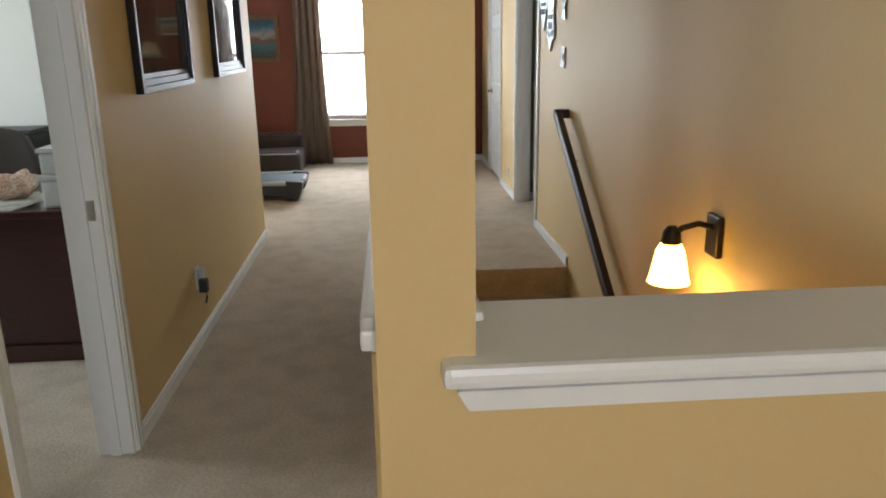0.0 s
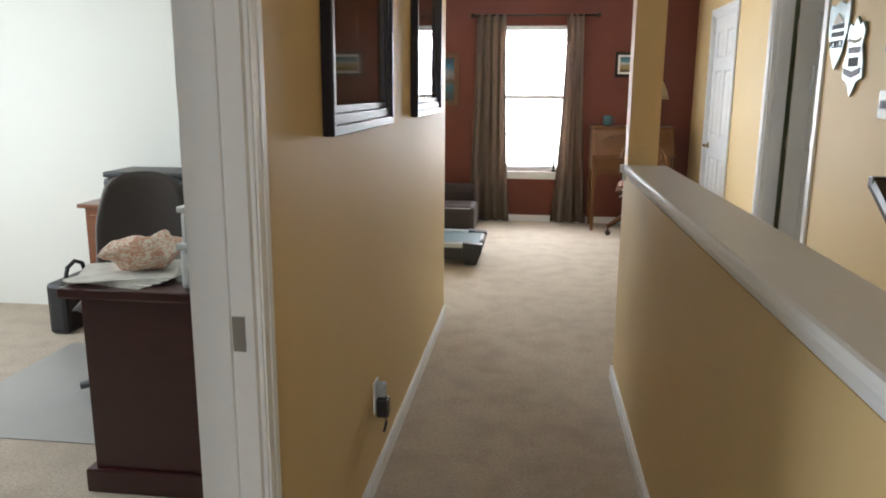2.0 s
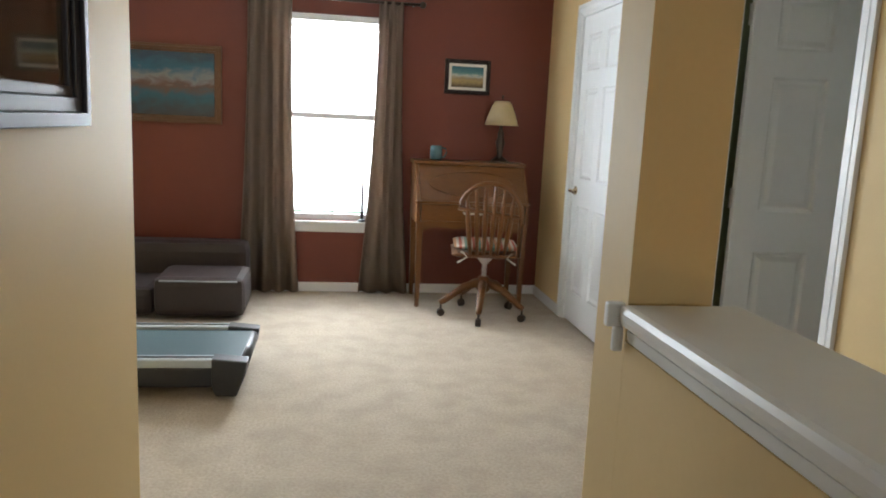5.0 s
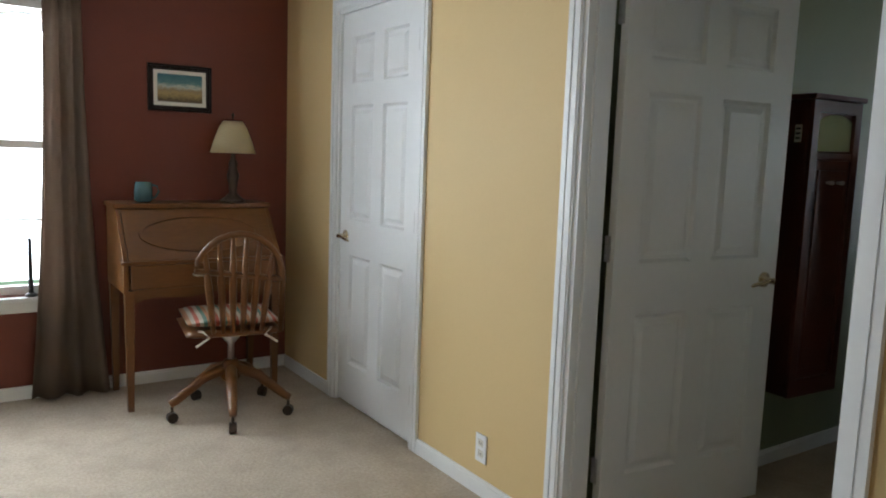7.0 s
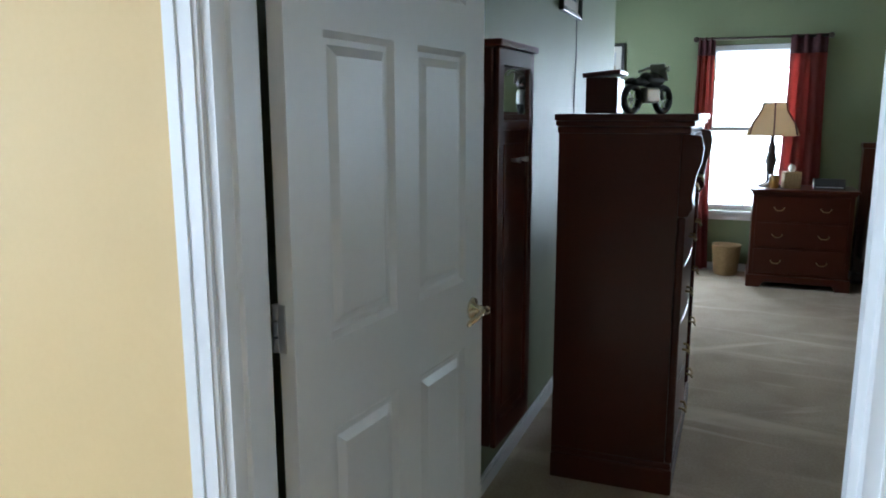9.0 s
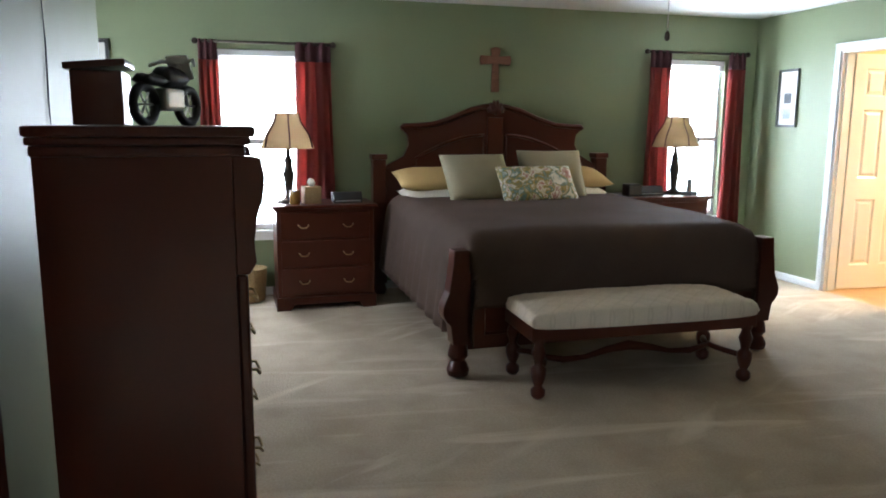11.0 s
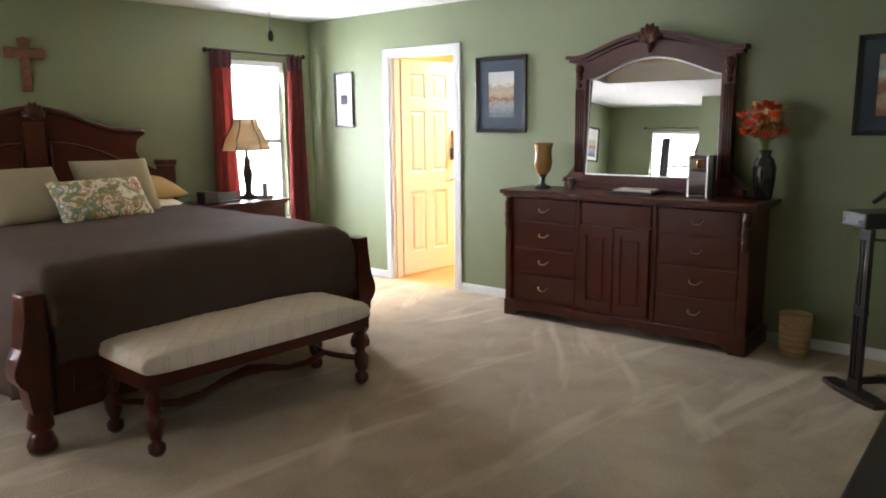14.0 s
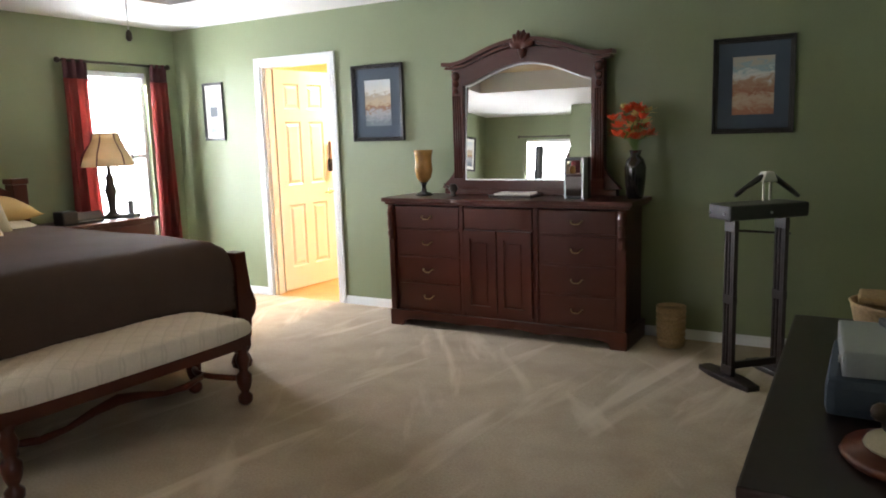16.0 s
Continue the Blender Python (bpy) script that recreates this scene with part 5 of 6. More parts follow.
for y_ in (4.12, 3.08):
    pillow("bed_pillow", 7.13, y_, 0.80, 0.74, 0.42, 0.15, 8, 0, M_WHITE, "white bed pillow lying flat")
    pillow("bed_pillow", 7.20, y_ + (0.05 if y_ > 3.6 else -0.05), 0.91, 0.70, 0.42, 0.15, 14, 0, M_GOLD, "gold pillow on top of the white one")
pillow("pillow_sham", 6.90, 3.93, 0.81, 0.56, 0.45, 0.15, 52, 5, M_SAGE, "sage green pillow sham leaning on others")
pillow("pillow_sham", 6.97, 3.27, 0.81, 0.54, 0.46, 0.15, 56, -7, M_SAGE, "sage green pillow sham leaning on others")
pillow("throw_pillow", 6.72, 3.50, 0.81, 0.64, 0.34, 0.12, 52, 2, M_LEAFY, "oblong throw pillow with leaf print")

cross = thing("wall_cross", XE, 3.54, 1.88, 0, "carved red-brown wooden cross above the headboard", "cross")
co = [(-0.035, -0.18), (0.035, -0.18), (0.03, 0.06), (0.135, 0.05), (0.145, 0.095), (0.135, 0.13), (0.035, 0.125), (0.045, 0.19), (0.0, 0.205), (-0.045, 0.19), (-0.035, 0.125), (-0.135, 0.13), (-0.145, 0.095), (-0.135, 0.05), (-0.03, 0.06)]
part("cross_body", prismed(co, -0.028, 0.0, 'x', 0.006), M_PINE, cross)
part("cross_inlay", prismed([(u * 0.55, v * 0.82 + 0.012) for u, v in co], -0.036, -0.028, 'x', 0.003), M_PINE, cross)

# ---- bench ----
bench = thing("bench", 4.97, 3.675, 0, -2.2, "cherry bench with quilted cream seat at the bed's foot", "bench")
BW, BD = 1.30, 0.42
M_QUILT = M_CREAMFAB
_n, _l = M_QUILT.node_tree.nodes, M_QUILT.node_tree.links
_sep = _n.new("ShaderNodeSeparateXYZ")
_l.new(_n["Texture Coordinate"].outputs["Object"], _sep.inputs[0])
_last = _n["Principled BSDF"].inputs["Base Color"]
# colour darkened along the quilting dents, in place of shade in the creases
for _op in ('ADD', 'SUBTRACT'):
    _a, _m, _p, _c, _x = (_n.new(k) for k in ("ShaderNodeMath", "ShaderNodeMath", "ShaderNodeMath", "ShaderNodeMath", "ShaderNodeMix"))
    _a.operation, _m.operation, _p.operation, _c.operation = _op, 'MULTIPLY', 'PINGPONG', 'LESS_THAN'
    _m.inputs[1].default_value, _p.inputs[1].default_value, _c.inputs[1].default_value = 9.0, 0.5, 0.05
    _l.new(_sep.outputs[0], _a.inputs[0])
    _l.new(_sep.outputs[1], _a.inputs[1])
    _l.new(_a.outputs[0], _m.inputs[0])
    _l.new(_m.outputs[0], _p.inputs[0])
    _l.new(_p.outputs[0], _c.inputs[0])
    _x.data_type = 'RGBA'
    _x.inputs["B"].default_value = (0.63, 0.55, 0.44, 1)
    _l.new(_c.outputs[0], _x.inputs["Factor"])
    _l.new(_last.links[0].from_socket, _x.inputs["A"])
    _l.new(_x.outputs["Result"], _last)
qb = cushion(BW + 0.04, BD + 0.05, 0.145, 80, 0.17)
qb.transform(Matrix.Rotation(radians(90), 4, 'Z'))
for v in qb.verts:
    if v.co.z > 0.08:
        v.co.z -= 0.005 * (max(0, math.cos((v.co.x + v.co.y) * 56.55)) ** 6 + max(0, math.cos((v.co.x - v.co.y) * 56.55)) ** 6)
qb.transform(Matrix.Translation((0, 0, 0.345)))
part("seat_pad", qb, M_QUILT, bench, "cream upholstered seat with diamond quilting")
part("apron", boxes((-BD / 2 - 0.018, BD / 2 + 0.018, -BW / 2 - 0.012, BW / 2 + 0.012, 0.312, 0.392), bevel=0.008), M_CHERRY, bench)
turned = [(0.02, 0), (0.034, 0.02), (0.034, 0.05), (0.018, 0.07), (0.03, 0.10), (0.036, 0.13), (0.036, 0.165), (0.02, 0.185), (0.024, 0.21), (0.034, 0.25), (0.022, 0.29), (0.03, 0.325)]
for sx in (-1, 1):
    for sy in (-1, 1):
        part("leg", lathed([(r_ * 1.15, h_) for r_, h_ in turned], sx * (BD / 2 - 0.008), sy * (BW / 2 - 0.035), 0), M_CHERRY, bench, "turned bench leg")
for sy in (-1, 1):
    arc_ = [((BD / 2 - 0.02) * q, sy * (BW / 2 - 0.04 - 0.09 * (1 - q * q)), 0.145 + 0.015 * (1 - q * q)) for q in (-1, -0.6, -0.3, 0, 0.3, 0.6, 1)]
    part("end_stretcher", tubed(arc_, 0.017, 8), M_CHERRY, bench)
lst = [(0, (BW / 2 - 0.13) * q, 0.16 + 0.03 * math.cos(q * math.pi * 1.5)) for q in (-1, -0.75, -0.5, -0.25, 0, 0.25, 0.5, 0.75, 1)]
part("long_stretcher", tubed(lst, [0.016, 0.02, 0.016, 0.022, 0.03, 0.022, 0.016, 0.02, 0.016], 8), M_CHERRY, bench)


# ---- case furniture ----
def pull(parent, x, y, z, mat=M_PULL, w=0.075):
    part("drawer_pull", tubed([(x - w / 2, y, z + 0.008), (x - w / 2, y - 0.018, z + 0.006), (x - w / 4, y - 0.026, z - 0.012), (x + w / 4, y - 0.026, z - 0.012), (x + w / 2, y - 0.018, z + 0.006), (x + w / 2, y, z + 0.008)], 0.0045, 8), mat, parent, "brass bail pull")


def case_drawer(parent, x0, x1, y, z0, z1, mat, bow=0.0, pulls=1):
    bm = bmesh.new()
    n = 8
    o = [(x0 + (x1 - x0) * k / n, y - bow * (1 - (2 * k / n - 1) ** 2)) for k in range(n + 1)]
    prism(bm, o + [(x1, y + 0.02), (x0, y + 0.02)], z0, z1, 'z')
    part("drawer", tidy(bm, 0.005), mat, parent)
    for k in range(pulls):
        pull(parent, x0 + (x1 - x0) * (k + 0.5) / pulls, y - bow - 0.001, (z0 + z1) / 2)


dr = thing("dresser", 4.98, 1.30, 0, 180, "long cherry dresser with drawers and two centre doors", "dresser")
W = 1.80
part("body", boxes((0.03, W - 0.03, 0.012, 0.42, 0.10, 0.895)), M_CHERRY, dr)
tp = bmesh.new()
prism(tp, [(-0.035, 0.43), (-0.035, -0.03), (0.05, -0.035), (0.55, -0.02), (0.62, -0.05), (W / 2, -0.075), (W - 0.62, -0.05), (W - 0.55, -0.02), (W - 0.05, -0.035), (W + 0.035, -0.03), (W + 0.035, 0.43)], 0.925, 0.955, 'z')
part("top", tidy(tp, 0.008), M_CHERRY, dr)
part("top_moulding", boxes((-0.015, W + 0.015, -0.012, 0.42, 0.905, 0.925), bevel=0.004), M_CHERRY, dr)
sk = [(0.0, 0.0), (0.11, 0.0), (0.13, 0.04), (0.2, 0.055), (0.5, 0.06), (0.62, 0.045), (0.78, 0.065), (0.93, 0.055), (1.08, 0.065), (1.24, 0.045), (1.36, 0.06), (1.66, 0.055), (1.73, 0.04), (1.75, 0.0), (1.86, 0.0), (1.86, 0.12), (0.0, 0.12)]
part("plinth", prismed([(u * W / 1.86, v) for u, v in sk], -0.012, 0.02, 'y', 0.004), M_CHERRY, dr, "shaped plinth with bracket feet")
for x0 in (0.0, W - 0.05):
    part("side_plinth", boxes((x0, x0 + 0.05, 0.022, 0.42, 0.0, 0.12), bevel=0.004), M_CHERRY, dr)
for x0 in (0.0, W - 0.07):
    cp = boxes((x0 + 0.008, x0 + 0.062, -0.012, 0.02, 0.12, 0.905), bevel=0.01)
    for k in range(3):
        lathe(cp, [(0.012, 0), (0.024, 0.02), (0.028, 0.06), (0.016, 0.10)], x0 + 0.035, -0.012, 0.79 - 0.07 * k, 10)
    part("corner_pilaster", cp, M_CHERRY, dr, "carved corner pilaster")
for x0 in (0.605, W - 0.635):
    part("divider", boxes((x0, x0 + 0.03, -0.006, 0.02, 0.12, 0.905), bevel=0.008), M_CHERRY, dr)
for x0, x1 in ((0.08, 0.595), (W - 0.595, W - 0.08)):
    for z0, z1 in ((0.145, 0.325), (0.340, 0.525), (0.540, 0.725), (0.740, 0.895)):
        case_drawer(dr, x0, x1, 0.006, z0, z1, M_CHERRY)
case_drawer(dr, 0.645, W - 0.645, -0.005, 0.755, 0.895, M_CHERRY, 0.025, 0)
for x0, x1, hx in ((0.645, W / 2 - 0.004, 1), (W / 2 + 0.004, W - 0.645, -1)):
    db = bmesh.new()
    ring(db, rect(x0, x1, 0.15, 0.74), rect(x0 + 0.05, x1 - 0.05, 0.21, 0.68), -0.026, 0.01)
    box(db, x0 + 0.05, x1 - 0.05, -0.012, 0.008, 0.21, 0.68)
    box(db, x0 + 0.075, x1 - 0.075, -0.020, -0.012, 0.235, 0.655, bevel=0.004)
    part("door", tidy(db), M_CHERRY, dr, "raised-panel door")

# mirror on the dresser
mi = thing("dresser_mirror", 4.02, 0.90, 0.956, 180, "arched cherry dresser mirror with carved crest", "mirror")
def arch_top(u, side, peak, half):
    q = min(1, abs(u) / half)
    return side + (peak - side) * (1 - q * q) ** 1.5
N = 20
def outline(half, side, peak, bottom):
    top_ = [(-half + 2 * half * k / N, arch_top(-half + 2 * half * k / N, side, peak, half)) for k in range(N + 1)]
    return [(-half, bottom)] + top_ + [(half, bottom)]
go, gi = outline(0.575, 0.905, 1.035, 0.04), outline(0.485, 0.79, 0.925, 0.105)
mf = bmesh.new()
ring(mf, go, gi, -0.062, 0.0, 'y')
part("frame", tidy(mf, 0.006), M_CHERRY, mi)
TILT = Matrix.Translation((0, -0.053, 0.105)) @ Matrix.Rotation(radians(-3.4), 4, 'X') @ Matrix.Translation((0, 0, -0.105))
part("mirror_glass", moved(prismed(gi, 0.0, 0.004, 'y'), TILT), M_MIRROR, mi, "clear mirror glass, leaning back slightly")
bev = bmesh.new()
ring(bev, gi, outline(0.475, 0.78, 0.915, 0.115), -0.003, -0.0005, 'y')
part("bevelled_edge", moved(tidy(bev), TILT), M_BEVEL, mi, "bevelled edge of the glass, window glint put into its colour")
crown = [(-0.64, 0.935), (-0.56, 0.93)] + [(-0.50 + k / N, arch_top(-0.50 + k / N, 0.935, 1.065, 0.52)) for k in range(N + 1)] + [(0.56, 0.93), (0.64, 0.935)]
ct = [(u, v + 0.028) for u, v in crown]
cr = bmesh.new()
prism(cr, crown + ct[::-1], -0.10, 0.0, 'y')
prism(cr, [(u * 0.97, v - 0.022) for u, v in crown] + [(u * 0.97, v) for u, v in crown][::-1], -0.078, 0.0, 'y')
part("crown_moulding", tidy(cr), M_CHERRY, mi)
part("backing", prismed(outline(0.565, 0.895, 1.025, 0.0), 0.001, 0.012, 'y'), M_DARK, mi)
part("carved_crest", moved(shell(0.19, 0.13, 0.05), Matrix.Translation((0, -0.085, 1.005))), M_CHERRY, mi, "carved shell crest")
part("crest_drop", lathed([(0.008, -0.05), (0.022, -0.02), (0.028, 0.01), (0.012, 0.03)], 0, -0.088, 0.995), M_CHERRY, mi)
part("base_rail", boxes((-0.66, 0.66, -0.06, 0.01, 0.0, 0.045), bevel=0.008), M_CHERRY, mi)
for s in (-1, 1):
    pi_ = bmesh.new()
    for k in range(4):
        tube(pi_, [(s * (0.512 + 0.018 * k), -0.063, 0.12), (s * (0.512 + 0.018 * k), -0.063, 0.72)], 0.007, 8)
    for k in range(3):
        bmesh.ops.create_icosphere(pi_, subdivisions=2, radius=0.034 - 0.006 * k, matrix=Matrix.Translation((s * 0.54, -0.066, 0.86 - 0.055 * k)))
    part("fluted_pilaster", tidy(pi_, smooth=True), M_CHERRY, mi)
    part("scroll_foot", prismed([(s * 0.50, 0.045), (s * 0.69, 0.045), (s * 0.66, 0.08), (s * 0.60, 0.14), (s * 0.57, 0.2)], -0.05, 0.0, 'y', 0.006), M_CHERRY, mi)


# things on the dresser
gob = thing("hurricane_goblet", 4.79, 1.08, 0.956, 0, "amber glass hurricane cup on a dark foot", "candle holder")
part("foot", lathed([(0.065, 0), (0.060, 0.015), (0.02, 0.03), (0.016, 0.07), (0.03, 0.10)]), M_VASE, gob)
part("cup", lathed([(0.03, 0.10), (0.055, 0.13), (0.070, 0.19), (0.062, 0.25), (0.066, 0.30), (0.076, 0.335), (0.072, 0.335), (0.055, 0.26), (0.04, 0.14)]), M_AMBER, gob)
vas = thing("flower_vase", 3.20, 1.08, 0.956, 0, "black vase with orange silk flowers", "vase")
part("vase_body", lathed([(0.045, 0), (0.055, 0.02), (0.066, 0.12), (0.070, 0.20), (0.055, 0.25), (0.032, 0.275), (0.04, 0.31), (0.035, 0.31)]), M_VASE, vas)
rnd = random.Random(4)
stems, leaves, petals, yellow = bmesh.new(), bmesh.new(), bmesh.new(), bmesh.new()
for k in range(34):
    an, sp_ = rnd.uniform(0, 2 * math.pi), rnd.uniform(0.02, 0.195)
    top_ = Vector((sp_ * math.cos(an) * 1.05, sp_ * math.sin(an) * 0.7, rnd.uniform(0.40, 0.58) - sp_ * 0.25))
    tube(stems, [(0, 0, 0.29), top_ * 0.5 + Vector((0, 0, 0.19)), top_], 0.003, 5)
    tgt = yellow if k % 6 == 0 else petals
    for j in range(13):
        a2 = rnd.uniform(0, 2 * math.pi)
        dirn = Vector((math.cos(a2), math.sin(a2), rnd.uniform(0.0, 1.2))).normalized()
        side_ = dirn.cross(Vector((0, 0, 1))).normalized() * 0.021
        q = [top_, top_ + dirn * 0.035 + side_, top_ + dirn * 0.074 + Vector((0, 0, -0.008)), top_ + dirn * 0.035 - side_]
        tgt.faces.new([tgt.verts.new(p) for p in q])
    if k % 2:
        mid_ = top_ * 0.6 + Vector((0, 0, 0.13))
        dirn = Vector((math.cos(an + 1), math.sin(an + 1), 0.6)).normalized()
        side_ = dirn.cross(Vector((0, 0, 1))).normalized() * 0.009
        leaves.faces.new([leaves.verts.new(p) for p in (mid_, mid_ + dirn * 0.05 + side_, mid_ + dirn * 0.11, mid_ + dirn * 0.05 - side_)])
tube(stems, [(0, 0, 0.29), (0.05, 0, 0.46), (0.085, 0, 0.60)], 0.003, 5)
for j in range(8):
    bmesh.ops.create_icosphere(yellow, subdivisions=1, radius=0.013, matrix=Matrix.Translation((0.085 + rnd.uniform(-0.02, 0.02), rnd.uniform(-0.02, 0.02), 0.585 + rnd.uniform(-0.03, 0.03))))
tagged(part("stem_bundle", tidy(stems), M_LEAF, vas), kind="stuff")
tagged(part("foliage", leaves, M_LEAF, vas), kind="stuff")
tagged(part("bloom_cluster", petals, M_PETAL, vas, "orange-red silk blooms"), kind="stuff")
tagged(part("bud_cluster", yellow, M_PETAL2, vas, "pale yellow buds"), kind="stuff")
pc = thing("picture_cube", 3.57, 1.12, 0.956, 170, "tall silver-edged glass box beside the mirror", "box")
part("box_body", boxes((-0.07, 0.07, -0.05, 0.05, 0, 0.27), bevel=0.006), M_BLACK, pc)
part("front_glass", boxes((-0.06, 0.06, -0.056, -0.051, 0.02, 0.25)), M_MIRROR, pc, "bright glass front")
part("silver_edge", boxes((-0.072, -0.060, -0.058, 0.0, 0, 0.272), (0.060, 0.072, -0.058, 0.0, 0, 0.272)), M_STEEL, pc)
tr = thing("tray_of_papers", 4.03, 1.10, 0.956, 0, "white papers on a low dark tray", "papers")
part("tray", boxes((-0.16, 0.16, -0.11, 0.11, 0, 0.018), bevel=0.004), M_DARK, tr)
part("paper_stack", moved(boxes((-0.13, 0.13, -0.09, 0.09, 0.019, 0.03)), Matrix.Rotation(radians(6), 4, 'Z')), M_WHITEMAT, tr)
fig = thing("small_figurine", 4.53, 1.10, 0.956, 0, "small dark round trinket on the dresser", "ornament")
part("body", lathed([(0.02, 0), (0.024, 0.01), (0.012, 0.02), (0.03, 0.04), (0.033, 0.065), (0.02, 0.085)]), M_BRONZE, fig)
part("spout", tubed([(0.025, 0, 0.05), (0.06, 0, 0.07), (0.075, 0, 0.09)], 0.007), M_BRONZE, fig)

# pictures on the bedroom walls
hang(framed_picture("framed_watercolour", 0.49, 0.60, 0.032, 0.025, M_BLACKF, M_BLUEMAT, 0.09, M_ART_COAST, "coastal watercolour in black frame with blue mat"), 5.325, YS, 1.665, 180)
hang(framed_picture("framed_watercolour", 0.47, 0.58, 0.032, 0.025, M_BLACKF, M_BLUEMAT, 0.085, M_ART_WARM, "warm abstract watercolour in black frame, blue mat"), 2.54, YS, 1.64, 180)
tri = hang(framed_picture("framed_prints", 0.25, 0.52, 0.022, 0.02, M_BLACKF, None, 0.0, M_WHITEMAT, "narrow black frame with three small prints"), 7.15, YS, 1.67, 180)
for zz in (-0.14, 0.0, 0.14):
    part("small_print", boxes((-0.045, 0.045, -0.008, -0.006, zz - 0.045, zz + 0.045)), M_ART_COAST if zz else M_INK, tri)
hang(framed_picture("framed_picture", 0.45, 0.55, 0.03, 0.025, M_BLACKF, M_WHITEMAT, 0.05, M_ART_COAST, "black framed picture high on the green wall"), 4.27, YN, 2.165, 0)
cd = thing("power_cable", 4.44, YN - 0.006, 0, 0, "thin dark cable running down the wall", "cable")
part("cord", tubed([(0, 0, 1.89), (0.01, 0, 1.7), (-0.012, 0, 1.5), (0.006, 0, 1.2)], 0.003, 6), M_INK, cd)

# ---- nightstands ----
def nightstand(x, y, label):
    n_ = thing("nightstand", x, y, 0, -90, label, "nightstand", "nightstands")
    w, d = 0.74, 0.46
    part("body", boxes((-w / 2, w / 2, 0.01, d, 0.09, 0.775)), M_CHERRY, n_)
    part("top", boxes((-w / 2 - 0.03, w / 2 + 0.03, -0.025, d + 0.01, 0.785, 0.81), bevel=0.008), M_CHERRY, n_)
    part("top_moulding", boxes((-w / 2 - 0.012, w / 2 + 0.012, -0.008, d, 0.768, 0.785), bevel=0.004), M_CHERRY, n_)
    part("plinth", prismed([(-w / 2 - 0.015, 0), (-w / 2 + 0.09, 0), (-w / 2 + 0.12, 0.045), (w / 2 - 0.12, 0.045), (w / 2 - 0.09, 0), (w / 2 + 0.015, 0), (w / 2 + 0.015, 0.10), (-w / 2 - 0.015, 0.10)], -0.012, 0.02, 'y', 0.004), M_CHERRY, n_)
    for s in (-1, 1):
        part("side_plinth", boxes((s * w / 2 - 0.015, s * w / 2 + 0.015, 0.022, d, 0, 0.10), bevel=0.003), M_CHERRY, n_)
    for z0, z1 in ((0.12, 0.32), (0.335, 0.535), (0.55, 0.755)):
        case_drawer(n_, -w / 2 + 0.03, w / 2 - 0.03, 0.004, z0, z1, M_CHERRY, 0.0, 2)
    return n_


nightstand(7.02, 5.11, "cherry three-drawer nightstand beside the bed")
nightstand(7.02, 2.10, "cherry three-drawer nightstand under the lamp")
for y_ in (5.44, 1.93):
    lp = table_lamp("table_lamp", 7.27, y_ if y_ < 3 else 5.36, 0.81, 1.25, M_BRONZE, M_TANSHADE, "turned bronze lamp with a panelled tan shade", 0.44, 0.205, 0.095, 0.27)
    for k in range(6):
        an = 2 * math.pi * k / 6
        part("shade_seam", tubed([(0.206 * math.cos(an), 0.206 * math.sin(an), 0.425), (0.183 * math.cos(an), 0.183 * math.sin(an), 0.52), (0.11 * math.cos(an), 0.11 * math.sin(an), 0.625), (0.099 * math.cos(an), 0.099 * math.sin(an), 0.69)], 0.006, 6), M_PLUM, lp, "dark seam of the shade")
ti = thing("tissue_box", 7.16, 5.20, 0.81, 8, "tan tissue box cover with a tissue out", "tissue box")
part("cover", boxes((-0.065, 0.065, -0.065, 0.065, 0, 0.135), bevel=0.008), M_WICKER, ti)
tq = cushion(0.07, 0.05, 0.07, 8, 0.6)
tq.transform(Matrix.Translation((0, 0, 0.125)))
part("tissue", tq, M_WHITEMAT, ti, "white tissue")
cn = thing("candle_jar", 7.10, 5.33, 0.81, 0, "small brown jar candle", "candle")
part("jar", lathed([(0.035, 0), (0.04, 0.01), (0.04, 0.10), (0.036, 0.11)]), M_AMBER, cn)
for y_, x_ in ((4.92, 7.2), (2.23, 7.2)):
    ck = thing("clock_radio", x_, y_, 0.81, -90, "black clock radio on the nightstand", "clock radio")
    part("case", prismed([(-0.07, 0), (0.07, 0), (0.07, 0.075), (-0.03, 0.085), (-0.07, 0.03)], -0.115, 0.115, 'x', 0.006), M_BLACK, ck)
    part("silver_trim", boxes((-0.10, 0.10, -0.076, -0.060, 0.012, 0.02)), M_SILVERP, ck)
dk = thing("speaker_dock", 7.17, 2.41, 0.81, -90, "small black speaker box on the nightstand", "speaker")
part("case", boxes((-0.065, 0.065, -0.06, 0.06, 0, 0.105), bevel=0.012), M_BLACK, dk)
part("grille", boxes((-0.055, 0.055, -0.064, -0.060, 0.012, 0.093), bevel=0.001), M_GREYMESH, dk, "charcoal cloth grille")
ph = thing("telephone", 7.12, 1.87, 0.81, -70, "small grey telephone on its cradle", "telephone")
part("cradle", boxes((-0.05, 0.05, -0.06, 0.06, 0, 0.035), bevel=0.012), M_SILVERP, ph)
part("handset", boxes((-0.022, 0.022, -0.02, 0.015, 0.03, 0.14), bevel=0.01), M_SILVERP, ph)
wb = thing("waste_basket", 7.45, 5.66, 0, 0, "small woven waste basket under the window", "basket")
part("basket_wall", lathed([(0.085, 0), (0.10, 0.01), (0.12, 0.26), (0.125, 0.27), (0.118, 0.27), (0.095, 0.03)]), M_WICKER, wb)
w2 = thing("waste_basket", 2.965, 1.06, 0, 0, "tall woven waste basket beside the dresser", "basket")
part("basket_wall", lathed([(0.075, 0), (0.085, 0.01), (0.092, 0.255), (0.096, 0.265), (0.088, 0.265), (0.078, 0.03)]), M_WICKER, w2)
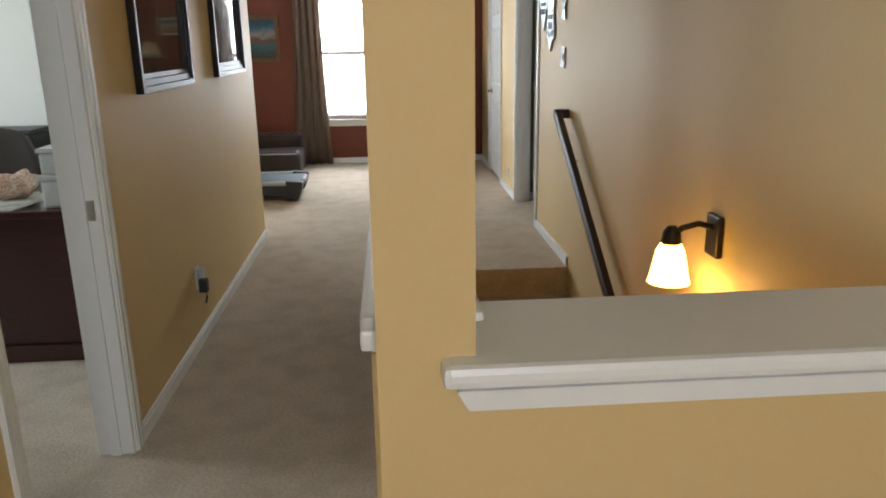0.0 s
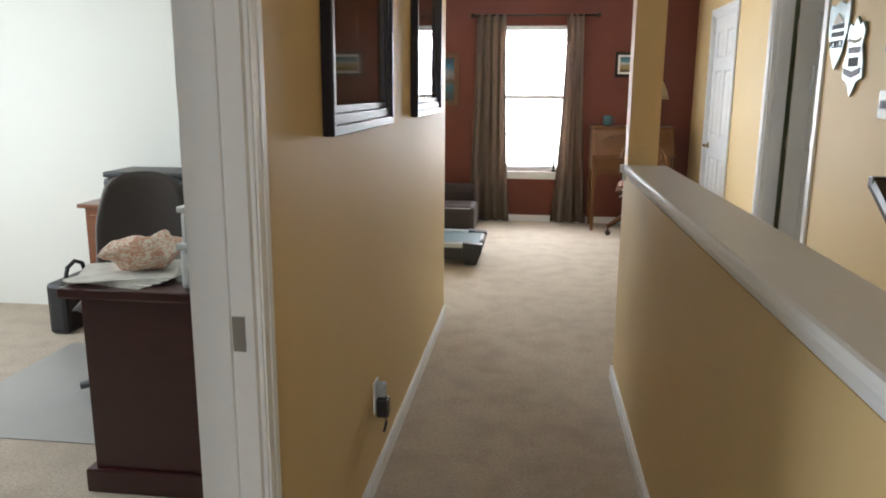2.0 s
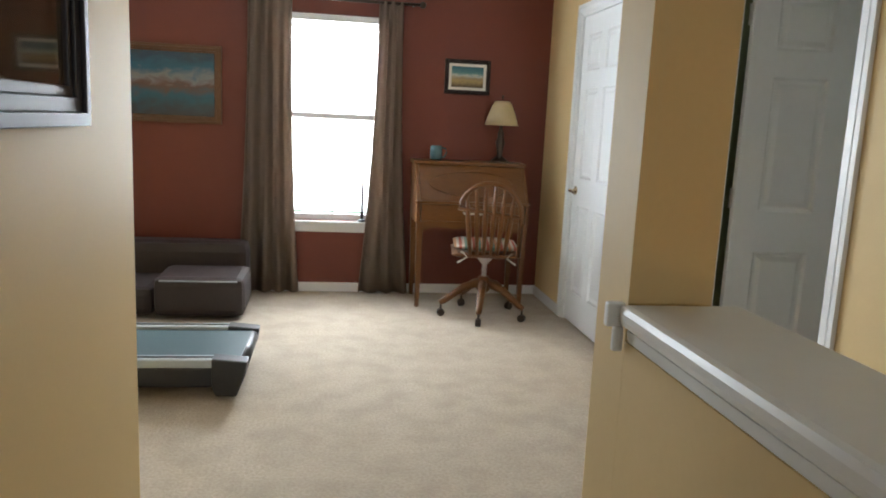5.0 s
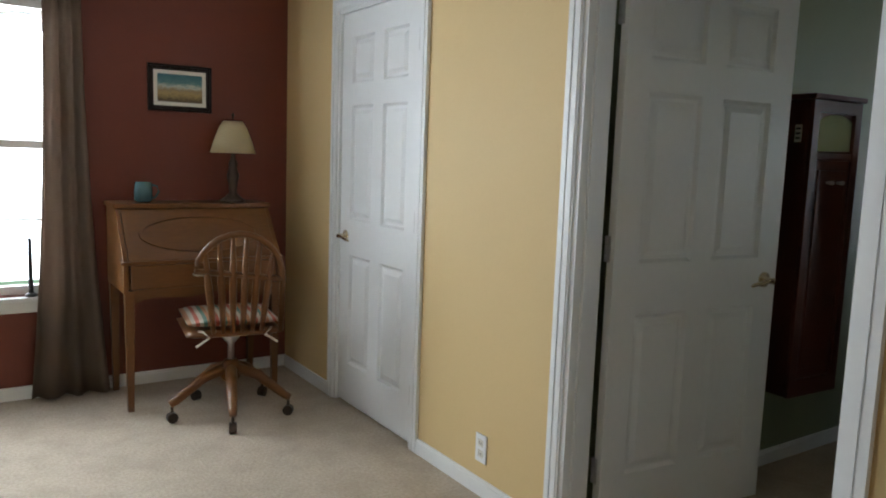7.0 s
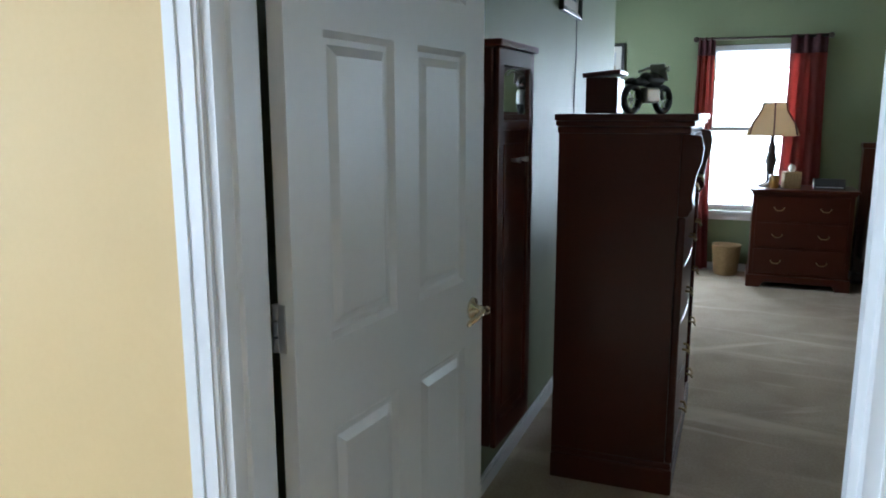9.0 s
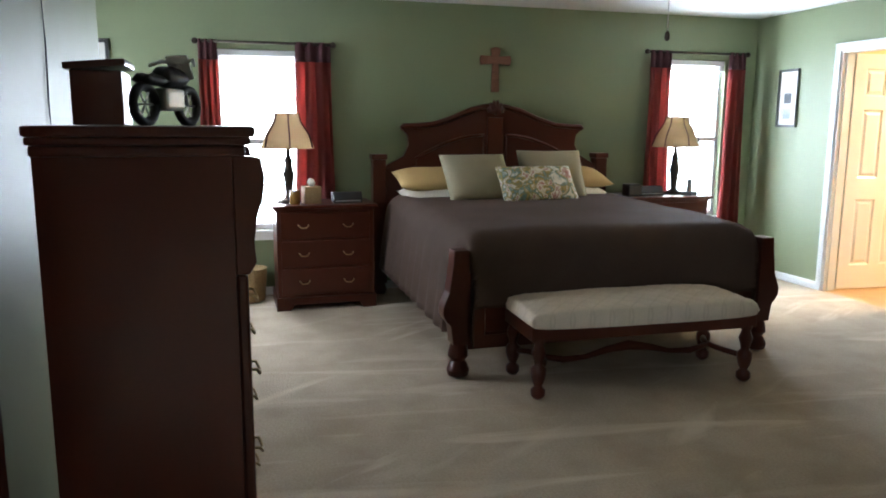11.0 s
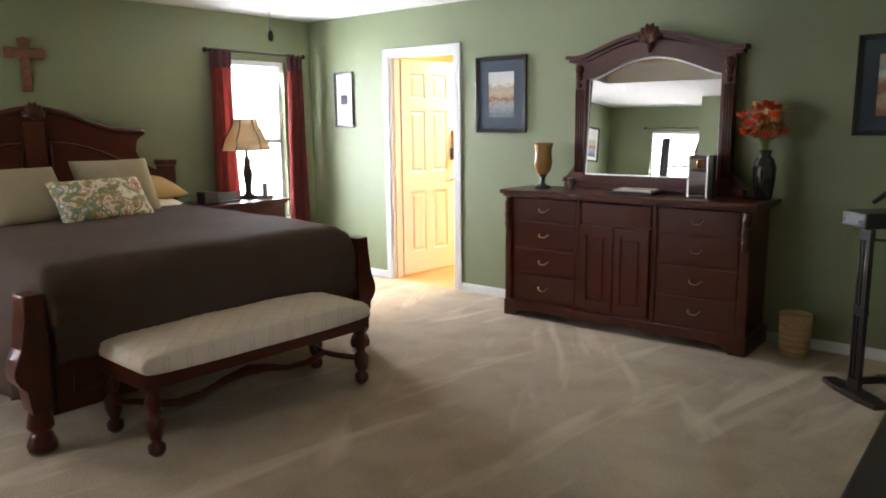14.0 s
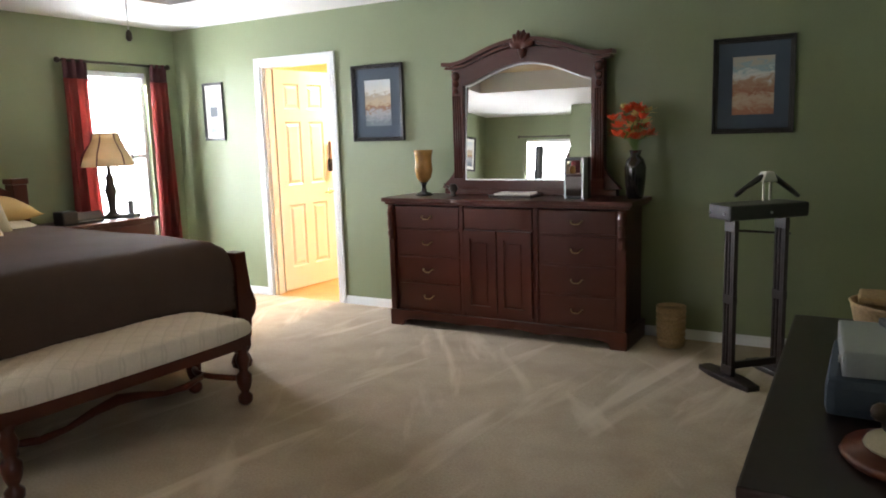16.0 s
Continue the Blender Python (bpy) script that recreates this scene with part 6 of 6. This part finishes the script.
for k in range(6):
    part("woven_band", lathed([(0.088 + 0.001 * k, 0), (0.091 + 0.001 * k, 0.012), (0.088 + 0.001 * k, 0.024)], 0, 0, 0.03 + 0.038 * k), M_WICKER, w2)

# ---- chest of drawers, armoire ----
ch = thing("tall_chest", 3.19, 5.785, 0, 0, "tall cherry chest of drawers with bulging front", "chest of drawers")
CW, CD = 0.98, 0.45
part("body", boxes((0.0, CW, 0.02, CD, 0.09, 1.35)), M_CHERRY, ch)
part("top", boxes((-0.035, CW + 0.035, -0.035, CD + 0.012, 1.385, 1.41), bevel=0.008), M_CHERRY, ch)
part("top_cove", boxes((-0.024, CW + 0.024, -0.024, CD + 0.008, 1.366, 1.385), bevel=0.006), M_CHERRY, ch)
part("top_moulding", boxes((-0.014, CW + 0.014, -0.012, CD + 0.004, 1.340, 1.366), bevel=0.008), M_CHERRY, ch)
part("plinth", boxes((-0.02, CW + 0.02, -0.01, CD, 0.0, 0.10), bevel=0.008), M_CHERRY, ch)
part("plinth_moulding", boxes((-0.012, CW + 0.012, -0.004, CD - 0.002, 0.10, 0.122), bevel=0.006), M_CHERRY, ch)
for z0, z1 in ((0.13, 0.36), (0.375, 0.605), (0.62, 0.83), (0.845, 1.035), (1.05, 1.225)):
    case_drawer(ch, 0.06, CW - 0.06, 0.012, z0, z1, M_CHERRY, 0.02, 2)
case_drawer(ch, 0.03, CW - 0.03, -0.005, 1.24, 1.335, M_CHERRY, 0.0, 0)
for x0 in (0.03, CW - 0.03):
    cq = boxes((x0 - 0.028, x0 + 0.028, -0.008, 0.02, 0.12, 1.05), bevel=0.008)
    prism(cq, [(-0.008, 1.34), (-0.045, 1.335), (-0.056, 1.29), (-0.050, 1.24), (-0.034, 1.19), (-0.026, 1.13), (-0.030, 1.08), (-0.012, 1.05), (0.02, 1.05), (0.02, 1.34)], x0 - 0.026, x0 + 0.026, 'x')
    part("corner_pilaster", tidy(cq, 0.004), M_CHERRY, ch, "carved scroll pilaster")
lid_ = thing("jewelry_chest", 3.48, 6.12, 1.411, 0, "dark cherry keepsake box with overhanging lid", "box")
part("case", boxes((-0.09, 0.09, -0.06, 0.06, 0, 0.135), bevel=0.004), M_CHERRY, lid_)
part("lid", moved(boxes((-0.105, 0.105, -0.072, 0.072, 0.0, 0.018), bevel=0.005), Matrix.Translation((0, 0, 0.140)) @ Matrix.Rotation(radians(-5), 4, 'X')), M_CHERRY, lid_)
mo = thing("motorcycle_model", 3.58, 5.97, 1.411, -30, "black model motorcycle with chrome parts", "model motorcycle")
for xx in (-0.10, 0.10):
    tq = bmesh.new()
    tube(tq, [(xx + 0.048 * math.cos(t), 0, 0.055 + 0.048 * math.sin(t)) for t in (2 * math.pi * k / 16 for k in range(17))], 0.013, 8)
    wh = part("wheel", tidy(tq, smooth=True), M_BLACK, mo)
    tq = bmesh.new()
    for k in range(3):
        a_ = math.pi * k / 3
        tube(tq, [(xx - 0.045 * math.cos(a_), 0, 0.055 - 0.045 * math.sin(a_)), (xx + 0.045 * math.cos(a_), 0, 0.055 + 0.045 * math.sin(a_))], 0.003, 6)
    part("spokes", tq, M_STEEL, wh)
part("engine", boxes((-0.045, 0.045, -0.03, 0.03, 0.04, 0.10), bevel=0.01), M_STEEL, mo, "chrome engine block")
part("tank", moved(cushion(0.11, 0.06, 0.06, 10), Matrix.Translation((0.02, 0, 0.10))), M_BLACK, mo)
part("saddle", moved(cushion(0.10, 0.055, 0.03, 8), Matrix.Translation((-0.07, 0, 0.105))), M_BLACK, mo)
part("fork", tubed([(0.10, 0, 0.055), (0.065, 0, 0.17)], 0.006), M_STEEL, mo)
part("handlebar", tubed([(0.03, -0.07, 0.165), (0.06, -0.05, 0.18), (0.065, 0.0, 0.17), (0.06, 0.05, 0.18), (0.03, 0.07, 0.165)], 0.005), M_STEEL, mo)
part("windscreen", moved(boxes((-0.003, 0.003, -0.035, 0.035, 0, 0.07), bevel=0.002), Matrix.Translation((0.085, 0, 0.13)) @ Matrix.Rotation(radians(-25), 4, 'Y')), M_PLASTICW, mo, "pale windscreen")

ja = thing("jewelry_armoire", 2.56, 6.272, 0, -3, "wall-mounted cherry jewelry cabinet with mirror door", "jewelry cabinet")
part("body", boxes((0, 0.33, 0.02, 0.160, 0.375, 1.60), bevel=0.006), M_CHERRY, ja)
jd = bmesh.new()
ring(jd, rect(0.0, 0.33, 0.375, 1.60), rect(0.045, 0.285, 0.45, 1.55), 0.0, 0.018)
box(jd, 0.045, 0.285, 0.010, 0.018, 0.45, 1.36)
box(jd, 0.045, 0.285, 0.002, 0.018, 1.36, 1.39)
jdo = part("door", tidy(jd, 0.003), M_CHERRY, ja)
part("mirror_glass", prismed([(0.047, 1.392), (0.283, 1.392), (0.283, 1.50)] + [(0.165 + 0.118 * math.cos(math.pi * k / 10), 1.50 + 0.045 * math.sin(math.pi * k / 10)) for k in range(1, 10)] + [(0.047, 1.50)], 0.008, 0.014, 'y'), M_MIRROR, jdo, "small arched door mirror")
part("door_panel", boxes((0.07, 0.26, 0.004, 0.010, 0.49, 1.32), bevel=0.004), M_CHERRY, jdo)
part("top_moulding", boxes((-0.012, 0.342, -0.012, 0.160, 1.601, 1.622), bevel=0.006), M_CHERRY, ja)
for xx in (0.13, 0.20):
    part("knob", tubed([(xx, 0.004, 1.27), (xx, -0.026, 1.27)], [0.005, 0.009]), M_STEEL, jdo)
part("side_label", boxes((-0.002, 0.0, 0.045, 0.075, 1.43, 1.50)), M_WHITEMAT, ja, "white care label")
for k in range(3):
    part("label_bar", boxes((-0.0035, -0.002, 0.050, 0.070, 1.442 + 0.019 * k, 1.450 + 0.019 * k)), M_INK, ja)

# ---- bedroom alcove ----
curtain_rod("curtain_rod", 'y', YA - 0.086, 5.90, 6.97, 2.08, "dark metal rod above the alcove window")
hang(framed_picture("framed_picture", 0.40, 0.55, 0.03, 0.025, M_BLACKF, M_WHITEMAT, 0.05, M_ART_COAST, "black framed picture on the alcove wall"), XE, 6.84, 1.77, -90)
at_ = thing("side_table", 6.30, 7.16, 0, 0, "dark wooden side table below the alcove window", "table")
part("tabletop", boxes((-0.52, 0.52, -0.2, 0.2, 1.02, 1.05), bevel=0.006), M_DARK, at_)
for lx in (-0.48, 0.48):
    for ly in (-0.16, 0.16):
        part("leg", boxes((lx - 0.022, lx + 0.022, ly - 0.022, ly + 0.022, 0, 1.02), bevel=0.004), M_DARK, at_)
tw = thing("tower_speaker", 6.53, 7.18, 1.05, 0, "slim dark tower speaker before the window", "speaker")
part("cabinet", lathed([(0.085, 0.0), (0.085, 0.02), (0.07, 0.03), (0.07, 0.83), (0.055, 0.86)]), M_BLACK, tw)
part("foot", lathed([(0.115, 0.0), (0.11, 0.018), (0.086, 0.022)]), M_BLACK, tw)
table_lamp("table_lamp", 5.93, 7.18, 1.05, 1.0, M_BRONZE, M_PLUM, "dark shaded table lamp before the alcove window", 0.62, 0.15, 0.10, 0.24)

# ---- ceiling fan ----
fan = thing("ceiling_fan", 4.28, 3.96, H + 0.25, 0, "dark bronze ceiling fan with pull chain, at rest", "ceiling fan")
part("canopy", lathed([(0.03, -0.09), (0.07, -0.04), (0.075, 0)]), M_BRONZE, fan)
part("motor", lathed([(0.05, -0.24), (0.12, -0.22), (0.13, -0.15), (0.10, -0.10), (0.03, -0.09)]), M_BRONZE, fan)
for k in range(5):
    m_ = Matrix.Rotation(2 * math.pi * k / 5 + 0.35, 4, 'Z')
    bl = prismed([(0.20, -0.055), (0.62, -0.07), (0.66, -0.04), (0.66, 0.04), (0.62, 0.07), (0.20, 0.055)], -0.175, -0.165, 'z', 0.003)
    part("blade", moved(bl, m_), M_DARK, fan)
    part("blade_iron", moved(boxes((0.10, 0.24, -0.02, 0.02, -0.185, -0.176)), m_), M_BRONZE, fan)
part("pull_chain", tubed([(0, 0, -0.24), (0, 0, -0.87)], 0.0022, 6), M_STEEL, fan)
part("chain_bob", lathed([(0.004, 0.012), (0.011, 0.0), (0.012, -0.02), (0.006, -0.03)][::-1], 0, 0, -0.87), M_BRONZE, fan)

# ---- valet stand and low cabinet ----
va = thing("valet_stand", 2.412, 1.49, 0, 45, "dark wood clothes valet stand with tray and hanger", "valet stand")
for sx in (0.16, -0.16):
    part("foot", moved(prismed([(-0.04, -0.22), (0.04, -0.22), (0.06, -0.1), (0.06, 0.1), (0.04, 0.22), (-0.04, 0.22), (-0.06, 0.1), (-0.06, -0.1)], 0.0, 0.03, 'z', 0.006), Matrix.Translation((sx, 0, 0))), M_DARK, va)
    po = bmesh.new()
    for dy in (-0.036, -0.009, 0.018, 0.036):
        box(po, sx - 0.012, sx + 0.012, dy - 0.007, dy + 0.007, 0.03, 0.90)
    for zz in (0.06, 0.46, 0.86):
        box(po, sx - 0.014, sx + 0.014, -0.045, 0.045, zz - 0.025, zz + 0.025)
    part("upright", po, M_DARK, va)
part("cross_rail", boxes((-0.146, 0.146, -0.012, 0.012, 0.06, 0.10), bevel=0.004), M_DARK, va)
part("tray", prismed([(-0.22, -0.11), (0.22, -0.11), (0.25, -0.08), (0.25, 0.11), (-0.24, 0.11), (-0.24, -0.08)], 0.905, 0.985, 'z', 0.012), M_BLACKF, va, "black lidded tray")
for sy in (-0.06, 0.06):
    part("tray_stud", tubed([(0.25, sy, 0.94), (0.256, sy, 0.94)], 0.006, 8), M_STEEL, va)
part("tray_stud", tubed([(0.0, 0.11, 0.94), (0.0, 0.118, 0.94)], 0.006, 8), M_STEEL, va)
hg = [(0.20, 1.02), (0.14, 1.06), (0.05, 1.11), (0.0, 1.125), (-0.05, 1.11), (-0.14, 1.05), (-0.21, 1.0)]
b_ = bmesh.new()
tube(b_, [(u - 0.10, -0.06, z) for u, z in hg], [0.012, 0.015, 0.018, 0.018, 0.018, 0.016, 0.012], 8)
part("hanger", tidy(b_, smooth=True), M_BLACKF, va, "dark shoulder hanger")
part("hanger_clip", prismed([(-0.15, 1.09), (-0.05, 1.09), (-0.075, 1.145), (-0.125, 1.145)], -0.09, -0.03, 'y', 0.008), M_WHITEMAT, va, "white hanger centre")
part("hanger_post", boxes((-0.125, -0.117, -0.065, -0.055, 0.985, 1.10), (-0.083, -0.075, -0.065, -0.055, 0.985, 1.10)), M_WHITEMAT, va)
part("trouser_bar", tubed([(0.10, -0.05, 0.83), (-0.26, -0.05, 0.79)], 0.007, 8), M_DARK, va)

tv = thing("low_cabinet", 2.045, 4.585, 0, -89, "dark espresso low cabinet with beaded top edge", "cabinet")
TW = 1.31
part("body", boxes((0.02, TW - 0.02, -0.50, -0.02, 0.0, 0.765)), M_DARK, tv)
part("top", boxes((0.0, TW, -0.53, 0.0, 0.775, 0.80), bevel=0.006), M_DARK, tv)
bd = bmesh.new()
for k in range(40):
    bmesh.ops.create_icosphere(bd, subdivisions=1, radius=0.006, matrix=Matrix.Translation((-0.001, -0.02 - 0.0125 * k, 0.768)))
for k in range(101):
    bmesh.ops.create_icosphere(bd, subdivisions=1, radius=0.006, matrix=Matrix.Translation((0.01 + 0.0128 * k, -0.005, 0.768)))
part("beading", tidy(bd, smooth=True), M_BRONZE, tv, "beaded moulding")
for x0 in (0.05, 0.465, 0.88):
    part("door", boxes((x0, x0 + 0.38, -0.022, -0.008, 0.05, 0.74), bevel=0.004), M_DARK, tv)
cx = thing("blue_case", 1.775, 4.01, 0.80, 0, "navy blue padded case lying on the cabinet", "case")
part("case_body", boxes((-0.16, 0.16, -0.17, 0.17, 0, 0.085), bevel=0.02), M_BLUEMAT, cx)
dv = thing("silver_player", 1.765, 4.02, 0.886, 4, "silver disc player stacked on a blue case", "disc player")
part("player_body", boxes((-0.15, 0.15, -0.14, 0.14, 0, 0.055), bevel=0.006), M_SILVERP, dv)
part("player_button", tubed([(0.148, 0.1, 0.028), (0.156, 0.1, 0.028)], 0.008, 10), M_STEEL, dv)
rc = thing("remote_control", 1.79, 3.99, 0.942, 20, "black remote control on the disc player", "remote control")
part("remote_body", boxes((-0.025, 0.025, -0.09, 0.09, 0, 0.018), bevel=0.006), M_BLACK, rc)
kb = thing("wicker_basket", 1.79, 3.50, 0.80, 0, "small brown wicker basket on the cabinet", "basket")
part("basket_wall", lathed([(0.09, 0), (0.10, 0.01), (0.12, 0.10), (0.125, 0.11), (0.115, 0.11), (0.095, 0.02)]), M_WICKER, kb)
lids = boxes((-0.10, 0.10, -0.07, 0.07, 0.11, 0.13), bevel=0.008)
part("basket_lid", lids, M_WICKER, kb)
st2 = thing("carved_ornament", 1.78, 4.36, 0.80, 0, "small dark carved ornament on a round wooden base", "ornament")
part("round_base", lathed([(0.11, 0), (0.12, 0.012), (0.115, 0.022), (0.085, 0.026), (0.085, 0.03)]), M_CHERRY, st2)
part("pale_inset", lathed([(0.082, 0.03), (0.08, 0.036)]), M_SAGE, st2)
og = bmesh.new()
for x, y, z, r in ((0, 0, 0.06, 0.035), (0.03, 0.01, 0.075, 0.026), (-0.035, 0, 0.055, 0.026), (0.055, 0.02, 0.095, 0.018)):
    bmesh.ops.create_icosphere(og, subdivisions=2, radius=r, matrix=Matrix.Translation((x, y, z)))
part("carved_body", tidy(og, smooth=True), M_BRONZE, st2)

# ---- bathroom beyond the open door ----
structure("floor_bath", boxes((4.9, 7.5, -1.9, YS - 0.12, -0.2, -0.003), (5.80, 6.56, YS - 0.12, YS, -0.2, -0.003)), M_BATHFLOOR, "warm tan vinyl bathroom floor", "floor")
structure("ceiling_bath", boxes((4.9, 7.5, -1.9, YS - 0.12, H, H + 0.15)), M_CEIL, "white bathroom ceiling", "ceiling")
wall("wall_bath_west", 'x', 4.8, 4.9, -1.9, YS - 0.12, M_BATHWALL, "warm yellow bathroom wall")
wall("wall_bath_east", 'x', 7.5, 7.6, -1.9, YS - 0.12, M_BATHWALL, "warm yellow bathroom wall")
wall("wall_bath_south", 'y', -2.0, -1.9, 4.8, 7.6, M_BATHWALL, "warm yellow bathroom wall")
wall("wall_bath_north", 'y', YS - 0.135, YS - 0.121, 4.9, 7.5, M_BATHWALL, "warm yellow bathroom wall", [(5.738, 6.622, 0, 2.10)])
br = thing("hanging_brush", 6.484, 0.06, 0, -4, "brown wooden brush hanging on the bathroom door", "brush")
part("handle", boxes((-0.022, -0.003, -0.010, 0.010, 1.20, 1.37), bevel=0.005), M_PINE, br)
part("brush_head", boxes((-0.040, -0.003, -0.028, 0.028, 1.08, 1.20), bevel=0.010), M_DARK, br)
